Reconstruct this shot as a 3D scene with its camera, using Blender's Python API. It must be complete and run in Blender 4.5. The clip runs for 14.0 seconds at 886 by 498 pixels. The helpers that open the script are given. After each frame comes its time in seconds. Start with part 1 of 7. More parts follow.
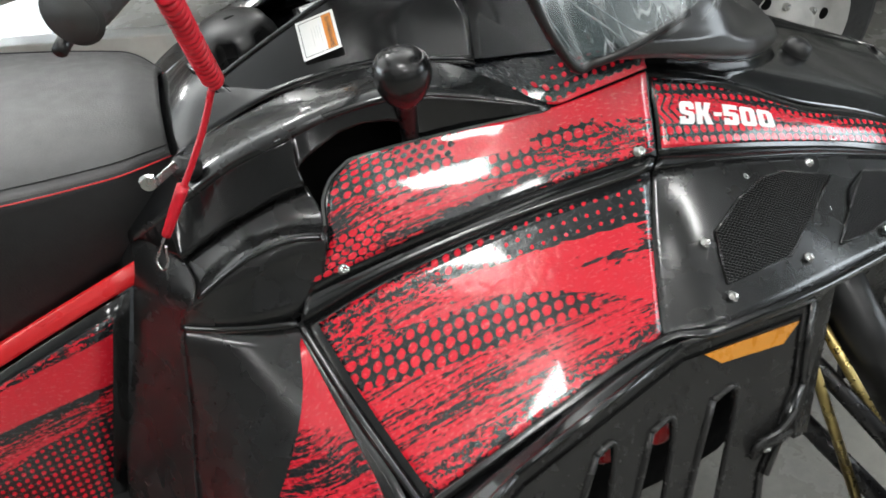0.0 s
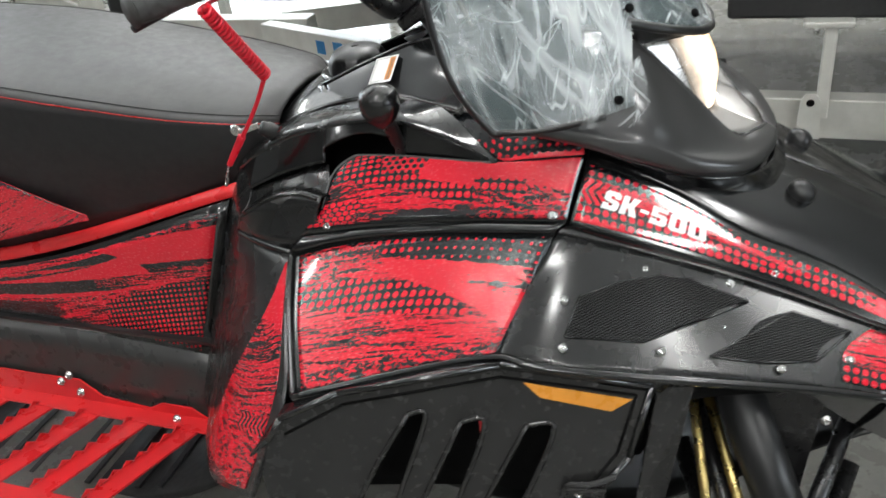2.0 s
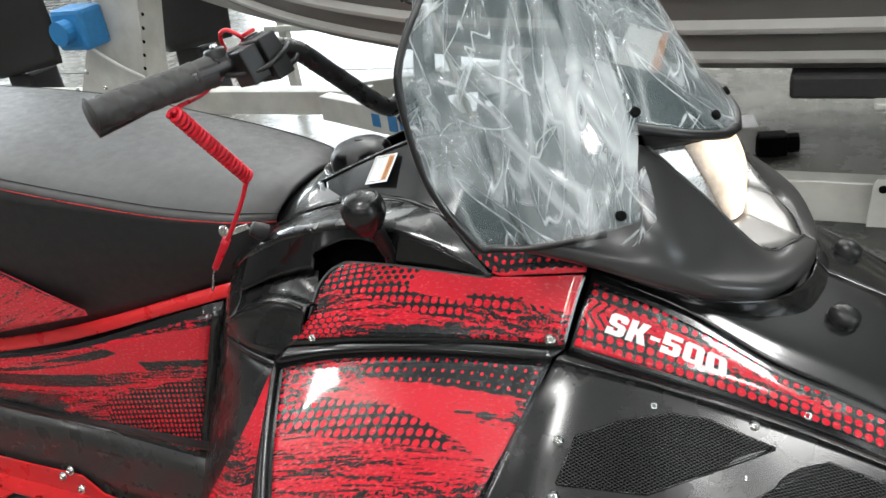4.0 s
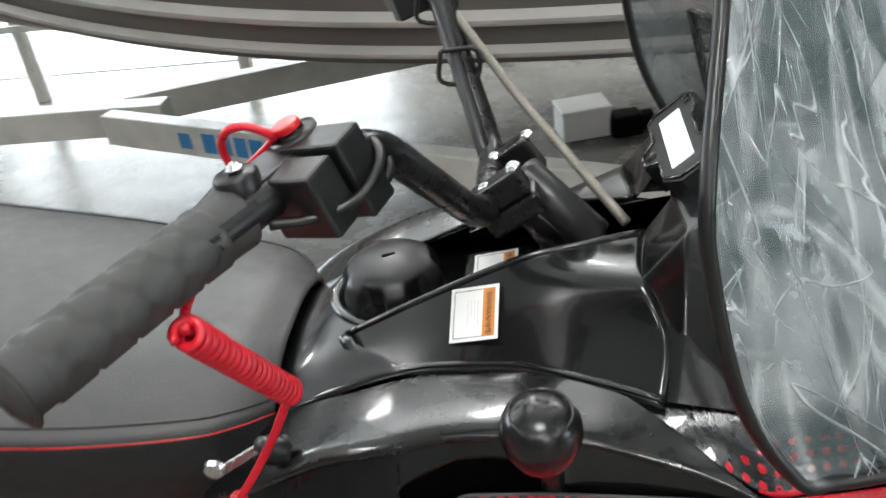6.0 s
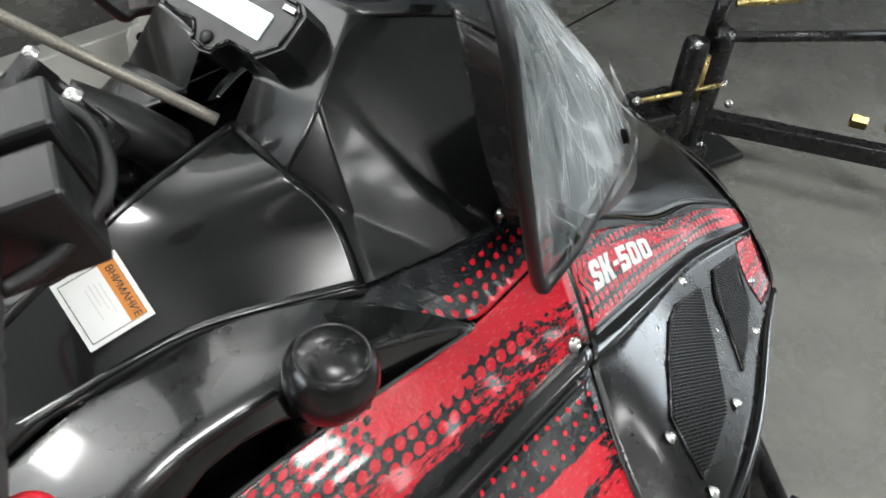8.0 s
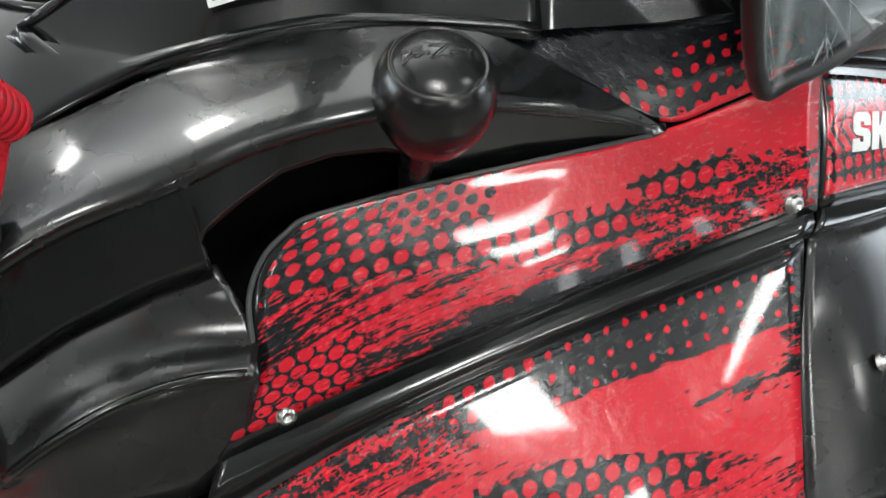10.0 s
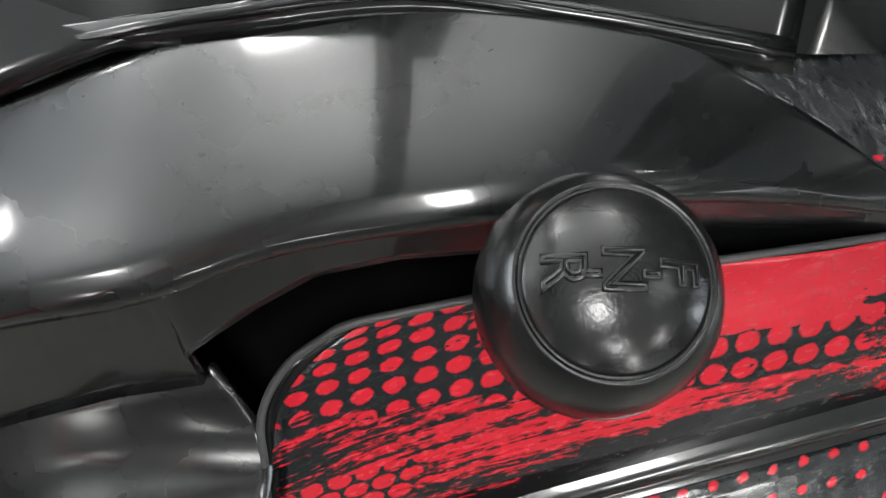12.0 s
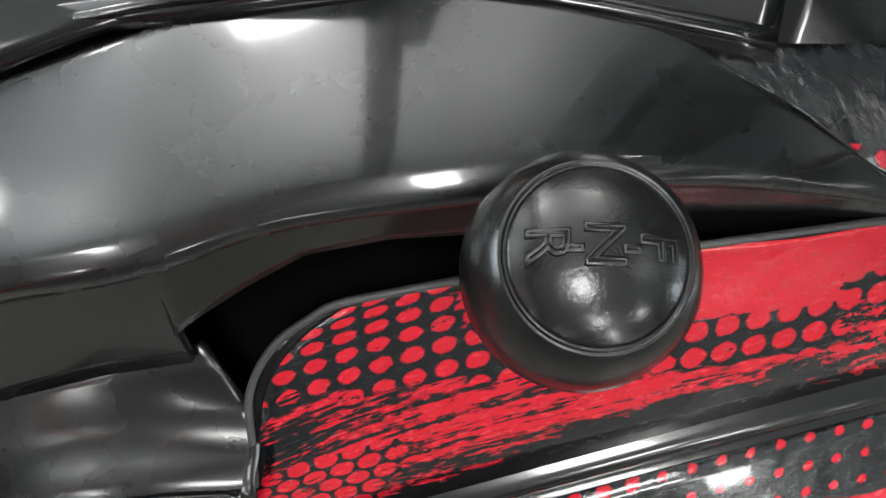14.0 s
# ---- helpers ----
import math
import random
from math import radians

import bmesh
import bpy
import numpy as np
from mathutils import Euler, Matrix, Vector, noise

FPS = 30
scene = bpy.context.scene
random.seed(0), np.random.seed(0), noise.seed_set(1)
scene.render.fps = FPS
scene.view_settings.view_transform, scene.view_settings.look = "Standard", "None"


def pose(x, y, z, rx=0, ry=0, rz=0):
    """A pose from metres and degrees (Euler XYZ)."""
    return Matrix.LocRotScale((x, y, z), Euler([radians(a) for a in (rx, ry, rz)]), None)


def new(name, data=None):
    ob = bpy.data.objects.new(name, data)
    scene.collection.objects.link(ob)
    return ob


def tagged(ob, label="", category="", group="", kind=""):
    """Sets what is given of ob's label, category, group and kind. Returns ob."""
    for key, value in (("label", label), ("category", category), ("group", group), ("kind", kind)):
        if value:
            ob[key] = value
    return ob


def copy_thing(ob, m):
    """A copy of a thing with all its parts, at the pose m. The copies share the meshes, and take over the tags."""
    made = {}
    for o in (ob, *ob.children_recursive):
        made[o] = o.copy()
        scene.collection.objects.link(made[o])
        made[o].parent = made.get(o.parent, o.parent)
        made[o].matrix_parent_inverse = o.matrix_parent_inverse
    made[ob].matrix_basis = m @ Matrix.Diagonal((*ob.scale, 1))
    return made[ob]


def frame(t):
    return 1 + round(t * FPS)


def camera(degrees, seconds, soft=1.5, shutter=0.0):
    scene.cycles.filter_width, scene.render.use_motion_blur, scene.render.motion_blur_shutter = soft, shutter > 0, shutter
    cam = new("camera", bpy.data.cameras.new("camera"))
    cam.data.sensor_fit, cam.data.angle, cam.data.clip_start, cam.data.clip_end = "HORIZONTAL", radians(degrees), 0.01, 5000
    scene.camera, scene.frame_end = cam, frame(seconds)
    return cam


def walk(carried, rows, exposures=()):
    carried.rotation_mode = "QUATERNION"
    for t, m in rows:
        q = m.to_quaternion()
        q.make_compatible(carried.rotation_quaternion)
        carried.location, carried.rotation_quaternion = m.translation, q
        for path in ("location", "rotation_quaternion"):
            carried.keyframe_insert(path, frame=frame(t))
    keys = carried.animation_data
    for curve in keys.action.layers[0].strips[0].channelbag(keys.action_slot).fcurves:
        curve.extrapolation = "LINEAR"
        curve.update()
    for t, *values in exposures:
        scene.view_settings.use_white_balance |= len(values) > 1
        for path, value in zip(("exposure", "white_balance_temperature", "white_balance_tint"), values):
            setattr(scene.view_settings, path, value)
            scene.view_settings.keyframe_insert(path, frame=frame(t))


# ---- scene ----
cam = camera(54.66, 14.0, shutter=0.2)
PATH = [
    (0.0, pose(-0.3410, -0.8753, 1.2579, 50.43, 6.55, -17.00)),
    (0.5, pose(-0.2240, -0.9564, 1.2798, 49.36, 5.79, -11.72)),
    (1.0, pose(-0.0254, -0.9770, 1.2654, 52.17, 6.97, 2.49)),
    (1.5, pose(0.0773, -1.0175, 1.2772, 53.34, 9.06, 10.81)),
    (2.0, pose(0.2104, -1.1228, 1.3063, 58.05, 6.23, 18.21)),
    (2.2, pose(0.2717, -1.1331, 1.3247, 58.91, 5.40, 19.13)),
    (4.3, pose(0.2709, -0.9342, 1.3020, 62.65, 8.11, 23.79)),
    (4.5, pose(0.1899, -0.9177, 1.3127, 61.80, 8.14, 23.41)),
    (5.0, pose(0.0208, -0.8924, 1.3129, 61.28, 6.43, 16.88)),
    (5.5, pose(-0.1121, -0.7384, 1.3239, 59.08, 6.16, 12.79)),
    (6.0, pose(-0.1992, -0.6061, 1.2878, 58.28, 6.58, 5.28)),
    (6.5, pose(-0.3430, -0.4757, 1.2997, 53.17, 2.47, -20.71)),
    (7.0, pose(-0.4047, -0.4326, 1.2845, 51.59, -0.77, -37.56)),
    (7.5, pose(-0.4176, -0.4294, 1.2766, 49.47, -2.43, -45.09)),
    (8.0, pose(-0.4007, -0.4415, 1.2610, 47.83, -2.78, -47.00)),
    (8.5, pose(-0.3418, -0.5007, 1.2130, 42.52, 0.54, -29.96)),
    (8.6, pose(-0.3351, -0.5121, 1.2056, 41.82, 0.51, -27.77)),
    (8.7, pose(-0.3275, -0.5277, 1.1899, 41.27, 0.33, -25.12)),
    (10.8, pose(-0.3112, -0.3544, 1.1249, 32.13, -2.77, -21.43)),
    (11.0, pose(-0.2910, -0.3184, 1.1132, 29.28, -3.28, -20.79)),
    (11.2, pose(-0.2754, -0.2779, 1.1063, 25.24, -3.79, -18.08)),
    (11.5, pose(-0.2655, -0.2559, 1.0894, 21.15, -1.73, -14.58)),
    (12.0, pose(-0.2613, -0.2534, 1.0852, 18.27, -0.40, -12.76)),
    (12.5, pose(-0.2598, -0.2551, 1.0851, 17.79, -0.25, -12.19)),
    (13.0, pose(-0.2599, -0.2560, 1.0848, 17.62, -0.47, -12.16)),
    (13.5, pose(-0.2608, -0.2565, 1.0861, 17.60, -0.90, -12.46)),
    (14.0, pose(-0.2626, -0.2585, 1.0884, 17.89, -1.44, -12.43)),
]
# the clip's camera darkens and brightens a little on its way
walk(cam, PATH, exposures=[(0.0, -0.17), (2.0, -0.08), (5.0, -0.18), (7.5, -0.18), (8.6, -0.32), (11.0, -0.38), (12.5, -0.08), (14.0, -0.08)])

# ---- room light ----
world = bpy.data.worlds.new("showroom_air")
world.use_nodes = True
scene.world = world
world.node_tree.nodes["Background"].inputs[0].default_value = (0.80, 0.88, 1.0, 1)
world.node_tree.nodes["Background"].inputs[1].default_value = 0.06
LAMP_POWER = 40.0
# added upward fill, so that the black plastic reflects a brighter ceiling
UPLIGHT = 95.0
SKY_GLOW = 9.2

# ---- materials ----
class N:
    """A small hand for shader nodes."""

    def __init__(self, name):
        self.m = bpy.data.materials.new(name)
        self.m.use_nodes = True
        self.t = self.m.node_tree
        self.p = self.t.nodes["Principled BSDF"]

    def node(self, kind, operation="", data_type=""):
        n = self.t.nodes.new(kind)
        if operation:
            n.operation = operation
        if data_type:
            n.data_type = data_type
        return n

    def plug(self, sock, v):
        if isinstance(v, bpy.types.NodeSocket):
            self.t.links.new(v, sock)
        else:
            sock.default_value = v

    def put(self, key, v):
        self.plug(self.p.inputs[key], v)

    def math(self, op, a, b=0.0, c=None):
        n = self.node("ShaderNodeMath", operation=op)
        self.plug(n.inputs[0], a)
        self.plug(n.inputs[1], b)
        if c is not None:
            self.plug(n.inputs[2], c)
        return n.outputs[0]

    def coord(self, kind="Object"):
        return self.node("ShaderNodeTexCoord").outputs[kind]

    def mapped(self, vec, scale, loc=(0, 0, 0)):
        n = self.node("ShaderNodeMapping")
        self.plug(n.inputs["Vector"], vec)
        n.inputs["Scale"].default_value = scale
        n.inputs["Location"].default_value = loc
        return n.outputs[0]

    def noise(self, vec, scale, detail=4.0, rough=0.55, distort=0.0):
        n = self.node("ShaderNodeTexNoise")
        self.plug(n.inputs["Vector"], vec)
        n.inputs["Scale"].default_value = scale
        n.inputs["Detail"].default_value = detail
        n.inputs["Roughness"].default_value = rough
        n.inputs["Distortion"].default_value = distort
        return n.outputs[0]

    def ramp(self, v, a, b, lo=0.0, hi=1.0):
        n = self.node("ShaderNodeMapRange")
        n.clamp = True
        self.plug(n.inputs[0], v)
        self.plug(n.inputs[1], a)
        self.plug(n.inputs[2], b)
        self.plug(n.inputs[3], lo)
        self.plug(n.inputs[4], hi)
        return n.outputs[0]

    def mix(self, f, a, b):
        n = self.node("ShaderNodeMix", data_type="RGBA")
        self.plug(n.inputs[0], f)
        self.plug(n.inputs[6], a)
        self.plug(n.inputs[7], b)
        return n.outputs[2]

    def split(self, vec):
        n = self.node("ShaderNodeSeparateXYZ")
        self.plug(n.inputs[0], vec)
        return n.outputs

    def bump(self, h, strength=0.2, dist=0.001):
        n = self.node("ShaderNodeBump")
        n.inputs["Strength"].default_value = strength
        n.inputs["Distance"].default_value = dist
        self.plug(n.inputs["Height"], h)
        self.put("Normal", n.outputs[0])


def surface(name, color, rough, metal=0.0, vary=0.15, scale=30.0, bump=0.05, bump_scale=400.0, dist=0.0005, coat=0.0, spread=0.08, dark=None, coat_rough=0.05, spec=0.5):
    """A plain material with colour and gloss that vary at two scales, and a fine grain."""
    k = N(name)
    o = k.coord()
    big, fine = k.noise(o, scale), k.noise(o, bump_scale, 2)
    c = (*color, 1)
    d = (*(dark or [v * (1 - vary) for v in color]), 1)
    k.put("Base Color", k.mix(k.ramp(big, 0.35, 0.65), d, c))
    k.put("Roughness", k.ramp(k.noise(o, scale * 2.3), 0.3, 0.7, max(0.02, rough - spread), rough + spread))
    k.put("Metallic", metal)
    k.put("Coat Weight", coat)
    k.put("Coat Roughness", coat_rough)
    k.put("Specular IOR Level", spec)
    if bump:
        k.bump(fine, bump, dist)
    return k.m


GLOSS = surface("glossy_black_plastic", (0.0045, 0.0048, 0.005), 0.21, vary=0.2, bump=0.02, bump_scale=260, spread=0.015, scale=14, coat=0.7, coat_rough=0.075)
HAZY = surface("hazy_black_plastic", (0.0055, 0.006, 0.0063), 0.27, vary=0.15, bump=0.02, bump_scale=420, spread=0.012, scale=14, coat=0.9, coat_rough=0.09)
FAIR = surface("soft_gloss_black_plastic", (0.010, 0.0102, 0.0103), 0.27, vary=0.15, bump=0.02, bump_scale=380, spread=0.02, scale=11, coat=0.5, coat_rough=0.16)
PODP = surface("satin_pod_plastic", (0.030, 0.0302, 0.030), 0.34, vary=0.12, bump=0.02, bump_scale=500, spread=0.02, scale=9, coat=0.4, coat_rough=0.14)
SATIN = surface("satin_black_plastic", (0.010, 0.0103, 0.0105), 0.36, bump=0.15, bump_scale=900)
SHADE_BLACK = surface("matt_black_painted_shade", (0.004, 0.004, 0.004), 0.9, vary=0.3, bump=0.1, spec=0.1)
TUNNEL = surface("dark_coated_aluminium", (0.034, 0.034, 0.033), 0.30, vary=0.2, scale=12, bump=0.05, bump_scale=500)
GUARD = surface("charcoal_plastic", (0.019, 0.0188, 0.0183), 0.24, bump=0.03, bump_scale=700)
RUBBER = surface("grip_rubber", (0.045, 0.046, 0.044), 0.62, bump=0.3, bump_scale=900)
VINYL = surface("grey_seat_vinyl", (0.066, 0.066, 0.066), 0.45, bump=0.45, bump_scale=520, dist=0.0008)
VINYL_SIDE = surface("black_seat_vinyl", (0.011, 0.011, 0.0115), 0.5, bump=0.35, bump_scale=520, dist=0.0008)
RED = surface("red_paint", (0.60, 0.016, 0.020), 0.3, vary=0.04, bump=0.02, scale=8, coat=0.3)
REDCORD = surface("red_cord_plastic", (0.66, 0.012, 0.028), 0.32, bump=0.0)
STEEL = surface("bright_steel", (0.62, 0.62, 0.60), 0.25, metal=1.0, bump=0.05)
ZINC = surface("yellow_zinc", (0.55, 0.43, 0.17), 0.3, metal=1.0)
BLACKMETAL = surface("black_painted_metal", (0.008, 0.008, 0.0085), 0.30, bump=0.08)
# near-black painting the shade in openings, holes and grooves; also plain black parts
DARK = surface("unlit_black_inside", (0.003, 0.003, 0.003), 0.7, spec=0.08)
WHITE = surface("white_label_film", (0.80, 0.80, 0.78), 0.4, vary=0.03, bump=0.0)
ORANGE = surface("orange_label_print", (0.62, 0.22, 0.03), 0.45, vary=0.06, bump=0.0)
INK = surface("black_ink", (0.02, 0.02, 0.02), 0.5, bump=0.0)
AMBER = surface("amber_reflector", (0.62, 0.25, 0.03), 0.3, vary=0.1, bump=0.3, bump_scale=800)
LETTER = surface("white_letter_film", (0.82, 0.82, 0.80), 0.3, vary=0.03, bump=0.0)
GALV = surface("galvanised_beam", (0.68, 0.68, 0.63), 0.45, metal=0.25, vary=0.2, scale=9)
HULL = surface("grey_hull_aluminium", (0.17, 0.165, 0.15), 0.42, metal=0.3, vary=0.15, scale=3)
HULL_LIGHT = surface("pale_hull_strake", (0.42, 0.415, 0.385), 0.4, metal=0.25, vary=0.12, scale=5)
KNOBM = surface("knob_plastic", (0.008, 0.008, 0.0082), 0.24, vary=0.15, bump=0.32, bump_scale=1000, dist=0.0003, scale=60, spread=0.02, coat=0.25, coat_rough=0.16)
BRAID = surface("braided_hose", (0.30, 0.28, 0.24), 0.45, metal=0.4, vary=0.5, scale=900, bump=0.6, bump_scale=700)
SILVER = surface("silvered_plastic", (0.62, 0.61, 0.59), 0.32, metal=0.85, vary=0.05, bump=0.02, scale=9)
CHROME = surface("chrome_reflector", (0.80, 0.80, 0.78), 0.30, metal=0.55, vary=0.25, bump=0.35, bump_scale=90, dist=0.003, scale=120)
INKPALE = surface("pale_grey_print", (0.58, 0.58, 0.57), 0.5, bump=0.0)
RIMPAINT = surface("pale_rim_paint", (0.45, 0.45, 0.43), 0.45, vary=0.25, scale=12)
BLUE = surface("blue_print", (0.03, 0.22, 0.50), 0.4, bump=0.0)
TYRE = surface("tyre_rubber", (0.02, 0.02, 0.02), 0.7, bump=0.3, bump_scale=200)
WALL = surface("white_wall_paint", (0.20, 0.20, 0.195), 0.6, vary=0.05, scale=2, bump=0.1, bump_scale=120)
CEIL = surface("grey_ceiling_paint", (0.74, 0.75, 0.75), 0.8, vary=0.1, scale=2)


def lamp_material(name, color, strength):
    k = N(name)
    k.put("Base Color", (*color, 1))
    k.put("Emission Color", (*color, 1))
    k.put("Emission Strength", strength)
    return k.m


def floor_material():
    k = N("grey_showroom_floor")
    o = k.coord()
    big, mid, fine = k.noise(o, 0.9, 6), k.noise(o, 7, 6, 0.7), k.noise(o, 160, 3)
    a = k.mix(k.ramp(big, 0.35, 0.65), (0.167, 0.164, 0.147, 1), (0.222, 0.218, 0.197, 1))
    k.put("Base Color", k.mix(k.ramp(mid, 0.40, 0.65, 0.0, 0.75), a, (0.115, 0.114, 0.107, 1)))
    k.put("Roughness", k.ramp(mid, 0.3, 0.7, 0.17, 0.36))
    k.bump(fine, 0.1, 0.001)
    return k.m


FLOOR = floor_material()


def film_material():
    """Wrinkled clear protective film: long fine creases in several directions, with white glints and cloudy highlights
    painted in.
    """
    k = N("wrinkled_clear_film")
    o = k.coord("UV")

    def crease(turn, long, fine, at, width, seed):
        n = k.node("ShaderNodeMapping")
        k.plug(n.inputs["Vector"], o)
        n.inputs["Rotation"].default_value = (0, 0, math.radians(turn))
        n.inputs["Location"].default_value = (seed, seed * 0.7, 0)
        w = k.noise(k.mapped(n.outputs[0], (long, fine, 1)), 1.0, 1.5, 0.5, 0.5)
        return k.ramp(k.math("ABSOLUTE", k.math("SUBTRACT", w, at)), 0.0, width, 1.0, 0.0)

    patch = k.ramp(k.noise(k.mapped(o, (9, 9, 1), (1, 9, 0)), 1.0, 3), 0.46, 0.60)
    patch2 = k.ramp(k.noise(k.mapped(o, (11, 8, 1), (4, 2, 0)), 1.0, 3), 0.46, 0.60)
    a = k.math("MULTIPLY", crease(80, 4, 46, 0.55, 0.020, 2.0), patch)
    b = k.math("MULTIPLY", crease(115, 4, 40, 0.45, 0.018, 5.0), patch2)
    c = k.math("MULTIPLY", crease(48, 4, 24, 0.60, 0.010, 8.0), k.math("SUBTRACT", 1.0, patch))
    d = crease(96, 2.5, 15, 0.47, 0.007, 11.0)
    e = k.math("MULTIPLY", crease(138, 4, 22, 0.60, 0.009, 14.0), patch)
    folds = k.math("MULTIPLY", k.math("MAXIMUM", crease(92, 3, 17, 0.56, 0.06, 17.0), crease(62, 4, 13, 0.58, 0.05, 19.0)), 0.45)
    lines = k.math("MAXIMUM", k.math("MAXIMUM", a, b), k.math("MAXIMUM", k.math("MAXIMUM", c, folds), k.math("MAXIMUM", k.math("MULTIPLY", d, 0.7), e)))
    white_haze = k.noise(k.mapped(o, (9, 6, 1), (5, 2, 0)), 1.0, 5, 0.6, 0.8)
    swell = k.noise(k.mapped(o, (16, 9, 1), (2, 6, 0)), 1.0, 3, 0.5, 0.5)
    k.put("Base Color", (0.80, 0.84, 0.85, 1))
    k.put("Roughness", 0.16)
    k.put("Specular IOR Level", 0.8)
    # white opacity paints glints along the creases and hazy highlights in patches
    k.put("Alpha", k.math("ADD", k.math("MULTIPLY", lines, 0.62), k.ramp(white_haze, 0.42, 0.70, 0.02, 0.32)))
    k.bump(k.math("ADD", k.math("MULTIPLY", lines, 0.5), k.math("MULTIPLY", swell, 1.5)), 0.9, 0.005)
    return k.m


FILM = film_material()


def clear_material(name, tint, alpha, rough=0.08):
    k = N(name)
    k.put("Base Color", (*tint, 1))
    k.put("Roughness", rough)
    k.put("Alpha", alpha)
    k.put("Specular IOR Level", 0.7)
    return k.m


SMOKE = clear_material("smoked_windshield", (0.10, 0.135, 0.14), 0.40)
LENS = clear_material("headlight_lens", (0.05, 0.05, 0.05), 0.06)


def headlight_glow():
    """A lit reflector: a smooth bright cream glow, fading to its two ends."""
    k = N("lit_headlight")
    o = k.coord()
    facet = k.noise(o, 60, 2)
    share = k.node("ShaderNodeUVMap")
    share.uv_map = "Share"
    off = k.math("ABSOLUTE", k.math("SUBTRACT", k.split(share.outputs[0])[0], 0.5))
    k.put("Base Color", (0.25, 0.22, 0.18, 1))
    k.put("Emission Color", k.mix(k.ramp(off, 0.0, 0.25), (1.0, 0.66, 0.36, 1), (1.0, 0.84, 0.66, 1)))
    k.put("Emission Strength", k.math("MULTIPLY", k.ramp(facet, 0.36, 0.62, 0.85, 1.2), k.ramp(off, 0.25, 0.5, 2.6, 0.2)))
    return k.m


BULB = headlight_glow()
SCREEN = lamp_material("lit_display", (0.80, 0.92, 0.95), 0.72)


def decal_material(name, layers, pitch=0.0105, slope=0.0, seed=0.0, tall=1.0):
    """Red and black printed film. Layers are printed one over another: (kind, amount, raggedness, limits),
    where each limit (a, b, c) keeps what has a * u + b * v + c > 0, u and v being shares of the film's size."""
    k = N(name)
    uv = k.coord("UV")
    s = k.split(uv)
    share = k.node("ShaderNodeUVMap")
    share.uv_map = "Share"
    us, vs, _ = k.split(share.outputs[0])
    lean = k.math("SUBTRACT", s[1], k.math("MULTIPLY", s[0], slope))
    along = k.math("ADD", s[0], k.math("MULTIPLY", s[1], slope))
    flow = k.node("ShaderNodeCombineXYZ")
    k.plug(flow.inputs[0], along)
    k.plug(flow.inputs[1], lean)
    run = flow.outputs[0]
    rag = k.math("SUBTRACT", k.noise(k.mapped(run, (32, 130, 1), (seed, 0, 0)), 1.0, 7, 0.72), 0.5)
    slow = k.noise(k.mapped(uv, (9, 12, 1), (seed, 7, 0)), 1.0, 2)
    fu = k.math("SUBTRACT", k.math("FRACT", k.math("DIVIDE", along, pitch)), 0.5)
    fv = k.math("SUBTRACT", k.math("FRACT", k.math("DIVIDE", lean, pitch * tall)), 0.5)
    dist = k.math("SQRT", k.math("ADD", k.math("MULTIPLY", fu, fu), k.math("MULTIPLY", k.math("MULTIPLY", fv, fv), tall * tall)))
    odd = k.math("MULTIPLY", k.math("FRACT", k.math("MULTIPLY", k.math("FLOOR", k.math("DIVIDE", lean, pitch * 0.78)), 0.5)), 1.0)
    hu = k.math("SUBTRACT", k.math("FRACT", k.math("ADD", k.math("DIVIDE", along, pitch * 0.95), odd)), 0.5)
    hv = k.math("SUBTRACT", k.math("FRACT", k.math("DIVIDE", lean, pitch * 0.78)), 0.5)
    hdist = k.math("SQRT", k.math("ADD", k.math("MULTIPLY", hu, hu), k.math("MULTIPLY", k.math("MULTIPLY", hv, hv), 0.72)))
    streak = k.noise(k.mapped(run, (13, 240, 1), (seed, 3, 0)), 1.0, 7, 0.76)
    broad = k.noise(k.mapped(run, (7, 60, 1), (seed, 13, 0)), 1.0, 4, 0.6)
    grit = k.noise(k.mapped(uv, (150, 330, 1), (seed, 5, 0)), 1.0, 3, 0.6)
    chip = k.noise(k.mapped(uv, (260, 260, 1), (seed, 9, 0)), 1.0, 4, 0.75)
    speck = k.noise(k.mapped(run, (60, 150, 1), (seed, 11, 0)), 1.0, 6, 0.75)

    def choose(f, a, b):
        n = k.node("ShaderNodeMix", data_type="FLOAT")
        k.plug(n.inputs[0], f)
        k.plug(n.inputs[2], a)
        k.plug(n.inputs[3], b)
        return n.outputs[0]

    def print_of(kind, amount):
        if kind == "dots":
            rad = k.math("ADD", k.ramp(slow, 0.3, 0.7, amount * 0.88, amount * 1.10), k.math("MULTIPLY", k.math("SUBTRACT", chip, 0.5), 0.30))
            return k.math("MULTIPLY", k.ramp(k.math("SUBTRACT", dist, rad), 0.035, -0.035), k.ramp(k.math("ADD", speck, k.math("MULTIPLY", chip, 0.25)), 0.475, 0.495))
        if kind == "holes":
            return k.ramp(k.math("SUBTRACT", hdist, k.math("ADD", amount, k.math("MULTIPLY", k.math("SUBTRACT", chip, 0.5), 0.2))), -0.03, 0.03)
        if kind == "clumps":
            return k.math("MULTIPLY", k.ramp(k.math("SUBTRACT", hdist, k.math("ADD", amount, k.math("MULTIPLY", k.math("SUBTRACT", chip, 0.5), 0.3))), 0.03, -0.03), k.ramp(speck, 0.40, 0.43))
        if kind == "streaks":
            return k.ramp(k.math("ADD", k.math("ADD", k.math("MULTIPLY", streak, 0.75), k.math("MULTIPLY", broad, 0.35)), k.math("MULTIPLY", k.math("SUBTRACT", grit, 0.5), 0.35)), amount + 0.03, amount + 0.07)
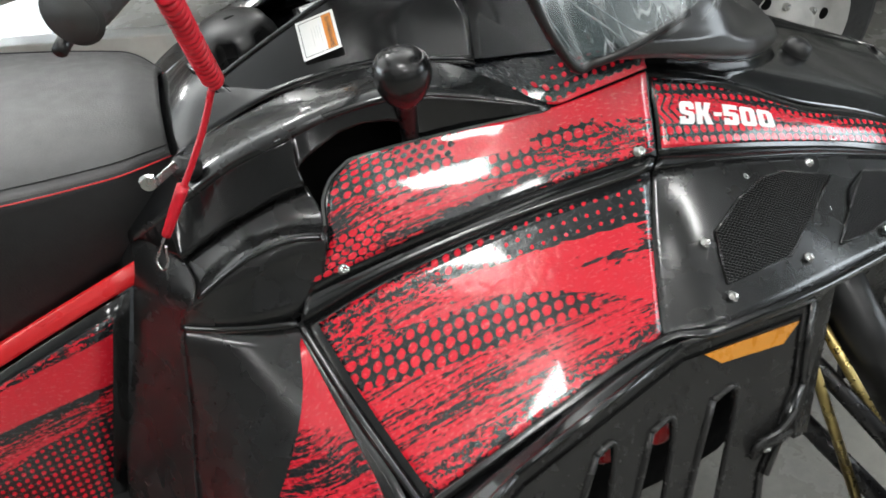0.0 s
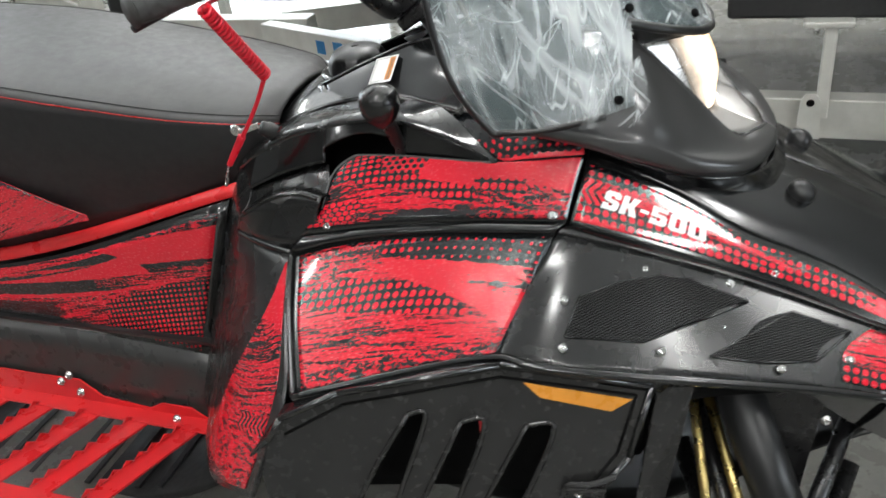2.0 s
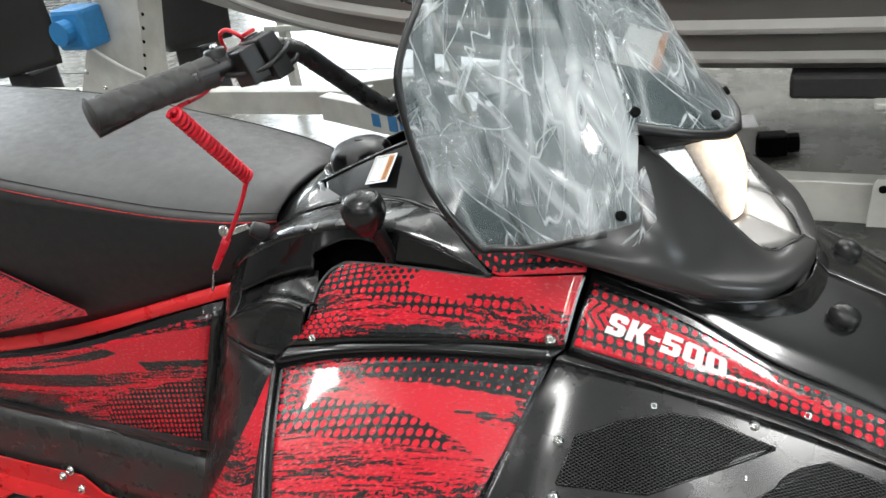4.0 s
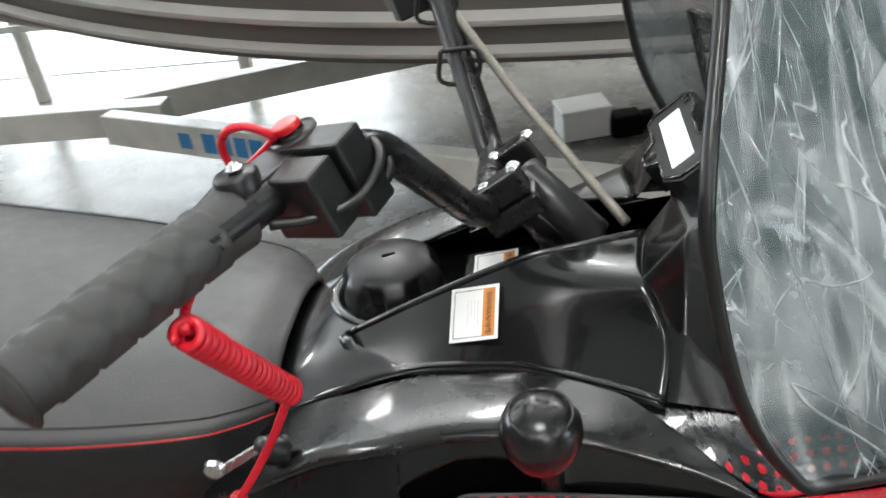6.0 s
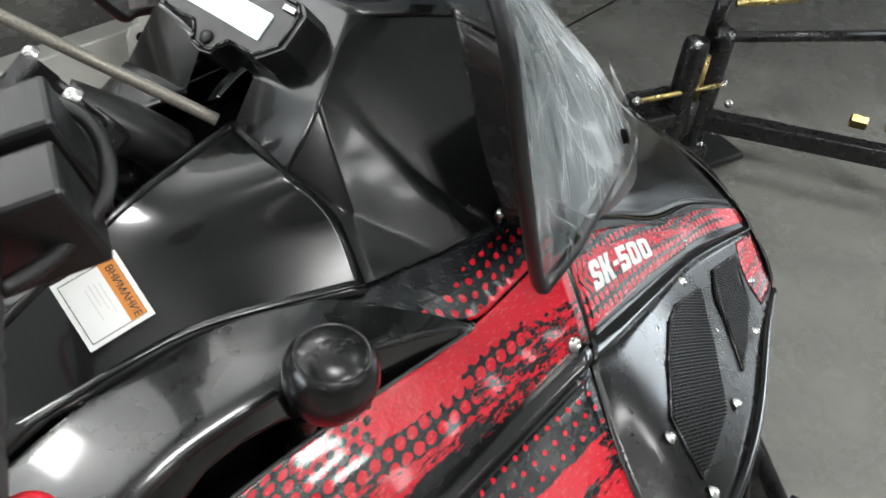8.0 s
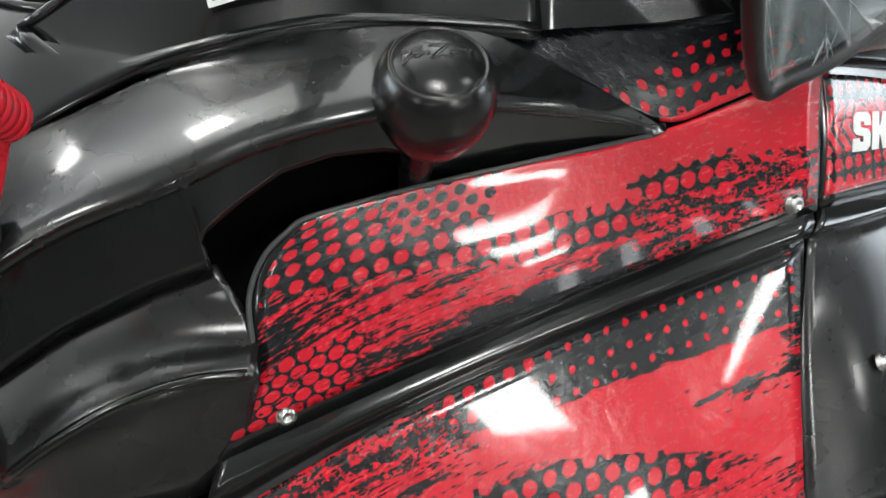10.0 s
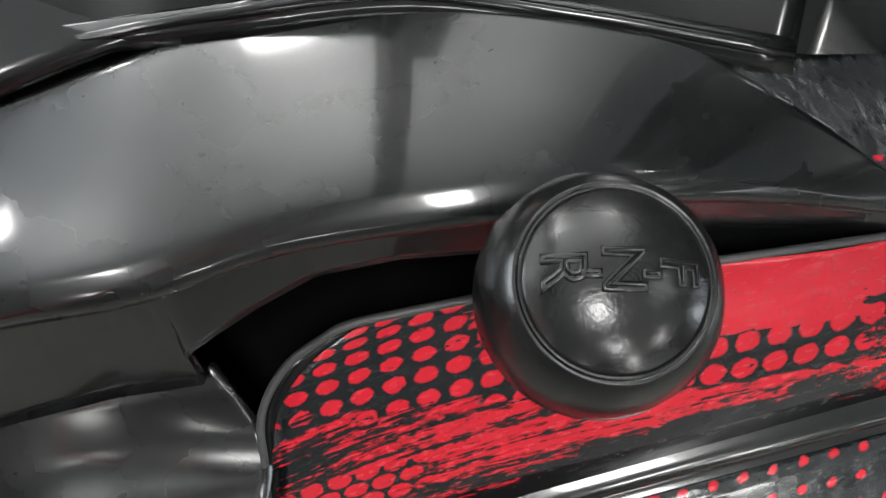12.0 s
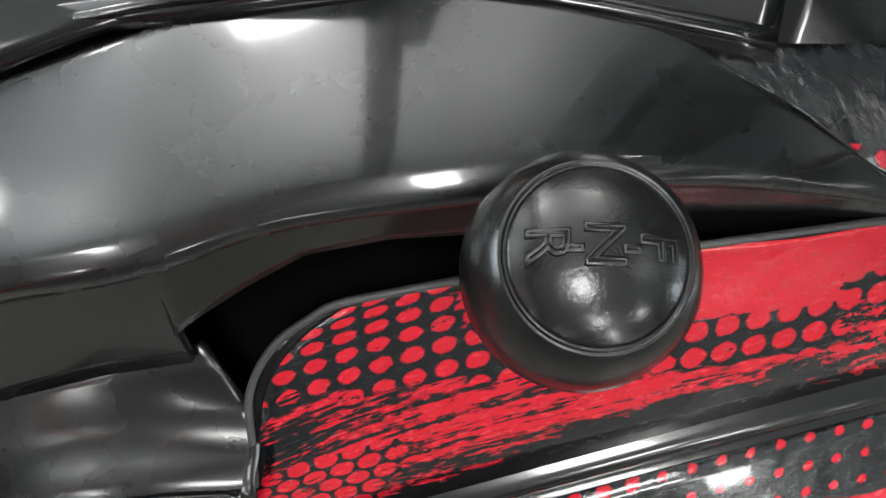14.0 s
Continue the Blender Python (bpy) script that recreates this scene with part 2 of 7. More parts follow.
        if kind == "mottle":
            return k.ramp(k.math("ADD", speck, k.math("MULTIPLY", k.math("SUBTRACT", chip, 0.5), 0.5)), amount, amount + 0.03)
        if kind == "treads":
            zig = k.math("FRACT", k.math("DIVIDE", k.math("SUBTRACT", along, k.math("MULTIPLY", k.math("ABSOLUTE", k.math("SUBTRACT", k.math("FRACT", k.math("DIVIDE", lean, 0.026)), 0.5)), 0.022)), 0.0105))
            return k.math("MULTIPLY", k.ramp(k.math("ADD", zig, k.math("MULTIPLY", k.math("SUBTRACT", chip, 0.5), 0.8)), amount, amount + 0.04), k.ramp(speck, 0.38, 0.41))
        return k.ramp(k.math("ADD", grit, k.math("MULTIPLY", chip, 0.4)), amount, amount + 0.03)

    out = None
    for kind, amount, ragged, limits in layers:
        val = print_of(kind, amount) if kind != "black" else 0.0
        mask = None
        for a, b, c in limits:
            e = k.math("ADD", k.math("MULTIPLY", us, a), k.math("ADD", k.math("MULTIPLY", vs, b), c))
            m = k.ramp(k.math("ADD", e, k.math("MULTIPLY", rag, ragged)), 0.0, 0.004)
            mask = m if mask is None else k.math("MULTIPLY", mask, m)
        out = val if mask is None else choose(mask, out, val)
    k.put("Base Color", k.mix(out, (0.006, 0.0075, 0.009, 1), (0.60, 0.010, 0.026, 1)))
    k.put("Roughness", k.ramp(grit, 0.3, 0.7, 0.20, 0.30))
    k.put("Coat Weight", 0.7)
    k.put("Coat Roughness", 0.05)
    k.bump(k.math("ADD", k.math("ADD", k.noise(uv, 42, 3), k.math("MULTIPLY", k.noise(uv, 120, 3), 0.55)), k.math("MULTIPLY", k.noise(uv, 330, 2), 0.12)), 0.42, 0.0024)
    return k.m


DECAL_LOWER = decal_material("lower_decal_print", [
    ("streaks", 0.475, 0, ()),
    ("mottle", 0.50, 0.10, ((0, -1, 0.13),)),
    ("dots", 0.37, 0.08, ((-0.36, -1, 0.86), (0.34, 1, -0.60), (-1, 0, 0.78))),
    ("streaks", 0.50, 0.25, ((1, 0, -0.74), (-0.28, -1, 0.80), (0.28, 1, -0.62))),
    ("mottle", 0.49, 0.30, ((-1, 0, 0.24), (0, 1, -0.74))),
    ("solid", 0.36, 0.07, ((0.99, 1, -1.205), (-0.27, -1, 0.985))),
    ("black", 0, 0.45, ((1, 0, -0.80), (0.2, 1, -0.74), (-0.2, -1, 0.775))),
    ("dots", 0.28, 0.10, ((0.27, 1, -0.985),)),
    ("dots", 0.17, 0.10, ((0.27, 1, -0.985), (1, 0, -0.58))),
    ("mottle", 0.51, 0.40, ((-1, 0, 0.42), (0.27, 1, -0.96))),
    ("black", 0, 0.9, ((1, 0, -1.02), (0, 1, -0.55), (0, -1, 0.70)))],
    pitch=0.0124, slope=-0.12, seed=6, tall=0.96)
DECAL_UPPER = decal_material("upper_decal_print", [
    ("streaks", 0.515, 0, ()),
    ("streaks", 0.455, 0.3, ((-1, 0, 0.52), (0, -1, 0.44), (1, 0, -0.10), (0, 1, -0.12))),
    ("black", 0, 0.5, ((0.3, -1, -0.02), (1, 0, -0.30))),
    ("clumps", 0.42, 0.20, ((-1, 0, 0.20), (0, -1, 0.24))),
    ("dots", 0.385, 0.16, ((0.44, 1, -0.50), (-1, 0, 0.72))),
    ("streaks", 0.50, 0.3, ((0.44, 1, -0.46), (-0.44, -1, 0.54), (1, 0, -0.03), (-1, 0, 0.40))),
    ("holes", 0.33, 0.10, ((1, 0.25, -0.428), (0.33, 1, -0.74), (-1, 0, 0.55))),
    ("solid", 0.37, 0.14, ((1, 0, -0.455), (0.43, 1, -0.72))),
    ("treads", 0.44, 0.25, ((1, 0, -0.70), (-0.9, -1, 1.23))),
    ("mottle", 0.50, 0.4, ((1, 0, -0.70), (-0.3, -1, 0.62))),
    ("dots", 0.40, 0.2, ((1, 0, -0.69), (-1, 0, 0.86), (-0.5, -1, 0.95), (0.5, 1, -0.72)))],
    pitch=0.0111, slope=-0.05, seed=1, tall=1.07)
DECAL_FRONT = decal_material("front_decal_print", [
    ("dots", 0.40, 0, ()),
    ("treads", 0.32, 0.3, ((0, 1, -0.36), (0, -1, 0.80), (-1, 0, 0.10))),
    ("mottle", 0.44, 0.5, ((0, 1, -0.50), (0, -1, 0.78), (-1, 0, 0.62), (1, 0, -0.08))),
    ("dots", 0.30, 0.1, ((0.1, 1, -0.80),)),
    ("solid", 0.40, 0.2, ((-0.4, -1, 0.10),)),
    ("solid", 0.40, 0.6, ((1, 0, -0.86),))],
    pitch=0.0112, seed=4)
DECAL_TIP = decal_material("tip_decal_print", [("dots", 0.24, 0, ()), ("black", 0, 0.05, ((-1, 0.35, 0.24),)), ("black", 0, 0.05, ((-0.3, 1, -0.62),)), ("solid", 0.40, 0.15, ((0.25, -1, -0.06), (1, 0, -0.45)))], pitch=0.0105, seed=2)
DECAL_LEG = decal_material("leg_decal_print", [
    ("streaks", 0.485, 0, ()), ("mottle", 0.46, 0.3, ((0, -1, 0.30),)), ("streaks", 0.53, 0.3, ((0, -1, 0.62), (0, 1, -0.50))),
    ("treads", 0.52, 0.1, ((0, -1, 0.27), (0, 1, -0.20), (1, 0, -0.55))), ("solid", 0.40, 0.2, ((0, 1, -0.66),))], pitch=0.011, seed=8)
DECAL_REAR = decal_material("rear_decal_print", [
    ("black", 0, 0, ()),
    ("mottle", 0.52, 0.5, ((0, 1, -0.90), (-1, 0, 0.985))),
    ("streaks", 0.50, 0.2, ((0.45, -1, 0.17), (1, 0, -0.60))),
    ("dots", 0.30, 0.1, ((0.45, -1, 0.10), (1, 0, -0.72))),
    ("streaks", 0.52, 0.3, ((0, -1, 0.66), (0, 1, -0.50), (1, 0, -0.70))),
    ("dots", 0.27, 0.1, ((0, -1, 0.55), (0.45, 1, -0.85), (1, 0, -0.86))),
    ("streaks", 0.47, 0.3, ((0, 1, -0.80), (-1, 0, 0.76))),
    ("black", 0, 0.10, ((0.30, -1, 0.72), (0.3, 1, -1.03), (-1, 0, 0.78))),
    ("solid", 0.38, 0.06, ((0.494, -1, 0.475), (0.09, 1, -0.7095), (-3.3, -1, 3.44))),
    ("solid", 0.36, 0.05, ((-0.267, -1, 1.187), (0.246, 1, -0.936), (2.265, 1, -2.585))),
    ("mottle", 0.47, 0.10, ((0.333, -1, 0.25), (-0.45, 1, -0.06), (-1, 0, 0.80))),
    ("solid", 0.36, 0.10, ((0.333, -1, 0.26), (-0.45, 1, -0.125)))],
    pitch=0.0105, slope=0.30, seed=9)
DECAL_SEAT = decal_material("seat_decal_print", [("streaks", 0.44, 0, ()), ("black", 0, 0.5, ((0, 1, -0.93),))], pitch=0.011, slope=0.2, seed=15)
DECAL_NOSE = decal_material("nose_decal_print", [("streaks", 0.47, 0, ()), ("dots", 0.36, 0.3, ((0, -1, 0.3),))], pitch=0.011, seed=11)


def mesh_material():
    k = N("black_wire_mesh")
    uv = k.coord("UV")
    s = k.split(k.mapped(uv, (1, 1, 1)))
    a = k.math("FRACT", k.math("DIVIDE", k.math("ADD", s[0], k.math("MULTIPLY", s[1], 1.7)), 0.0060))
    b = k.math("FRACT", k.math("DIVIDE", k.math("SUBTRACT", s[0], k.math("MULTIPLY", s[1], 1.7)), 0.0060))
    wire = k.math("MAXIMUM", k.ramp(k.math("ABSOLUTE", k.math("SUBTRACT", a, 0.5)), 0.41, 0.44), k.ramp(k.math("ABSOLUTE", k.math("SUBTRACT", b, 0.5)), 0.41, 0.44))
    k.put("Base Color", (0.05, 0.05, 0.05, 1))
    k.put("Roughness", 0.35)
    k.put("Metallic", 0.3)
    k.put("Alpha", wire)
    k.bump(wire, 0.5, 0.001)
    return k.m


MESH = mesh_material()

# ---- building helpers ----
def V(*a):
    return Vector(a)


def part(name, bm, material, parent, label="", smooth=False):
    me = bpy.data.meshes.new(name)
    bm.to_mesh(me)
    bm.free()
    for m in material if isinstance(material, (list, tuple)) else [material]:
        me.materials.append(m)
    if smooth:
        for p in me.polygons:
            p.use_smooth = True
    ob = new(name, me)
    if parent:
        ob.parent = parent
    if label:
        ob["label"] = label
    return ob


def thing(name, label, category, group="", kind=""):
    ob = new(name)
    return tagged(ob, label, category, group, kind)


def spline(pts, n):
    """A smooth curve through the points, n places along it."""
    p = [Vector(q) for q in pts]
    if len(p) == 2:
        return [p[0].lerp(p[1], i / (n - 1)) for i in range(n)]
    out = []
    for i in range(n):
        s = i / (n - 1) * (len(p) - 1)
        k = min(int(s), len(p) - 2)
        t = s - k
        b, c = p[k], p[k + 1]
        a = p[k - 1] if k else b * 2 - c
        d = p[k + 2] if k + 2 < len(p) else c * 2 - b
        out.append(0.5 * ((2 * b) + (c - a) * t + (2 * a - 5 * b + 4 * c - d) * t * t + (3 * b - a - 3 * c + d) * t ** 3))
    return out


def skin(rows, nu=24, nv=12, flip=False, lift=0.0, thick=0.0, soft_v=True, straight=False):
    """A surface through rows of control points (rows lower to upper, points rear to front), with metres as UV, as a bmesh."""
    cols = [spline(r, nu) for r in rows]
    grid = [[None] * nu for _ in range(nv)]
    for i in range(nu):
        line = [c[i] for c in cols]
        if soft_v:
            line = spline(line, nv)
        else:
            line = [line[min(int(j / (nv - 1) * (len(line) - 1)), len(line) - 2)].lerp(line[min(int(j / (nv - 1) * (len(line) - 1)), len(line) - 2) + 1], j / (nv - 1) * (len(line) - 1) - min(int(j / (nv - 1) * (len(line) - 1)), len(line) - 2)) for j in range(nv)]
        for j in range(nv):
            grid[j][i] = line[j]
    bm = bmesh.new()
    nrm = [[None] * nu for _ in range(nv)]
    for j in range(nv):
        for i in range(nu):
            du = grid[j][min(i + 1, nu - 1)] - grid[j][max(i - 1, 0)]
            dv = grid[min(j + 1, nv - 1)][i] - grid[max(j - 1, 0)][i]
            n = du.cross(dv)
            n = n.normalized() if n.length > 1e-12 else V(0, -1, 0)
            nrm[j][i] = -n if flip else n
    vs = [[bm.verts.new(grid[j][i] + nrm[j][i] * lift) for i in range(nu)] for j in range(nv)]
    uvl = bm.loops.layers.uv.new("UVMap")
    shl = bm.loops.layers.uv.new("Share")
    u0 = [[0.0] * nu for _ in range(nv)]
    v0 = [[0.0] * nu for _ in range(nv)]
    for j in range(nv):
        for i in range(nu):
            if i:
                u0[j][i] = u0[j][i - 1] + (grid[j][i] - grid[j][i - 1]).length
            if j:
                v0[j][i] = v0[j - 1][i] + (grid[j][i] - grid[j - 1][i]).length
    mid = [[u0[nv // 2][i], 0] for i in range(nu)]
    span = grid[nv // 2][nu - 1] - grid[nv // 2][0]
    way = V(span.x, 0, 0).normalized() * (span.length / max(abs(span.x), 1e-6))

    def face(a):
        idx = a if not flip else a[::-1]
        f = bm.faces.new([vs[j][i] for j, i in idx])
        for lp, (j, i) in zip(f.loops, idx):
            lp[uvl].uv = ((grid[j][i] - grid[0][0]).dot(way) if straight else mid[i][0], v0[j][i])
            lp[shl].uv = (i / (nu - 1), j / (nv - 1))
        return f
    for j in range(nv - 1):
        for i in range(nu - 1):
            face([(j, i), (j, i + 1), (j + 1, i + 1), (j + 1, i)])
    if thick:
        ws = [[bm.verts.new(grid[j][i] + nrm[j][i] * (lift - thick)) for i in range(nu)] for j in range(nv)]

        def quad(a, b, c, d):
            bm.faces.new((a, b, c, d) if not flip else (d, c, b, a))
        for j in range(nv - 1):
            for i in range(nu - 1):
                quad(ws[j][i], ws[j + 1][i], ws[j + 1][i + 1], ws[j][i + 1])
        for i in range(nu - 1):
            quad(vs[0][i + 1], vs[0][i], ws[0][i], ws[0][i + 1])
            quad(vs[-1][i], vs[-1][i + 1], ws[-1][i + 1], ws[-1][i])
        for j in range(nv - 1):
            quad(vs[j][0], vs[j + 1][0], ws[j + 1][0], ws[j][0])
            quad(vs[j + 1][-1], vs[j][-1], ws[j][-1], ws[j + 1][-1])
    return bm


def across(rows):
    """The rows on the other side of the machine's middle plane."""
    return [[(x, -y, z) for x, y, z in r] for r in rows]


def inset(rows, a, b, c, d):
    """Rows drawn in from the rear, front, lower and upper edge by shares of the width."""
    m = [spline(r, 25) for r in rows]
    cols = [spline([r[i] for r in m], 25) for i in range(25)]

    def at(u, v):
        x, y = u * 24, v * 24
        i, j = min(int(x), 23), min(int(y), 23)
        p = cols[i][j].lerp(cols[i][j + 1], y - j)
        q = cols[i + 1][j].lerp(cols[i + 1][j + 1], y - j)
        return p.lerp(q, x - i)
    return [[tuple(at(a + (1 - a - b) * i / 6, c + (1 - c - d) * j / 4)) for i in range(7)] for j in range(5)]


def tube(pts, r, n=10, seg=0, taper=None, closed_ends=True):
    """A round bar along a smooth curve."""
    path = spline(pts, seg or max(2, len(pts) * 6)) if len(pts) > 2 or seg else [Vector(q) for q in pts]
    bm = bmesh.new()
    rings = []
    t0 = (path[1] - path[0]).normalized()
    a = t0.orthogonal().normalized()
    for i, p in enumerate(path):
        t = (path[min(i + 1, len(path) - 1)] - path[max(i - 1, 0)]).normalized()
        a = (a - t * a.dot(t)).normalized()
        b = t.cross(a)
        rr = r if taper is None else taper(i / (len(path) - 1)) * r
        rings.append([bm.verts.new(p + (a * math.cos(k * math.tau / n) + b * math.sin(k * math.tau / n)) * rr) for k in range(n)])
    for x, y in zip(rings, rings[1:]):
        for k in range(n):
            bm.faces.new((x[k], x[(k + 1) % n], y[(k + 1) % n], y[k]))
    if closed_ends:
        bm.faces.new(rings[0][::-1])
        bm.faces.new(rings[-1])
    return bm


def box(size, m=None, bevel=0.0, segs=2):
    bm = bmesh.new()
    bmesh.ops.create_cube(bm, size=1, matrix=Matrix.Diagonal((*size, 1)))
    if bevel:
        bmesh.ops.bevel(bm, geom=bm.edges[:], offset=bevel, segments=segs, affect="EDGES", profile=0.5)
    if m is not None:
        bm.transform(m)
    return bm


def lathe(profile, n=32, m=None):
    """A turned body: (radius, height) from below up, about z."""
    bm = bmesh.new()
    rings = []
    for r, z in profile:
        if r < 1e-6:
            rings.append([bm.verts.new((0, 0, z))])
        else:
            rings.append([bm.verts.new((r * math.cos(k * math.tau / n), r * math.sin(k * math.tau / n), z)) for k in range(n)])
    for x, y in zip(rings, rings[1:]):
        for k in range(n):
            a, b, c, d = x[k % len(x)], x[(k + 1) % len(x)], y[(k + 1) % len(y)], y[k % len(y)]
            f = [q for i, q in enumerate((a, b, c, d)) if q not in (a, b, c, d)[:i]]
            if len(f) > 2:
                bm.faces.new(f)
    if m is not None:
        bm.transform(m)
    return bm


def join(*bms):
    out = bmesh.new()
    for b in bms:
        me = bpy.data.meshes.new("tmp")
        b.to_mesh(me)
        b.free()
        out.from_mesh(me)
        bpy.data.meshes.remove(me)
    return out


def plate(outline, thick, normal, holes=()):
    """A flat sheet with holes, from a loop of places, made thick against its normal."""
    bm = bmesh.new()
    n = Vector(normal).normalized()
    edges = []
    for loop in (outline, *holes):
        vs = [bm.verts.new(p) for p in loop]
        edges += [bm.edges.new((vs[i], vs[(i + 1) % len(vs)])) for i in range(len(vs))]
    bmesh.ops.triangle_fill(bm, use_beauty=True, use_dissolve=False, edges=edges, normal=n)
    bm.normal_update()
    for f in bm.faces:
        if f.normal.dot(n) < 0:
            f.normal_flip()
    front = bm.faces[:]
    rim = [e for e in bm.edges if e.is_boundary]
    r = bmesh.ops.extrude_edge_only(bm, edges=rim)
    moved = [g for g in r["geom"] if isinstance(g, bmesh.types.BMVert)]
    for v in moved:
        v.co -= n * thick
    bmesh.ops.recalc_face_normals(bm, faces=bm.faces[:])
    return bm


def frame_at(place, normal, up=(0, 0, 1)):
    """A pose at a place whose z axis is the normal and whose y axis leans to up."""
    z = Vector(normal).normalized()
    y = (Vector(up) - z * Vector(up).dot(z)).normalized()
    x = y.cross(z)
    m = Matrix((x, y, z)).transposed().to_4x4()
    m.translation = Vector(place)
    return m


def lettering(text, height, m, extrude=0.0003, bold=0.0, shear=0.0, stretch=1.0):
    """Built-in letters as a bmesh, standing on the pose's x-y plane, centred."""
    cu = bpy.data.curves.new("letters", "FONT")
    cu.body, cu.size, cu.extrude, cu.offset, cu.shear = text, height, extrude, bold, shear
    cu.align_x, cu.align_y, cu.resolution_u = "CENTER", "CENTER", 3
    ob = new("letters", cu)
    me = bpy.data.meshes.new_from_object(ob)
    bpy.data.objects.remove(ob)
    bpy.data.curves.remove(cu)
    bm = bmesh.new()
    bm.from_mesh(me)
    bpy.data.meshes.remove(me)
    bm.transform(m @ Matrix.Diagonal((stretch, 1, 1, 1)))
    return bm


def screw(place, normal, r, parent, name="screw"):
    """A domed hexagon-socket screw head."""
    prof = [(r * 1.15, 0), (r * 1.15, r * 0.15), (r, r * 0.2), (r * 0.92, r * 0.5), (r * 0.6, r * 0.75), (r * 0.38, r * 0.78), (r * 0.36, r * 0.45), (0, r * 0.45)]
    return part(name, lathe(prof, 12, frame_at(place, normal, (0.3, 0, 1))), STEEL, parent, smooth=True)


def outward(rows):
    """Whether rows need turning so that they face away from the machine's inside."""
    a, b, c = Vector(rows[0][0]), Vector(rows[0][-1]), Vector(rows[-1][0])
    n = (b - a).cross(c - a)
    mid = (b + c) / 2
    return n.dot(mid - V(mid.x, 0, 0.35)) < 0


def fairing(name, rows, material, parent, thick=0.003, nu=28, nv=14, lift=0.0, both=True, label="", soft_v=True):
    obs = []
    for rr in ([rows, across(rows)] if both else [rows]):
        obs.append(part(name, skin(rr, nu, nv, outward(rr), lift, thick, soft_v), material, parent, label, smooth=True))
        label = ""
    return obs


def spot(rows, u, v):
    """The place on a skin at shares u (rear to front) and v (lower to upper)."""
    def on(p, s):
        p = [Vector(q) for q in p]
        if len(p) == 2:
            return p[0].lerp(p[1], s)
        s = s * (len(p) - 1)
        k = min(max(int(s), 0), len(p) - 2)
        t = s - k
        b, c = p[k], p[k + 1]
        a = p[k - 1] if k else b * 2 - c
        d = p[k + 2] if k + 2 < len(p) else c * 2 - b
        return 0.5 * ((2 * b) + (c - a) * t + (2 * a - 5 * b + 4 * c - d) * t * t + (3 * b - a - 3 * c + d) * t ** 3)
    return on([on(r, u) for r in rows], v)


def facing(rows, u, v):
    """The outward normal of a skin."""
    e = 0.01
    n = (spot(rows, min(u + e, 1), v) - spot(rows, max(u - e, 0), v)).cross(spot(rows, u, min(v + e, 1)) - spot(rows, u, max(v - e, 0))).normalized()
    return -n if outward(rows) else n


def sub(rows, rl, fl, ru, fu, nu=7, nv=6):
    """A four-cornered piece of a skin as rows: its rear-lower, front-lower, rear-upper and front-upper (u, v)."""
    out = []
    for j in range(nv):
        b = j / (nv - 1)
        row = []
        for i in range(nu):
            a = i / (nu - 1)
            u = (rl[0] * (1 - a) + fl[0] * a) * (1 - b) + (ru[0] * (1 - a) + fu[0] * a) * b
            v = (rl[1] * (1 - a) + fl[1] * a) * (1 - b) + (ru[1] * (1 - a) + fu[1] * a) * b
            row.append(tuple(spot(rows, u, v)))
        out.append(row)
    return out


def lay(bm, rows, u0, v0, lift=0.0012):
    """Bends a flat bmesh (x along the skin, y up it, metres) onto a skin round (u0, v0)."""
    lu = (spot(rows, min(u0 + 0.05, 1), v0) - spot(rows, u0 - 0.05, v0)).length / 0.1
    lv = (spot(rows, u0, min(v0 + 0.1, 1)) - spot(rows, u0, v0 - 0.1)).length / 0.2
    for w in bm.verts:
        u, v = u0 + w.co.x / lu, v0 + w.co.y / lv
        w.co = spot(rows, u, v) + facing(rows, min(max(u, 0), 1), min(max(v, 0), 1)) * (lift + w.co.z)
    return bm


def flat_on(rows, outline, lift, thick=0.0012):
    """A thin sheet that follows a skin inside an outline of (u, v)."""
    outline = [tuple(a[i] + (b[i] - a[i]) * t / 5 for i in (0, 1)) for a, b in zip(outline, outline[1:] + outline[:1]) for t in range(5)]
    mid = [sum(p[i] for p in outline) / len(outline) for i in (0, 1)]
    bm = bmesh.new()
    uvl = bm.loops.layers.uv.new("UVMap")
    rings = []
    for s in (1.0, 0.85, 0.7, 0.55, 0.4, 0.2):
        rings.append([bm.verts.new(spot(rows, mid[0] + (p[0] - mid[0]) * s, mid[1] + (p[1] - mid[1]) * s) + facing(rows, mid[0] + (p[0] - mid[0]) * s, mid[1] + (p[1] - mid[1]) * s) * lift) for p in outline])
    c = bm.verts.new(spot(rows, *mid) + facing(rows, *mid) * lift)
    n = len(outline)
    for a, b in zip(rings, rings[1:]):
        for i in range(n):
            bm.faces.new((a[i], a[(i + 1) % n], b[(i + 1) % n], b[i]))
    for i in range(n):
        bm.faces.new((rings[-1][i], rings[-1][(i + 1) % n], c))
    bm.normal_update()
    nrm = facing(rows, *mid)
    x = (spot(rows, mid[0] + 0.05, mid[1]) - spot(rows, mid[0] - 0.05, mid[1])).normalized()
    y = nrm.cross(x)
    for f in bm.faces:
        if f.normal.dot(nrm) < 0:
            f.normal_flip()
        for lp in f.loops:
            lp[uvl].uv = (lp.vert.co.dot(x), lp.vert.co.dot(y))
    return bm

# ---- the showroom ----
def slab(name, size, at, material, kind="structure", label="", category=""):
    ob = part(name, box(size, Matrix.Translation(at)), material, None)
    return tagged(ob, label, category, kind=kind)


ground = slab("floor", (16, 16, 0.2), (0, 0, -0.1), FLOOR, label="grey polished concrete showroom floor", category="floor")
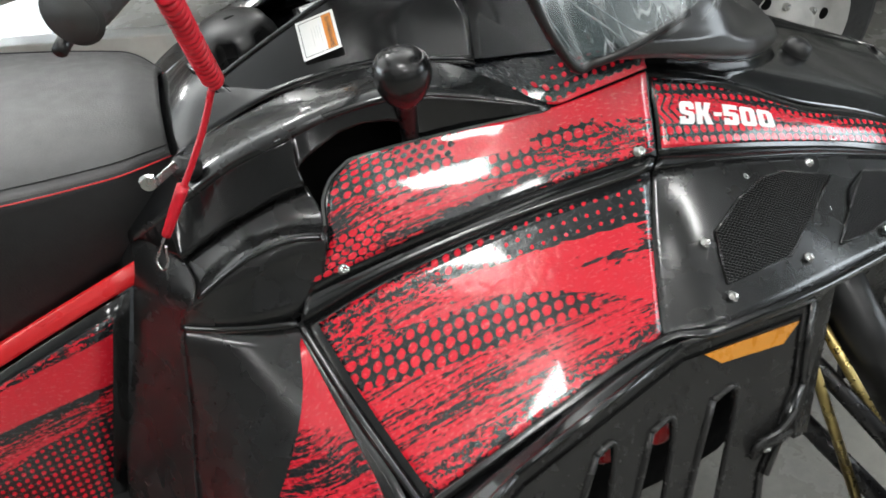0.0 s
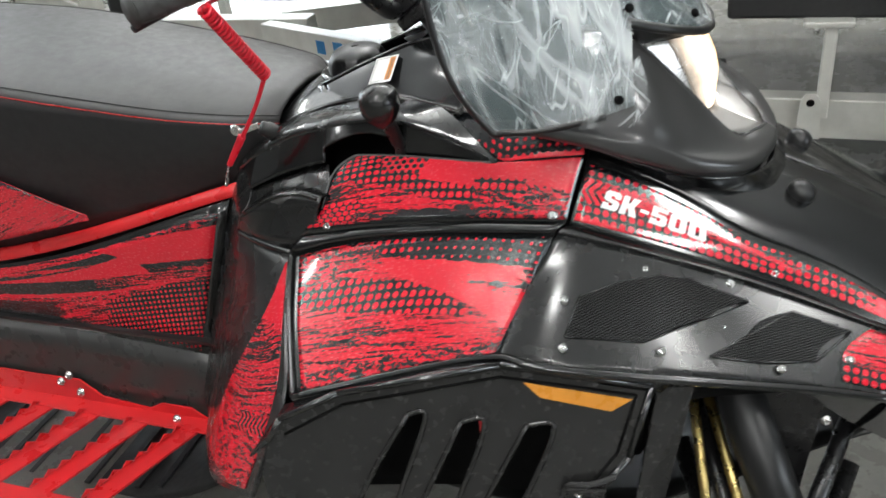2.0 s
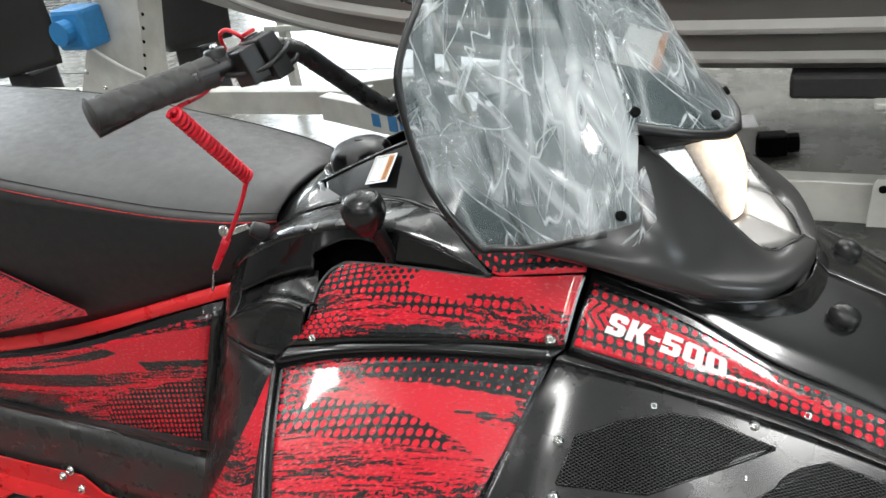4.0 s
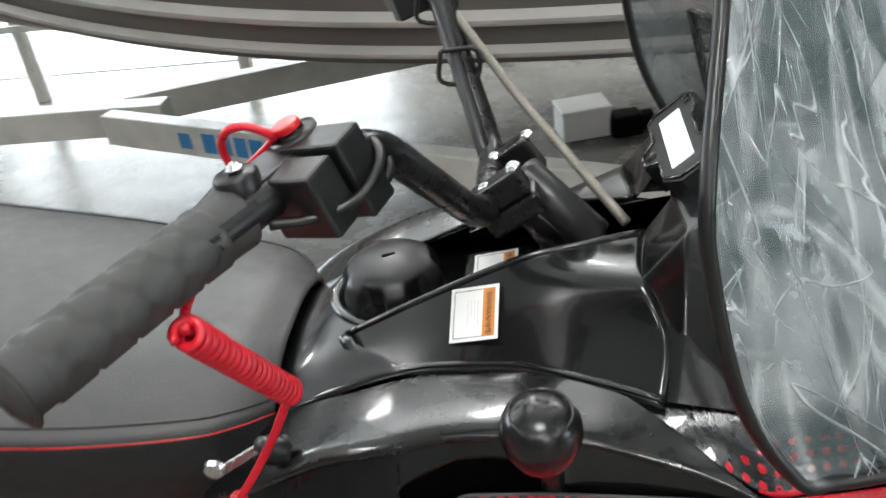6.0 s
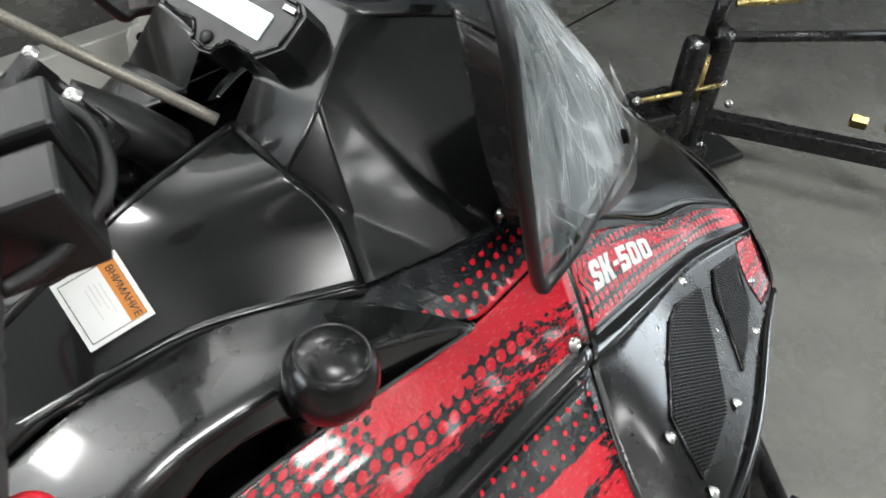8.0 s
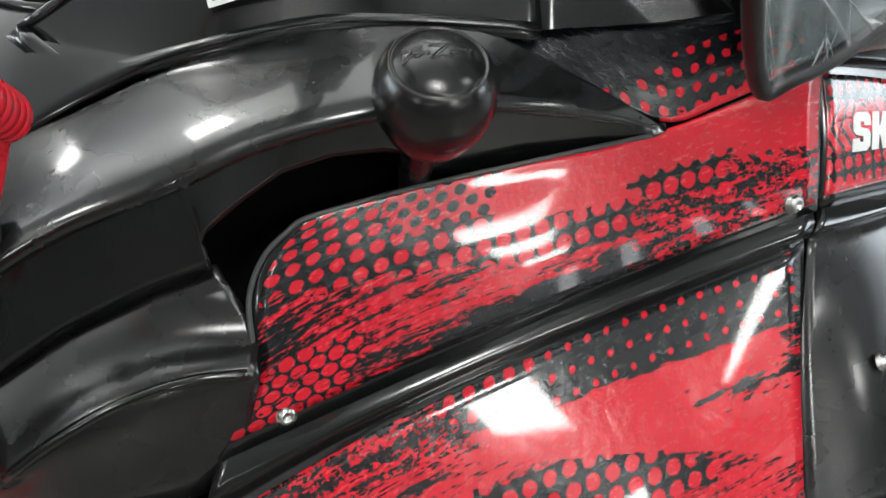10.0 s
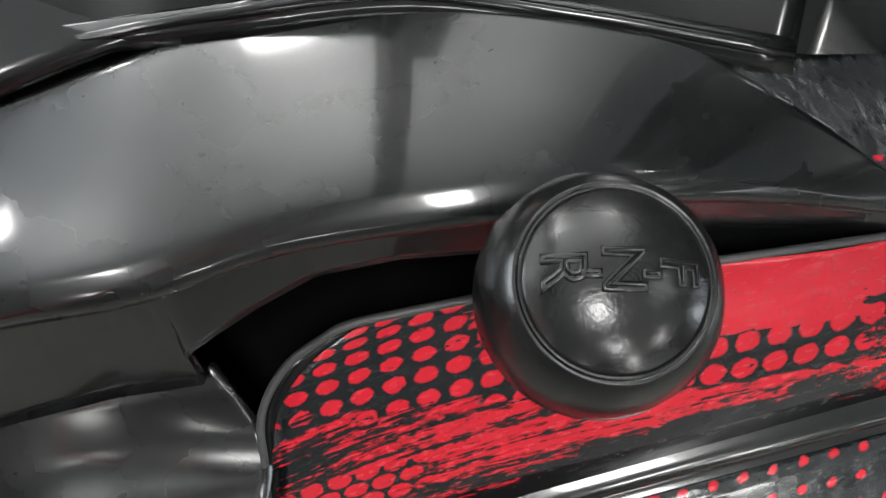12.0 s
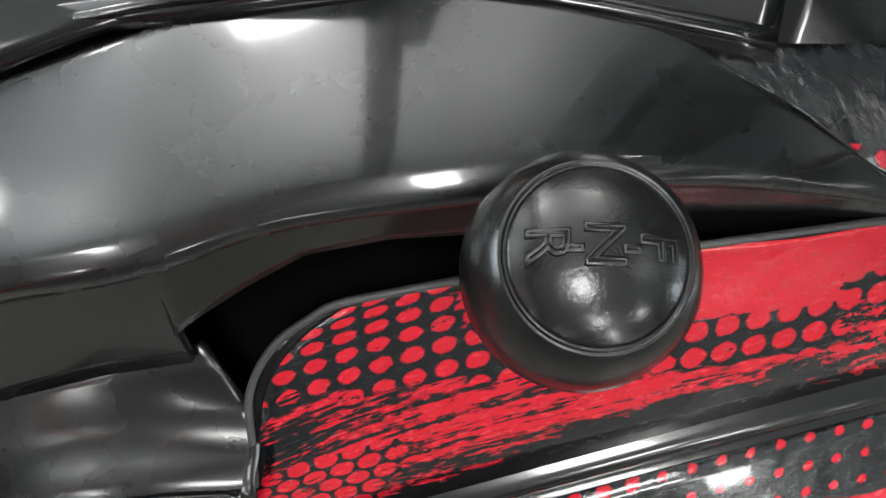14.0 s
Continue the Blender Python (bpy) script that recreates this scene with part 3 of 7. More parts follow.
for i in range(-3, 4):
    part("floor_joint", box((16, 0.006, 0.002), Matrix.Translation((0, i * 2.4 + 0.9, 0.0012))), DARK, ground)
# the north wall with a wide daylight window
slab("wall_north", (9.9, 0.2, 3.8), (3.05, 8.1, 1.9), WALL, label="white painted showroom wall", category="wall")
slab("wall_north_2", (1.2, 0.2, 3.8), (-7.4, 8.1, 1.9), WALL, label="white painted showroom wall", category="wall")
slab("wall_north_3", (4.9, 0.2, 0.4), (-4.35, 8.1, 0.2), WALL, label="white painted wall under the window", category="wall")
slab("wall_north_4", (4.9, 0.2, 0.5), (-4.35, 8.1, 3.55), WALL, label="white painted wall over the window", category="wall")
window = thing("window_1", "wide white-framed window with bright daylight behind", "window", kind="structure")
for x in (-6.78, -5.16, -3.54, -1.92):
    part("window_frame", box((0.06, 0.08, 2.9), Matrix.Translation((x, 8.1, 1.85)), 0.004), WHITE, window)
for z in (0.43, 3.27):
    part("window_frame", box((4.9, 0.08, 0.06), Matrix.Translation((-4.35, 8.09, z)), 0.004), WHITE, window)
sky_board = part("backdrop", box((7.0, 0.05, 4.0), Matrix.Translation((-4.35, 8.9, 1.9))), lamp_material("bright_overcast_sky", (0.86, 0.94, 1.0), SKY_GLOW), None)
tagged(sky_board, "bright overcast sky outside the window", "backdrop", kind="structure")
slab("wall_south", (9.8, 0.2, 3.8), (-3.1, -8.1, 1.9), WALL, label="white painted showroom wall", category="wall")
slab("wall_south_2", (1.2, 0.2, 3.8), (7.4, -8.1, 1.9), WALL, label="white painted showroom wall", category="wall")
slab("wall_south_3", (5.0, 0.2, 1.7), (4.3, -8.1, 0.85), WALL, label="white painted wall under the window", category="wall")
slab("wall_south_4", (5.0, 0.2, 1.1), (4.3, -8.1, 3.25), WALL, label="white painted wall over the window", category="wall")
shopfront = thing("window_2", "row of small white-framed windows with bright daylight behind", "window", kind="structure")
for x, w in ((2.0, 0.42), (2.85, 0.66), (3.95, 0.86), (5.0, 0.62), (5.75, 0.40), (6.55, 0.52)):
    part("pier", box((w, 0.14, 1.0), Matrix.Translation((x, -8.1, 2.2))), WALL, shopfront)
for z in (1.73, 2.67):
    part("window_frame", box((5.0, 0.06, 0.06), Matrix.Translation((4.3, -8.10, z)), 0.004), WHITE, shopfront)
south_sky = part("backdrop", box((7.0, 0.05, 3.0), Matrix.Translation((4.3, -8.9, 2.3))), lamp_material("sunlit_sky", (0.95, 0.97, 1.0), 8.0), None)
tagged(south_sky, "bright overcast sky outside the long window", "backdrop", kind="structure")
slab("wall_east", (0.2, 8.7, 3.8), (8.1, 3.85, 1.9), WALL, label="white painted showroom wall", category="wall")
slab("wall_east_2", (0.2, 4.2, 3.8), (8.1, -6.1, 1.9), WALL, label="white painted showroom wall", category="wall")
slab("wall_east_3", (0.2, 3.5, 0.9), (8.1, -2.25, 0.45), WALL, label="white painted wall under the window", category="wall")
slab("wall_east_4", (0.2, 3.5, 0.9), (8.1, -2.25, 3.35), WALL, label="white painted wall over the window", category="wall")
east_window = thing("window_3", "white-framed showroom window with bright daylight behind", "window", kind="structure")
for y in (-3.97, -2.25, -0.53):
    part("window_frame", box((0.08, 0.06, 2.0), Matrix.Translation((8.1, y, 1.9)), 0.004), WHITE, east_window)
for z in (0.93, 2.87):
    part("window_frame", box((0.08, 3.5, 0.06), Matrix.Translation((8.09, -2.25, z)), 0.004), WHITE, east_window)
east_sky = part("backdrop", box((0.05, 5.5, 3.4), Matrix.Translation((8.9, -2.25, 1.9))), sky_board.active_material, None)
tagged(east_sky, "bright overcast sky outside the showroom window", "backdrop", kind="structure")
slab("wall_west", (0.2, 9.2, 3.8), (-8.1, -3.6, 1.9), WALL, label="white painted showroom wall", category="wall")
slab("wall_west_3", (0.2, 2.2, 3.8), (-8.1, 7.1, 1.9), WALL, label="white painted showroom wall", category="wall")
slab("wall_west_4", (0.2, 5.0, 1.2), (-8.1, 3.5, 0.6), WALL, label="white painted wall under the window", category="wall")
slab("wall_west_5", (0.2, 5.0, 0.3), (-8.1, 3.5, 3.65), WALL, label="white painted wall over the window", category="wall")
west_window = thing("window_4", "tall white-framed showroom window with bright daylight behind", "window", kind="structure")
for y in (1.03, 2.68, 4.32, 5.97):
    part("window_frame", box((0.08, 0.06, 2.3), Matrix.Translation((-8.1, y, 2.35)), 0.004), WHITE, west_window)
for z in (1.23, 3.47):
    part("window_frame", box((0.08, 5.0, 0.06), Matrix.Translation((-8.09, 3.5, z)), 0.004), WHITE, west_window)
west_sky = part("backdrop", box((0.05, 7.0, 3.6), Matrix.Translation((-8.9, 3.5, 2.2))), sky_board.active_material, None)
tagged(west_sky, "bright overcast sky outside the tall window", "backdrop", kind="structure")
for name, size, at in (("wall_north_5", (16.4, 0.2, 1.0), (0, 8.1, 4.3)), ("wall_south_5", (16.4, 0.2, 1.0), (0, -8.1, 4.3)), ("wall_east_5", (0.2, 16.0, 1.0), (8.1, 0, 4.3)), ("wall_west_2", (0.2, 16.0, 1.0), (-8.1, 0, 4.3))):
    slab(name, size, at, WALL, label="white painted wall under the ceiling", category="wall")
slab("ceiling", (16.4, 16.4, 0.2), (0, 0, 4.9), CEIL, label="grey showroom ceiling", category="ceiling")

DIFFUSER = surface("white_diffuser_plastic", (0.85, 0.85, 0.83), 0.4, vary=0.02, bump=0.0)


def ceiling_lamp(uplight):
    """A flat panel hung from the ceiling on two rods; with uplight, an added upward fill brightens the ceiling."""
    kind = "white led panel with an added uplight" if uplight else "white led panel"
    root = thing("ceiling_light", kind + " hanging from the ceiling", "lamp", "ceiling lights")
    part("housing", box((0.56, 0.66, 0.05), Matrix.Translation((0, 0, 0.03)), 0.006), GALV, root)
    part("diffuser", box((0.52, 0.62, 0.010), Matrix.Translation((0, 0, 0.001))), DIFFUSER, root, "white diffuser")
    for x in (-0.2, 0.2):
        part("rod", tube([(x, 0, 0.05), (x, 0, 1.405)], 0.006, 8), GALV, root)
    for power, height, turn in ((LAMP_POWER, -0.008, 0), (UPLIGHT, 0.062, 180))[:2 if uplight else 1]:
        data = bpy.data.lights.new("led_panel", "AREA")
        data.shape, data.size, data.size_y = "RECTANGLE", 0.50, 0.60
        data.energy, data.color = power, (1.0, 1.0, 0.985)
        glow = new("led_panel", data)
        glow.parent = root
        glow.matrix_basis = pose(0, 0, height, turn, 0, 0)
    return root


# lamps, each turned a little against the machine; those with the added uplight hang over the boat
for uplight, places in ((False, ((-0.3, -1.0), (-3.4, -1.1), (2.2, -0.8), (-5.2, -3.4), (0.05, -2.9), (2.6, -3.4), (-2.8, -5.6), (1.0, -5.0), (1.4, -6.2), (1.9, -7.4))),
                        (True, ((-5.1, 2.4), (-1.15, 2.85), (1.4, 2.8), (-3.6, 5.0), (-1.1, 5.0), (1.4, 5.0)))):
    lamp = ceiling_lamp(uplight)
    lamp.matrix_basis = pose(*places[0], 3.4, 0, 0, 12)
    for place in places[1:]:
        copy_thing(lamp, pose(*place, 3.4, 0, 0, 12))

# ---- the snowmobile: fairings ----
sled = thing("snowmobile", "black and red snowmobile with glossy fairings standing on the showroom floor", "snowmobile")

UPPER = [[(-0.348, -0.251, 0.728), (-0.26, -0.249, 0.744), (-0.17, -0.246, 0.756), (-0.08, -0.243, 0.765), (0.016, -0.241, 0.769)],
         [(-0.319, -0.231, 0.761), (-0.25, -0.229, 0.772), (-0.17, -0.230, 0.779), (-0.08, -0.229, 0.786), (0.020, -0.225, 0.791)],
         [(-0.3145, -0.211, 0.7865), (-0.25, -0.2115, 0.795), (-0.17, -0.2125, 0.8005), (-0.081, -0.2145, 0.8045), (0.024, -0.208, 0.811)],
         [(-0.303, -0.1955, 0.806), (-0.24, -0.1975, 0.8115), (-0.167, -0.200, 0.8145), (-0.083, -0.2045, 0.817), (0.028, -0.196, 0.826)],
         [(-0.278, -0.1863, 0.8205), (-0.23, -0.1875, 0.8235), (-0.165, -0.192, 0.8245), (-0.085, -0.198, 0.825), (0.030, -0.189, 0.834)]]
TIP = [[(-0.170, -0.132, 0.8665), (-0.125, -0.166, 0.8530), (-0.080, -0.1935, 0.8265), (-0.03, -0.194, 0.831), (0.030, -0.187, 0.836)],
       [(-0.170, -0.128, 0.8670), (-0.123, -0.154, 0.8610), (-0.075, -0.178, 0.8480), (-0.03, -0.180, 0.849), (0.030, -0.176, 0.848)],
       [(-0.168, -0.124, 0.8675), (-0.120, -0.143, 0.8665), (-0.068, -0.158, 0.8655), (-0.02, -0.163, 0.864), (0.030, -0.164, 0.860)]]
FRONT = [[(0.020, -0.239, 0.767), (0.129, -0.224, 0.730), (0.257, -0.206, 0.684), (0.33, -0.202, 0.656), (0.425, -0.205, 0.622)],
         [(0.028, -0.212, 0.800), (0.130, -0.200, 0.760), (0.240, -0.194, 0.712), (0.33, -0.186, 0.672), (0.430, -0.192, 0.628)],
         [(0.034, -0.178, 0.832), (0.130, -0.168, 0.788), (0.225, -0.174, 0.734), (0.33, -0.165, 0.688), (0.435, -0.178, 0.634)]]
LOWER = [[(-0.300, -0.428, 0.600), (-0.22, -0.412, 0.622), (-0.13, -0.394, 0.645), (-0.045, -0.378, 0.662)],
         [(-0.334, -0.346, 0.655), (-0.25, -0.336, 0.6755), (-0.13, -0.3235, 0.7025), (-0.018, -0.308, 0.7115)],
         [(-0.362, -0.262, 0.706), (-0.27, -0.256, 0.732), (-0.15, -0.252, 0.749), (0.004, -0.250, 0.760)]]
VENT = [[(-0.045, -0.380, 0.660), (0.03, -0.384, 0.660), (0.15, -0.354, 0.640), (0.29, -0.302, 0.606), (0.40, -0.265, 0.575)],
        [(-0.020, -0.308, 0.713), (0.03, -0.318, 0.711), (0.13, -0.286, 0.697), (0.25, -0.254, 0.655), (0.412, -0.236, 0.600)],
        [(0.008, -0.250, 0.760), (0.06, -0.243, 0.748), (0.13, -0.232, 0.726), (0.257, -0.213, 0.680), (0.424, -0.208, 0.620)]]
LEG = [[(-0.540, -0.345, 0.400), (-0.46, -0.440, 0.430), (-0.350, -0.500, 0.480)],
       [(-0.515, -0.285, 0.520), (-0.44, -0.370, 0.545), (-0.312, -0.432, 0.594)],
       [(-0.490, -0.240, 0.620), (-0.42, -0.300, 0.640), (-0.338, -0.348, 0.652)],
       [(-0.472, -0.217, 0.703), (-0.42, -0.243, 0.704), (-0.364, -0.262, 0.706)]]
KNEE = [[(-0.474, -0.217, 0.703), (-0.42, -0.244, 0.706), (-0.370, -0.257, 0.709), (-0.333, -0.252, 0.716)],
        [(-0.462, -0.223, 0.722), (-0.413, -0.236, 0.736), (-0.364, -0.241, 0.746), (-0.326, -0.243, 0.746)],
        [(-0.453, -0.231, 0.736), (-0.405, -0.232, 0.759), (-0.360, -0.235, 0.774), (-0.317, -0.239, 0.772)],
        [(-0.447, -0.226, 0.744), (-0.402, -0.221, 0.769), (-0.358, -0.224, 0.782), (-0.316, -0.232, 0.779)],
        [(-0.446, -0.211, 0.748), (-0.400, -0.203, 0.770), (-0.356, -0.206, 0.780), (-0.311, -0.211, 0.779)],
        [(-0.454, -0.182, 0.758), (-0.400, -0.176, 0.781), (-0.356, -0.180, 0.796), (-0.322, -0.1875, 0.8050)]]
TANK_SIDE = [[(-0.640, -0.215, 0.350), (-0.59, -0.270, 0.370), (-0.540, -0.345, 0.400)],
             [(-0.600, -0.190, 0.480), (-0.56, -0.230, 0.500), (-0.515, -0.285, 0.520)],
             [(-0.565, -0.150, 0.620), (-0.53, -0.190, 0.620), (-0.490, -0.240, 0.620)],
             [(-0.530, -0.140, 0.715), (-0.505, -0.176, 0.709), (-0.472, -0.217, 0.703)],
             [(-0.520, -0.136, 0.738), (-0.490, -0.182, 0.736), (-0.453, -0.231, 0.736)],
             [(-0.511, -0.132, 0.752), (-0.482, -0.172, 0.751), (-0.446, -0.211, 0.750)],
             [(-0.500, -0.120, 0.775), (-0.480, -0.148, 0.768), (-0.452, -0.188, 0.759)]]
ARCH_LOW = [(-0.500, -0.140, 0.775), (-0.445, -0.162, 0.812), (-0.385, -0.166, 0.842), (-0.33, -0.173, 0.860), (-0.285, -0.171, 0.869), (-0.235, -0.176, 0.874), (-0.19, -0.179, 0.868), (-0.155, -0.182, 0.856), (-0.115, -0.189, 0.841), (-0.077, -0.198, 0.826)]
ARCH_UP = [(-0.480, -0.060, 0.795), (-0.435, -0.085, 0.818), (-0.375, -0.100, 0.842), (-0.32, -0.100, 0.857), (-0.27, -0.099, 0.864), (-0.225, -0.104, 0.870), (-0.185, -0.122, 0.873), (-0.15, -0.150, 0.868), (-0.11, -0.179, 0.849), (-0.079, -0.1965, 0.828)]


def between(share, rise):
    """A line on the arch between its two edges, raised a little; flatter towards the pointed front end."""
    return [tuple(a + (b - a) * share + (rise * (1 - (i / 9) ** 2) if k == 2 else 0) for k, (a, b) in enumerate(zip(p, q))) for i, (p, q) in enumerate(zip(ARCH_LOW, ARCH_UP))]


ARCH = [between(-0.03, -0.0125), between(-0.035, -0.0085), between(-0.01, -0.0045), between(0.05, -0.0012), between(0.13, 0.0010), between(0.35, 0.0024), between(0.65, 0.0026), between(0.94, 0.0022), between(1.0, 0.0008)]
# the wall under the arch's lip: (place along the lip, foot of the wall); its foot steps up over the shift slot
SLOT_FOOT = [(0.0, (-0.490, -0.135, 0.760)), (0.097, (-0.452, -0.187, 0.7595)), (0.194, (-0.400, -0.184, 0.782)), (0.281, (-0.356, -0.186, 0.7975)), (0.347, (-0.3225, -0.1905, 0.8085)),
             (0.352, (-0.3240, -0.188, 0.815)), (0.356, (-0.3245, -0.186, 0.8215)), (0.362, (-0.321, -0.184, 0.828)), (0.378, (-0.312, -0.1815, 0.833)), (0.407, (-0.300, -0.178, 0.8375)), (0.455, (-0.28, -0.174, 0.845)), (0.511, (-0.255, -0.1755, 0.849)),
             (0.567, (-0.23, -0.178, 0.846)), (0.607, (-0.214, -0.180, 0.839)), (0.618, (-0.209, -0.181, 0.832)), (0.630, (-0.205, -0.1815, 0.822)), (0.667, (-0.19, -0.1815, 0.815)), (0.778, (-0.155, -0.1845, 0.812)), (0.889, (-0.115, -0.191, 0.813)), (1.0, (-0.0765, -0.1985, 0.8245))]


def slot_wall():
    lip, foot = [], []
    edge = spline(ARCH_LOW, 181)
    for i in range(221):
        u = i / 220
        k = max(n for n, (a, _) in enumerate(SLOT_FOOT[:-1]) if a <= u)
        (a, p), (b, q) = SLOT_FOOT[k], SLOT_FOOT[k + 1]
        foot.append(tuple(Vector(p).lerp(Vector(q), (u - a) / (b - a))))
        e = edge[min(int(u * 180 + 0.5), 180)]
        lip.append((e.x, e.y + 0.0035, e.z - 0.0085 * (1 - u * u)))
    return [foot, lip]


fairing("upper_side_panel", UPPER, GLOSS, sled)
fairing("tip_panel", TIP, GLOSS, sled)
fairing("front_side_panel", FRONT, GLOSS, sled)
fairing("lower_side_panel", LOWER, GLOSS, sled)
fairing("leg_panel", LEG, FAIR, sled)
fairing("knee_panel", KNEE, FAIR, sled)
fairing("tank_side_panel", TANK_SIDE, FAIR, sled)
fairing("arch_cover", ARCH, HAZY, sled, nu=64, nv=40)
fairing("shift_slot_wall", slot_wall(), GLOSS, sled, nu=331, nv=8)
fairing("vent_panel", VENT, FAIR, sled)

# near-black sheet added behind the fairings, standing in for the shade inside
INNER_SHEET = [[(-0.60, -0.20, 0.36), (-0.42, -0.36, 0.40), (-0.30, -0.44, 0.46), (-0.10, -0.40, 0.46), (0.05, -0.37, 0.46), (0.11, -0.33, 0.55), (0.25, -0.27, 0.57), (0.39, -0.23, 0.56)],
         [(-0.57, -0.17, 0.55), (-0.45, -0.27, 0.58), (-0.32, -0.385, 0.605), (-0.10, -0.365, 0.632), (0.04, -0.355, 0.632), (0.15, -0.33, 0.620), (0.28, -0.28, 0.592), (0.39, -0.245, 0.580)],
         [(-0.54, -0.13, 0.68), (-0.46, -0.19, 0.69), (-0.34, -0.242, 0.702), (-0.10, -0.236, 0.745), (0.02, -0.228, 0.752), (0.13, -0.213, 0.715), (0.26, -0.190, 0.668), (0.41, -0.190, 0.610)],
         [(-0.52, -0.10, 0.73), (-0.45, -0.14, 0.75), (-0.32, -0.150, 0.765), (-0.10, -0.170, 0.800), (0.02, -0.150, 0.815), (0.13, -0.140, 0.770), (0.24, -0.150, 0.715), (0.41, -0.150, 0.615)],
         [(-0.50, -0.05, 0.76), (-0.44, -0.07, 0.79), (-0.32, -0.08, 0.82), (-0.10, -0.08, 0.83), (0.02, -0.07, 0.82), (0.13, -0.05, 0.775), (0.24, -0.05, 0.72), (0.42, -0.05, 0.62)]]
fairing("inner_shade_sheet", INNER_SHEET, SHADE_BLACK, sled, 0.002, 30, 20, label="near-black sheet painting the shade behind the fairings")


def print_on(rows, corners, material, nu=40, nv=20, label=""):
    """Printed film on a panel, on both sides of the machine."""
    for rr in (rows, across(rows)):
        piece = sub(rr, *corners)
        part("decal", skin(piece, nu, nv, outward(rr), 0.0008, 0.0004, straight=True), material, sled, label, smooth=True)
        label = ""


print_on(UPPER, ((0.0, 0.06), (0.995, 0.05), (0.045, 1.0), (0.995, 1.0)), DECAL_UPPER, label="red and black printed film with dots and streaks")
print_on(TIP, ((0.10, 0.06), (1.0, 0.0), (0.12, 0.94), (1.0, 0.94)), DECAL_TIP)
print_on(FRONT, ((0.008, 0.08), (0.98, 0.25), (0.008, 0.88), (0.98, 0.80)), DECAL_FRONT)
print_on(LOWER, ((0.05, 0.01), (0.993, 0.01), (0.05, 0.955), (0.993, 0.965)), DECAL_LOWER)
print_on(LEG, ((0.20, 0.02), (0.90, 0.02), (0.93, 0.93), (0.965, 0.95)), DECAL_LEG)
print_on(VENT, ((0.875, 0.12), (0.99, 0.10), (0.925, 0.93), (0.99, 0.93)), DECAL_NOSE, 12, 12)

for rr in (KNEE, across(KNEE)):
    part("edge_bead", tube([tuple(spot(rr, u, 0.50)) for u in (0.03, 0.25, 0.5, 0.75, 0.96)], 0.0030, 8, 20), GLOSS, sled, smooth=True)
# dark ribs between the printed fields
for s in (1, -1):
    side = lambda p: (p[0], p[1] * s, p[2])
    part("edge_bead", tube([side(tuple(spot(LOWER, 0.0, v))) for v in (0, 0.3, 0.6, 1.0)], 0.0045, 8, 20), GLOSS, sled, smooth=True)
    part("edge_bead", tube([side(tuple(spot(LEG, u, 1.0))) for u in (0, 0.33, 0.66, 1.0)], 0.0045, 8, 20), GLOSS, sled, smooth=True)
    part("edge_bead", tube([side(tuple(spot(LOWER, u, 0.0))) for u in (0, 0.33, 0.66, 1.0)] + [side(tuple(spot(VENT, u, 0.0))) for u in (0.2, 0.5, 0.8, 1.0)], 0.0055, 8, 40), GLOSS, sled, smooth=True)

    part("panel_lip", tube([side(tuple(spot(UPPER, 0.003, v))) for v in (0.24, 0.4, 0.6, 0.8, 0.94)] + [side(tuple(spot(UPPER, u, 0.995))) for u in (0.02, 0.12, 0.3, 0.5, 0.75)], 0.0015, 8, 50), VINYL, sled, "grey bevelled edge", smooth=True)

# rounded shoulder in the joint between upper and lower panels
for a, b in ((LOWER, UPPER), (VENT, FRONT)):
    rows = [[tuple(spot(a, u / 8, 0.985) + V(0, 0.001, -0.003)) for u in range(9)],
            [tuple(spot(a, u / 8, 1.0).lerp(spot(b, u / 8, 0.0), 0.12) + V(0, -0.0030, 0.0022)) for u in range(9)],
            [tuple(spot(a, u / 8, 1.0).lerp(spot(b, u / 8, 0.0), 0.50) + V(0, -0.0020, 0.0030)) for u in range(9)],
            [tuple(spot(b, u / 8, 0.0) + V(0, 0.005, 0.000)) for u in range(9)]]
    fairing("panel_shoulder", rows, GLOSS, sled, 0.002, 40, 14)

# wire mesh over near-black sheets that paint the shade of the vent openings
MESH_A = [(0.267, 0.233), (0.292, 0.533), (0.400, 0.667), (0.508, 0.783), (0.583, 0.817), (0.717, 0.733), (0.617, 0.433), (0.458, 0.217)]
MESH_B = [(0.600, 0.167), (0.708, 0.367), (0.800, 0.783), (0.850, 0.783), (0.900, 0.783), (0.833, 0.267), (0.708, 0.167)]
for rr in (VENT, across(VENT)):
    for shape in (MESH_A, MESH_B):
        vent_dark = part("vent_shade_sheet", flat_on(rr, shape, 0.0018), DARK, sled, "black sheet under the mesh painting the vent's shaded depth", smooth=True)
        part("wire_mesh", flat_on(rr, shape, 0.0040), MESH, vent_dark, "fine black wire mesh", smooth=True)
        ring = [spot(rr, *p) + facing(rr, *p) * 0.0012 for p in shape]
        part("vent_rim", join(*[tube([p, q], 0.0016, 6) for p, q in zip(ring, ring[1:] + ring[:1])]), GLOSS, vent_dark, smooth=True)

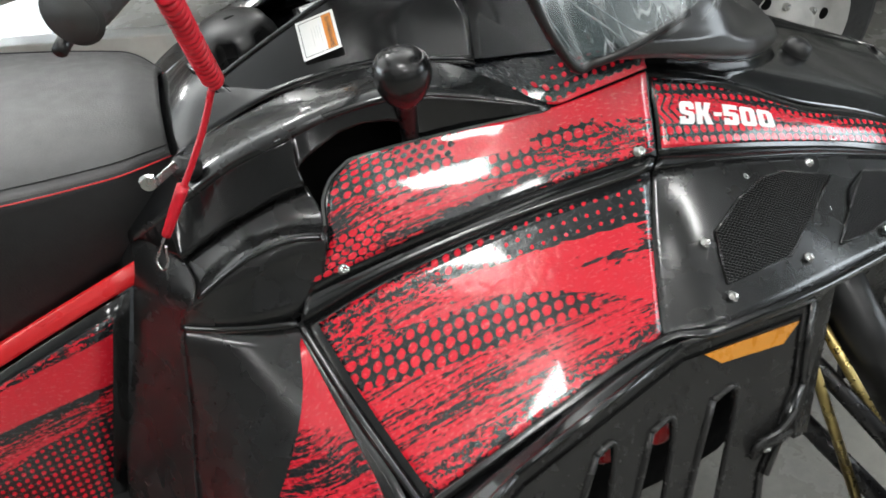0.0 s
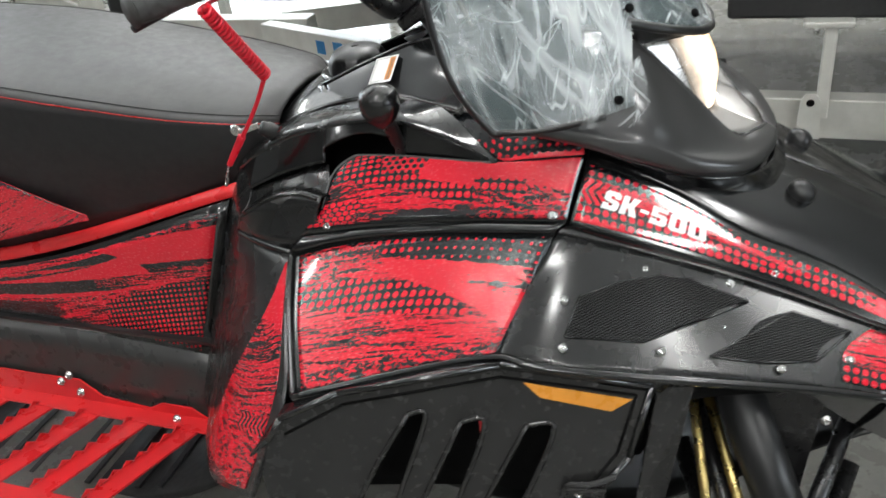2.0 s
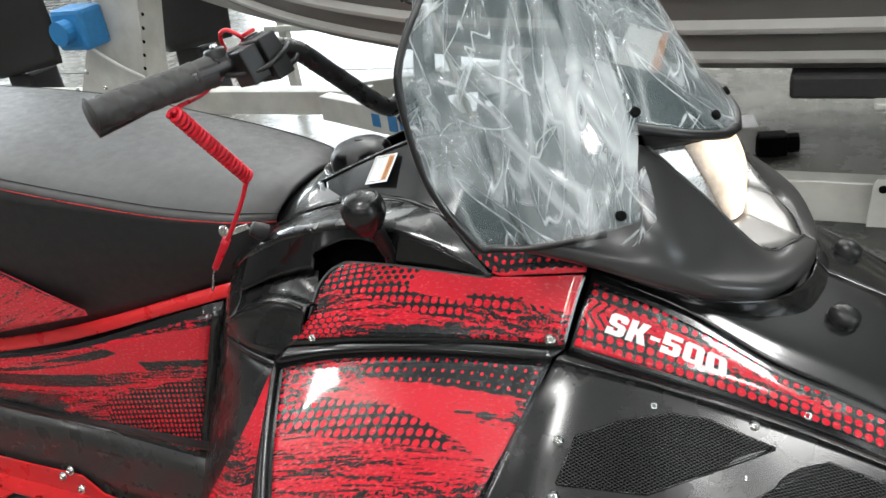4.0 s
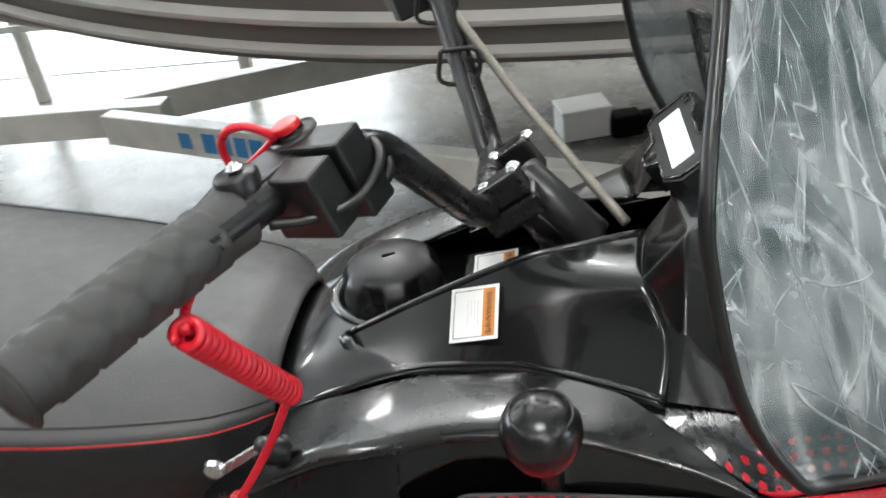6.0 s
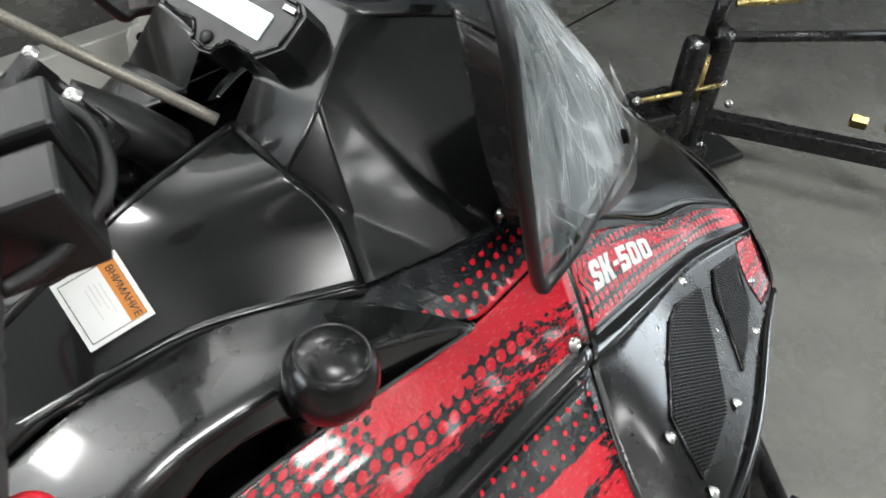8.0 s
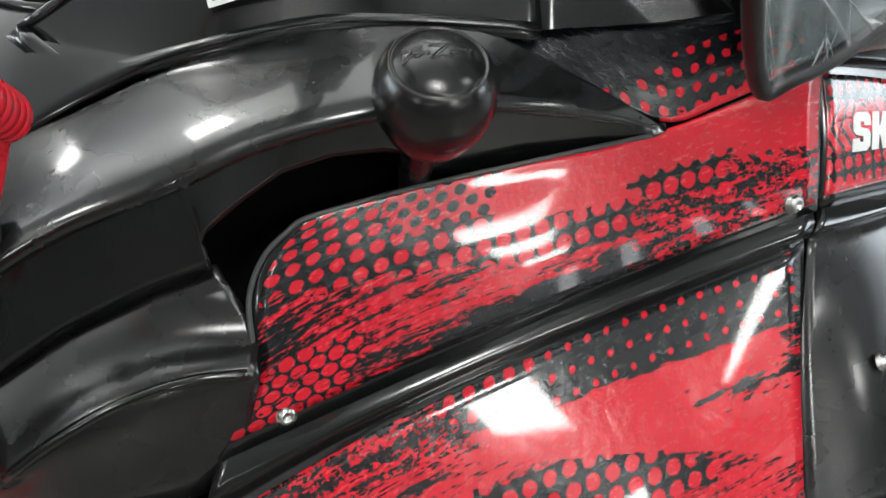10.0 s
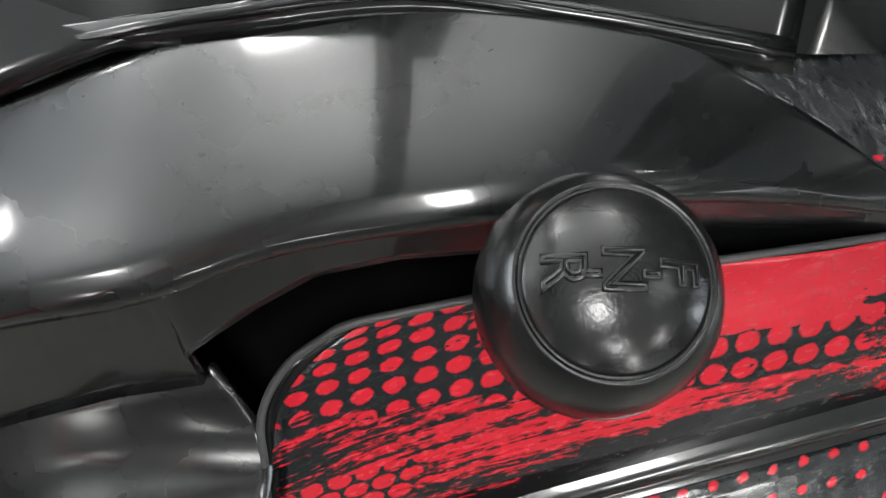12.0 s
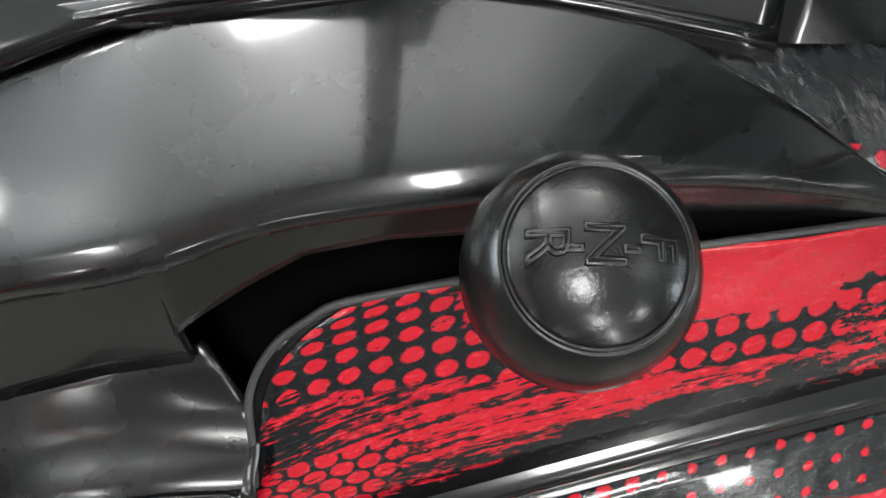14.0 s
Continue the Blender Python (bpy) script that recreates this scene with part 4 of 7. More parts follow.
# blocky slab letters as outlines in a box one unit high: (width, outer loop, holes)
GLYPHS = {"S": (0.75, [(0, 0), (0.62, 0), (0.75, 0.12), (0.75, 0.45), (0.65, 0.56), (0.30, 0.62), (0.30, 0.76), (0.47, 0.76), (0.47, 0.66), (0.75, 0.66), (0.75, 0.88), (0.63, 1), (0.13, 1), (0, 0.88), (0, 0.55), (0.10, 0.45), (0.45, 0.38), (0.45, 0.24), (0.28, 0.24), (0.28, 0.34), (0, 0.34)], ()),
          "K": (0.80, [(0, 0), (0.29, 0), (0.29, 0.38), (0.35, 0.38), (0.48, 0), (0.82, 0), (0.60, 0.52), (0.80, 1), (0.47, 1), (0.35, 0.64), (0.29, 0.64), (0.29, 1), (0, 1)], ()),
          "-": (0.40, [(0, 0.40), (0.40, 0.40), (0.40, 0.58), (0, 0.58)], ()),
          "5": (0.75, [(0, 0), (0.62, 0), (0.75, 0.12), (0.75, 0.52), (0.63, 0.64), (0.29, 0.64), (0.29, 0.77), (0.73, 0.77), (0.73, 1), (0, 1), (0, 0.43), (0.45, 0.43), (0.45, 0.24), (0.29, 0.24), (0.29, 0.33), (0, 0.33)], ()),
          "0": (0.75, [(0.12, 0), (0.63, 0), (0.75, 0.12), (0.75, 0.88), (0.63, 1), (0.12, 1), (0, 0.88), (0, 0.12)], ([(0.29, 0.22), (0.46, 0.22), (0.46, 0.78), (0.29, 0.78)],))}


def block_word(text, height, stretch, turn):
    """Slab lettering, centred, as a flat bmesh."""
    wide = sum(GLYPHS[c][0] for c in text) + 0.10 * (len(text) - 1)
    x, parts = -wide / 2, []
    for c in text:
        w, outer, holes = GLYPHS[c]
        to = lambda p: (((x + p[0]) * stretch + (p[1] - 0.5) * 0.16) * height * turn, (p[1] - 0.5) * height, 0)
        parts.append(plate([to(p) for p in outer], 0.0003, (0, 0, 1), [[to(p) for p in h] for h in holes]))
        x += w + 0.10
    return join(*parts)


for rr, turn in ((FRONT, 1), (across(FRONT), -1)):
    part("lettering", lay(block_word("SK-500", 0.0225, 1.22, turn), rr, 0.215, 0.50), LETTER, sled, "white model lettering SK-500")

# console between the arch and the gauge
SIDE_LOW = [(-0.357, -0.082, 0.852), (-0.30, -0.096, 0.866), (-0.228, -0.109, 0.8725), (-0.19, -0.126, 0.874), (-0.133, -0.1495, 0.8713)]
SIDE_MID = [(-0.369, -0.067, 0.858), (-0.295, -0.077, 0.882), (-0.229, -0.0873, 0.891), (-0.188, -0.100, 0.898), (-0.127, -0.1205, 0.9030)]
SIDE_HIGH = [(-0.375, -0.058, 0.8615), (-0.30, -0.060, 0.892), (-0.231, -0.0655, 0.9095), (-0.190, -0.072, 0.924), (-0.143, -0.090, 0.934)]
SIDE_TOP = [(-0.381, -0.050, 0.864), (-0.31, -0.047, 0.896), (-0.236, -0.0435, 0.925), (-0.193, -0.036, 0.931), (-0.136, -0.0275, 0.9355)]
fairing("console_side", [SIDE_LOW, SIDE_MID, SIDE_HIGH, SIDE_TOP], GLOSS, sled, nu=36, nv=30)
FACETS = {"f": (-0.136, -0.0275, 0.9355), "g": (-0.1165, -0.0286, 0.9655), "r": (-0.1137, -0.0885, 0.970), "q": (-0.143, -0.090, 0.934), "m": (-0.127, -0.1205, 0.9030), "o": (-0.133, -0.1495, 0.8713), "i": (-0.1285, -0.151, 0.8715),
          "t": (-0.119, -0.122, 0.9063), "h": (-0.0607, -0.0600, 1.0010), "k": (0.030, -0.110, 0.990), "l": (0.030, -0.166, 0.860), "n": (-0.075, -0.160, 0.868), "w": (-0.066, 0.0, 1.006), "c": (-0.1165, 0.0, 0.9655)}


def console_facets(s):
    bm = bmesh.new()
    v = {k: bm.verts.new((x, y * s, z)) for k, (x, y, z) in FACETS.items()}
    for f in ("fgrq", "qrt", "qtm", "mtio", "grhwc", "rtnlkh", "tin"):
        bm.faces.new([v[k] for k in f])
    bmesh.ops.recalc_face_normals(bm, faces=bm.faces[:])
    bm.normal_update()
    if sum(f.normal.y * f.calc_area() for f in bm.faces) * s > 0:
        for f in bm.faces:
            f.normal_flip()
    bmesh.ops.bevel(bm, geom=[e for e in bm.edges if not e.is_boundary], offset=0.0024, segments=3, affect="EDGES", profile=0.6)
    return bm


for s in (1, -1):
    part("console_corner", console_facets(s), GLOSS, sled, smooth=True)
    part("console_ridge", tube([(x, y * s, z) for x, y, z in [(-0.381, -0.050, 0.864), (-0.357, -0.083, 0.852), (-0.30, -0.097, 0.866), (-0.24, -0.107, 0.873), (-0.19, -0.1265, 0.8745), (-0.134, -0.1495, 0.872)]], 0.0022, 8, 24), GLOSS, sled, smooth=True)
    part("console_ridge", tube([(x, y * s, z) for x, y, z in SIDE_TOP], 0.0030, 8, 24), GLOSS, sled, smooth=True)

# closing strip under the joint of arch and tank
fairing("joint_strip", [[(x, y * 0.95 - 0.01, z - 0.006) for x, y, z in ARCH_UP[:6]], [(x, y * 0.6, z - 0.004) for x, y, z in ARCH_UP[:6]]], GLOSS, sled, nu=20, nv=4)

# bright chamfer along the console's lower edge
CHAMFER = [(-0.357, -0.083, 0.852), (-0.30, -0.0965, 0.866), (-0.24, -0.1065, 0.8735), (-0.19, -0.125, 0.8745), (-0.134, -0.1485, 0.8725)]
fairing("console_chamfer", [[(x - 0.001, y - 0.0065, z - 0.0035) for x, y, z in CHAMFER], [(x, y + 0.001, z + 0.0025) for x, y, z in CHAMFER]], GLOSS, sled, 0.002, 24, 3)
fairing("console_chamfer", [[(-0.389, -0.052, 0.862), (-0.363, -0.091, 0.848)], [(-0.380, -0.050, 0.867), (-0.357, -0.083, 0.8545)]], GLOSS, sled, 0.002, 6, 3)

# tank top, gauge shelf
TANK = [[(-0.470, -0.100, 0.800), (-0.400, -0.100, 0.835), (-0.330, -0.097, 0.858), (-0.255, -0.095, 0.866)],
        [(-0.470, -0.060, 0.815), (-0.400, -0.055, 0.855), (-0.330, -0.055, 0.868), (-0.255, -0.050, 0.870)],
        [(-0.470, 0.0, 0.820), (-0.400, 0.0, 0.862), (-0.330, 0.0, 0.872), (-0.255, 0.0, 0.870)],
        [(-0.470, 0.060, 0.815), (-0.400, 0.055, 0.855), (-0.330, 0.055, 0.868), (-0.255, 0.050, 0.870)],
        [(-0.470, 0.100, 0.800), (-0.400, 0.100, 0.835), (-0.330, 0.097, 0.858), (-0.255, 0.095, 0.866)]]
fairing("tank_cover", TANK, GLOSS, sled, both=False, nu=24, nv=24)
HOODTOP = [[(-0.0607, -0.0600, 1.001), (-0.02, -0.085, 0.998), (0.030, -0.110, 0.990)],
           [(-0.066, 0.0, 1.006), (-0.02, 0.0, 1.006), (0.030, 0.0, 1.000)],
           [(-0.0607, 0.0600, 1.001), (-0.02, 0.085, 0.998), (0.030, 0.110, 0.990)]]
fairing("gauge_hood", HOODTOP, GLOSS, sled, both=False, nu=10, nv=10)

# fuel cap
CAP_AT = (-0.348, 0.012, 0.864)


def cap_mesh():
    """A domed cap with six finger scallops round its side, and a flange under it."""
    rings = ((0.0385, 0.003, 1.0), (0.0385, 0.009, 1.0), (0.0380, 0.014, 1.0), (0.0368, 0.019, 0.85), (0.0352, 0.0225, 0.45), (0.0330, 0.0255, 0.12), (0.029, 0.0285, 0.0), (0.020, 0.0315, 0.0), (0.010, 0.0330, 0.0), (0.004, 0.0333, 0.0))
    n = 120
    bm = bmesh.new()
    rows = []
    for r, z, deep in rings:
        row = []
        for k in range(n):
            a = k * math.tau / n
            notch = min(1.0, max(0.0, math.cos(6 * a) + 0.15) * 2.2)
            rr = 1.2 * (r - 0.0125 * deep * notch)
            row.append(bm.verts.new((rr * math.cos(a), rr * math.sin(a), 1.12 * z)))
        rows.append(row)
    for x, y in zip(rows, rows[1:]):
        for k in range(n):
            bm.faces.new((x[k], x[(k + 1) % n], y[(k + 1) % n], y[k]))
    bm.faces.new(rows[-1])
    bm.transform(pose(*CAP_AT, 2, -3, 14))
    return bm


cap = part("fuel_cap", cap_mesh(), SATIN, sled, "black domed fuel cap with finger scallops", smooth=True)
part("flange", lathe([(0.058, 0), (0.058, 0.003), (0.055, 0.0045), (0.049, 0.0045), (0.048, 0.002), (0, 0.002)], 48, Matrix.Translation(CAP_AT)), GLOSS, cap, "glossy ring round the cap", smooth=True)
# near-black bar painting the dark of the cap's slot
part("cap_slot", box((0.012, 0.004, 0.002), pose(-0.349, 0.012, 0.9010, 0, 0, 20), 0.0008), DARK, cap)

# gauge: a dark housing with chamfered corners, a pale screen and a button
GAUGE_M = pose(-0.106, 0.003, 0.994, 0, 51, 0)
gauge_face = [(-0.022, 0.058), (-0.016, 0.066), (0.020, 0.066), (0.026, 0.058), (0.026, 0.028), (0.020, 0.020), (0.020, -0.020), (0.026, -0.028), (0.026, -0.058), (0.020, -0.066), (-0.006, -0.066), (-0.021, -0.050), (-0.021, -0.022), (-0.029, -0.014), (-0.034, -0.012), (-0.036, 0.0), (-0.034, 0.012), (-0.029, 0.014), (-0.021, 0.022)]


def gauge_plate(scale, top, deep):
    """The gauge's outline as a block: local x is its depth, y its width, z its height."""
    return plate([GAUGE_M @ V(-top, y * scale, z * scale) for z, y in gauge_face], deep, GAUGE_M.to_3x3() @ V(-1, 0, 0))


gauge = part("gauge", gauge_plate(0.94, 0.006, 0.026), SATIN, sled, "black display housing with a pale screen")
part("bezel", join(*[tube([GAUGE_M @ V(-0.0065, a[1] * 0.87, a[0] * 0.87), GAUGE_M @ V(-0.0065, b[1] * 0.87, b[0] * 0.87)], 0.0014, 6) for a, b in zip(gauge_face, gauge_face[1:] + gauge_face[:1])]), GLOSS, gauge, smooth=True)
part("screen", box((0.0015, 0.079, 0.019), GAUGE_M @ Matrix.Translation((-0.0068, 0, 0.0)), 0.0005), SCREEN, gauge, "glowing pale screen")
for y in (-0.048, 0.048):
    part("button_slot", box((0.0018, 0.012, 0.005), GAUGE_M @ Matrix.Translation((-0.0068, y, 0.0175)), 0.0008), GLOSS, gauge)
part("button", lathe([(0.005, 0), (0.005, 0.0015), (0.004, 0.0025), (0, 0.0025)], 16, GAUGE_M @ Matrix.Translation((-0.006, 0, -0.024)) @ pose(0, 0, 0, 0, -90, 0)), SATIN, gauge, smooth=True)

# perforated holder plate behind the gauge
HOLD_M = frame_at((0.014, 0.026, 1.042), (-0.93, 0, 0.36), (0.36, 0, 0.93))


def oval(x, y, rx, ry, n=12):
    return [HOLD_M @ V(x + rx * math.cos(i * math.tau / n), y + ry * math.sin(i * math.tau / n), 0) for i in range(n)]


holes = [oval(sx * 0.023, -0.026, 0.0075, 0.0028) for sx in (1, -1)] + [oval(x, y, 0.0038, 0.0050) for x, y in ((0.004, 0.008), (-0.008, 0.004), (-0.004, 0.020), (0.010, 0.022), (-0.018, 0.016), (0.020, 0.010), (-0.014, 0.030), (0.004, 0.034), (0.020, 0.032), (-0.030, 0.002), (-0.032, -0.012))]
holder = part("device_bracket", plate([HOLD_M @ V(x, y, 0) for x, y in ((-0.050, -0.032), (-0.044, -0.040), (0.044, -0.040), (0.050, -0.032), (0.050, 0.040), (0.044, 0.046), (-0.044, 0.046), (-0.050, 0.040))], 0.0025, HOLD_M.to_3x3() @ V(0, 0, 1), holes), SATIN, sled, "black perforated device bracket")
part("foot", box((0.05, 0.03, 0.004), pose(0.004, 0.026, 1.0045), 0.001), SATIN, holder)
part("bulb_holder", lathe([(0.0, 0), (0.008, 0), (0.009, 0.004), (0.009, 0.020), (0.005, 0.024), (0, 0.024)], 16, frame_at((-0.012, -0.012, 1.004), (-0.5, 0.1, 0.8))), SATIN, holder, "small black lamp socket")

# shifter
lever = part("shift_lever", tube([(-0.212, -0.166, 0.775), (-0.214, -0.184, 0.840), (-0.217, -0.206, 0.888)], 0.0075, 12, 8, lambda t: 1.0 + 0.35 * t), BLACKMETAL, sled, "black steel shift lever", smooth=True)
KNOB_M = frame_at((-0.218, -0.214, 0.907), (0.03, -0.10, 1.0), (0.22, 0.97, 0))
knob = part("shift_knob", lathe([(0.0095, -0.030), (0.0125, -0.0265), (0.0195, -0.019), (0.0245, -0.008), (0.0262, 0.001), (0.0252, 0.010), (0.0225, 0.0165), (0.0203, 0.0192), (0.0197, 0.0197), (0.0193, 0.0190), (0.0188, 0.0188), (0.0184, 0.0194), (0.0178, 0.0200), (0.012, 0.0228), (0.006, 0.0242), (0, 0.0246)], 56, KNOB_M), KNOBM, sled, "round black shift knob with raised letters", smooth=True)


def knob_mark(text, x, turn, size):
    """The raised outline of a letter on the knob's domed top."""
    cu = bpy.data.curves.new("letters", "FONT")
    cu.body, cu.size, cu.fill_mode, cu.bevel_depth, cu.bevel_resolution = text, size, "NONE", 0.00042, 2
    cu.align_x, cu.align_y, cu.resolution_u = "CENTER", "CENTER", 3
    ob = new("letters", cu)
    me = bpy.data.meshes.new_from_object(ob)
    bpy.data.objects.remove(ob)
    bm = bmesh.new()
    bm.from_mesh(me)
    bm.transform(Matrix.Translation((x, 0.0012, 0)) @ pose(0, 0, 0, 0, 0, turn) @ Matrix.Diagonal((1.2, 1.1, 1, 1)))
    for w in bm.verts:
        r2 = w.co.x ** 2 + w.co.y ** 2
        w.co.z += 0.0246 - r2 * 11.5 - r2 * r2 * 9500
    bm.transform(KNOB_M)
    return bm


for text, x, turn in (("R", -0.0112, -90), ("N", 0.0, -90), ("F", 0.0112, -90), ("-", -0.0058, 0), ("-", 0.0058, 0)):
    part("raised_letter", knob_mark(text, x, turn, 0.0105), KNOBM, knob, smooth=True)

# handlebar
BAR = [(-0.255, 0.012, 0.968), (-0.256, -0.030, 0.968), (-0.262, -0.060, 0.980), (-0.286, -0.118, 1.040), (-0.303, -0.158, 1.080), (-0.325, -0.182, 1.088), (-0.350, -0.205, 1.082), (-0.430, -0.350, 1.070)]
bar = part("handlebar", join(tube(BAR, 0.0115, 14, 70), tube([(x, 0.024 - y, z) for x, y, z in BAR], 0.0115, 14, 70)), BLACKMETAL, sled, "black bent steel handlebar", smooth=True)
GRIP_END, GRIP_IN = V(-0.432, -0.352, 1.070), V(-0.370, -0.226, 1.077)


def grip_mesh(a, b):
    """A rubber grip with a flange and rows of raised hexagon ribs."""
    bm = tube([a, a.lerp(b, 0.03), a.lerp(b, 0.5), b], 0.0165, 36, 120, lambda t: 1.0 + 0.22 * max(0.0, 1 - t / 0.12) ** 2 + 0.10 * max(0, t - 0.86) / 0.14)
    ax = (b - a).normalized()
    side = ax.orthogonal().normalized()
    for w in bm.verts:
        d = w.co - a
        t = d.dot(ax) / (b - a).length
        r = d - ax * d.dot(ax)
        if 0.08 < t < 0.86 and r.length > 0.01:
            ang = math.atan2(r.dot(ax.cross(side)), r.dot(side)) / math.tau * 6
            row = t * 6.2
            h = abs(((row + (0.5 if int(math.floor(ang)) % 2 else 0)) % 1) - 0.5) + abs((ang % 1) - 0.5) * 0.5
            w.co += r.normalized() * (0.0015 if h < 0.46 else 0.0)
    return bm


for s in (1, -1):
    a, b = GRIP_END.copy(), GRIP_IN.copy()
    if s < 0:
        a.y, b.y = 0.024 - a.y, 0.024 - b.y
    part("grip", grip_mesh(a, b), RUBBER, bar, "dark grey rubber grip with hexagon ribs", smooth=True)
    my = lambda p: (p[0], p[1] if s > 0 else 0.024 - p[1], p[2])
    box_m = frame_at(my((-0.333, -0.193, 1.082)), (-0.30, -0.10 * s, 1), (0.45, 0.9 * s, 0))
    part("switch_box", box((0.046, 0.0235, 0.050), box_m @ Matrix.Translation((0.004, 0.0125, -0.006)), 0.0022), SATIN, bar, "black switch housing")
    part("switch_box", box((0.044, 0.0235, 0.040), box_m @ Matrix.Translation((0.003, -0.0145, -0.003)), 0.0022), SATIN, bar, "black switch housing")
    part("switch_lead", tube([my((-0.318, -0.160, 1.084)), my((-0.302, -0.170, 1.091)), my((-0.296, -0.190, 1.087)), my((-0.306, -0.211, 1.077)), my((-0.330, -0.222, 1.072)), my((-0.352, -0.226, 1.072))], 0.0030, 8, 40), SATIN, bar, "black switch lead round the housing", smooth=True)
    part("lever", tube([my((-0.364, -0.214, 1.094)), my((-0.398, -0.238, 1.070)), my((-0.432, -0.285, 1.052)), my((-0.450, -0.335, 1.044))], 0.0085, 10, 24, lambda t: 1.15 - 0.55 * t), SATIN, bar, "black hand lever", smooth=True)
    part("lever_perch", box((0.028, 0.044, 0.006), frame_at(my((-0.359, -0.197, 1.0905)), (-0.15, 0, 1), (0.45, 0.9 * s, 0)), 0.0025), SATIN, bar, "black lever bracket")
    part("lever_pivot", lathe([(0.0125, 0), (0.0125, 0.010), (0.011, 0.012), (0, 0.012)], 24, frame_at(my((-0.366, -0.217, 1.088)), (-0.15, 0, 1))), SATIN, bar, smooth=True)
    screw(my((-0.367, -0.217, 1.102)), (-0.15, 0, 1), 0.0042, bar, "bolt")
    part("cable", tube([my((-0.352, -0.196, 1.066)), my((-0.318, -0.196, 1.060)), my((-0.296, -0.176, 1.072)), my((-0.300, -0.150, 1.075)), my((-0.285, -0.110, 1.030)), my((-0.262, -0.05, 0.968))], 0.0038, 8, 40), SATIN, bar, "black control cable", smooth=True)
stop = part("stop_switch", lathe([(0.011, 0), (0.011, 0.010), (0.0085, 0.011), (0.0085, 0.013)], 24, frame_at((-0.344, -0.171, 1.090), (-0.35, -0.1, 1))), SATIN, bar, "engine stop switch", smooth=True)
part("washer", lathe([(0.015, 0), (0.015, 0.002), (0.008, 0.002)], 24, frame_at((-0.3465, -0.1717, 1.0985), (-0.35, -0.1, 1))), SATIN, stop, smooth=True)
part("button", lathe([(0.0084, 0), (0.0085, 0.0010), (0.0085, 0.0035), (0.0083, 0.0040), (0.0076, 0.0044), (0.0072, 0.0045), (0.004, 0.0045), (0, 0.0045)], 28, frame_at((-0.3485, -0.1735, 1.1035), (-0.35, -0.1, 1))), RED, stop, "red stop button", smooth=True)

# clamp blocks with bright bolts
clamp = part("clamp", box((0.050, 0.085, 0.020), pose(-0.234, 0.010, 0.957, 0, -32, 0), 0.004), BLACKMETAL, sled, "black handlebar clamp")
for y, x, z in ((0.038, -0.2395, 0.973), (-0.0235, -0.2450, 0.9765)):
    part("clamp_cap", box((0.044, 0.020, 0.022), pose(x, y, z, 0, -32, 0), 0.003), BLACKMETAL, clamp)
part("steering_stem", tube([(-0.225, 0.010, 0.955), (-0.190, 0.010, 0.890)], 0.018, 14), BLACKMETAL, clamp, smooth=True)
for p in ((-0.2245, 0.044, 0.990), (-0.2517, 0.034, 0.9765), (-0.2335, -0.0235, 0.9955), (-0.256, -0.024, 0.979)):
    screw(p, (-0.5, 0, 0.85), 0.0058, clamp, "bolt")
part("boot", tube([(-0.228, 0.010, 0.972), (-0.200, -0.012, 0.952), (-0.175, -0.015, 0.925)], 0.017, 14, 16), SATIN, sled, "black rubber steering boot", smooth=True)

# braided cable and loom down to the console
part("braided_cable", tube([(-0.345, 0.235, 1.100), (-0.290, 0.165, 1.065), (-0.225, 0.075, 1.005), (-0.150, -0.030, 0.946)], 0.0042, 8, 40), BRAID, sled, "pale braided brake hose", smooth=True)
part("loom", tube([(-0.330, 0.215, 1.095), (-0.300, 0.160, 1.070), (-0.275, 0.090, 1.010), (-0.250, 0.035, 0.950), (-0.21, 0.02, 0.90)], 0.0065, 8, 40), SATIN, sled, "black cable loom", smooth=True)
for p in ((-0.303, 0.165, 1.070), (-0.282, 0.112, 1.030)):
    part("cable_tie", tube([(p[0] - 0.014, p[1], p[2] + 0.014), (p[0] + 0.016, p[1] + 0.004, p[2] + 0.012), (p[0] + 0.014, p[1], p[2] - 0.014), (p[0] - 0.016, p[1] - 0.004, p[2] - 0.012), (p[0] - 0.014, p[1], p[2] + 0.014)], 0.0022, 6, 20), SATIN, bar, smooth=True)

# windshield: a bent smoked sheet, film on it, a rubber edge
SHIELD = [[(-0.070, -0.241, 0.890), (-0.021, -0.230, 0.886), (0.040, -0.214, 0.893), (0.092, -0.193, 0.905)],
          [(-0.108, -0.253, 0.960), (-0.045, -0.227, 0.945), (0.025, -0.197, 0.940), (0.084, -0.165, 0.945)],
          [(-0.128, -0.247, 1.045), (-0.070, -0.212, 1.030), (0.00, -0.167, 1.005), (0.073, -0.120, 0.982)],
          [(-0.129, -0.233, 1.090), (-0.080, -0.188, 1.075), (-0.02, -0.139, 1.055), (0.045, -0.092, 1.035)],
          [(-0.117, -0.180, 1.145), (-0.085, -0.140, 1.145), (-0.04, -0.102, 1.135), (0.00, -0.065, 1.120)],
          [(-0.112, -0.152, 1.180), (-0.085, -0.120, 1.180), (-0.05, -0.086, 1.178), (-0.02, -0.050, 1.172)]]
CROWN = [[SHIELD[2][3], (0.118, -0.085, 0.962), (0.150, -0.040, 0.945), (0.158, 0.0, 0.938)],
         [SHIELD[3][3], (0.086, -0.060, 1.014), (0.108, -0.028, 1.003), (0.114, 0.0, 1.000)],
         [SHIELD[4][3], (0.036, -0.042, 1.108), (0.054, -0.020, 1.101), (0.060, 0.0, 1.099)],
         [SHIELD[5][3], (0.004, -0.034, 1.168), (0.018, -0.016, 1.164), (0.022, 0.0, 1.163)]]
shield = None
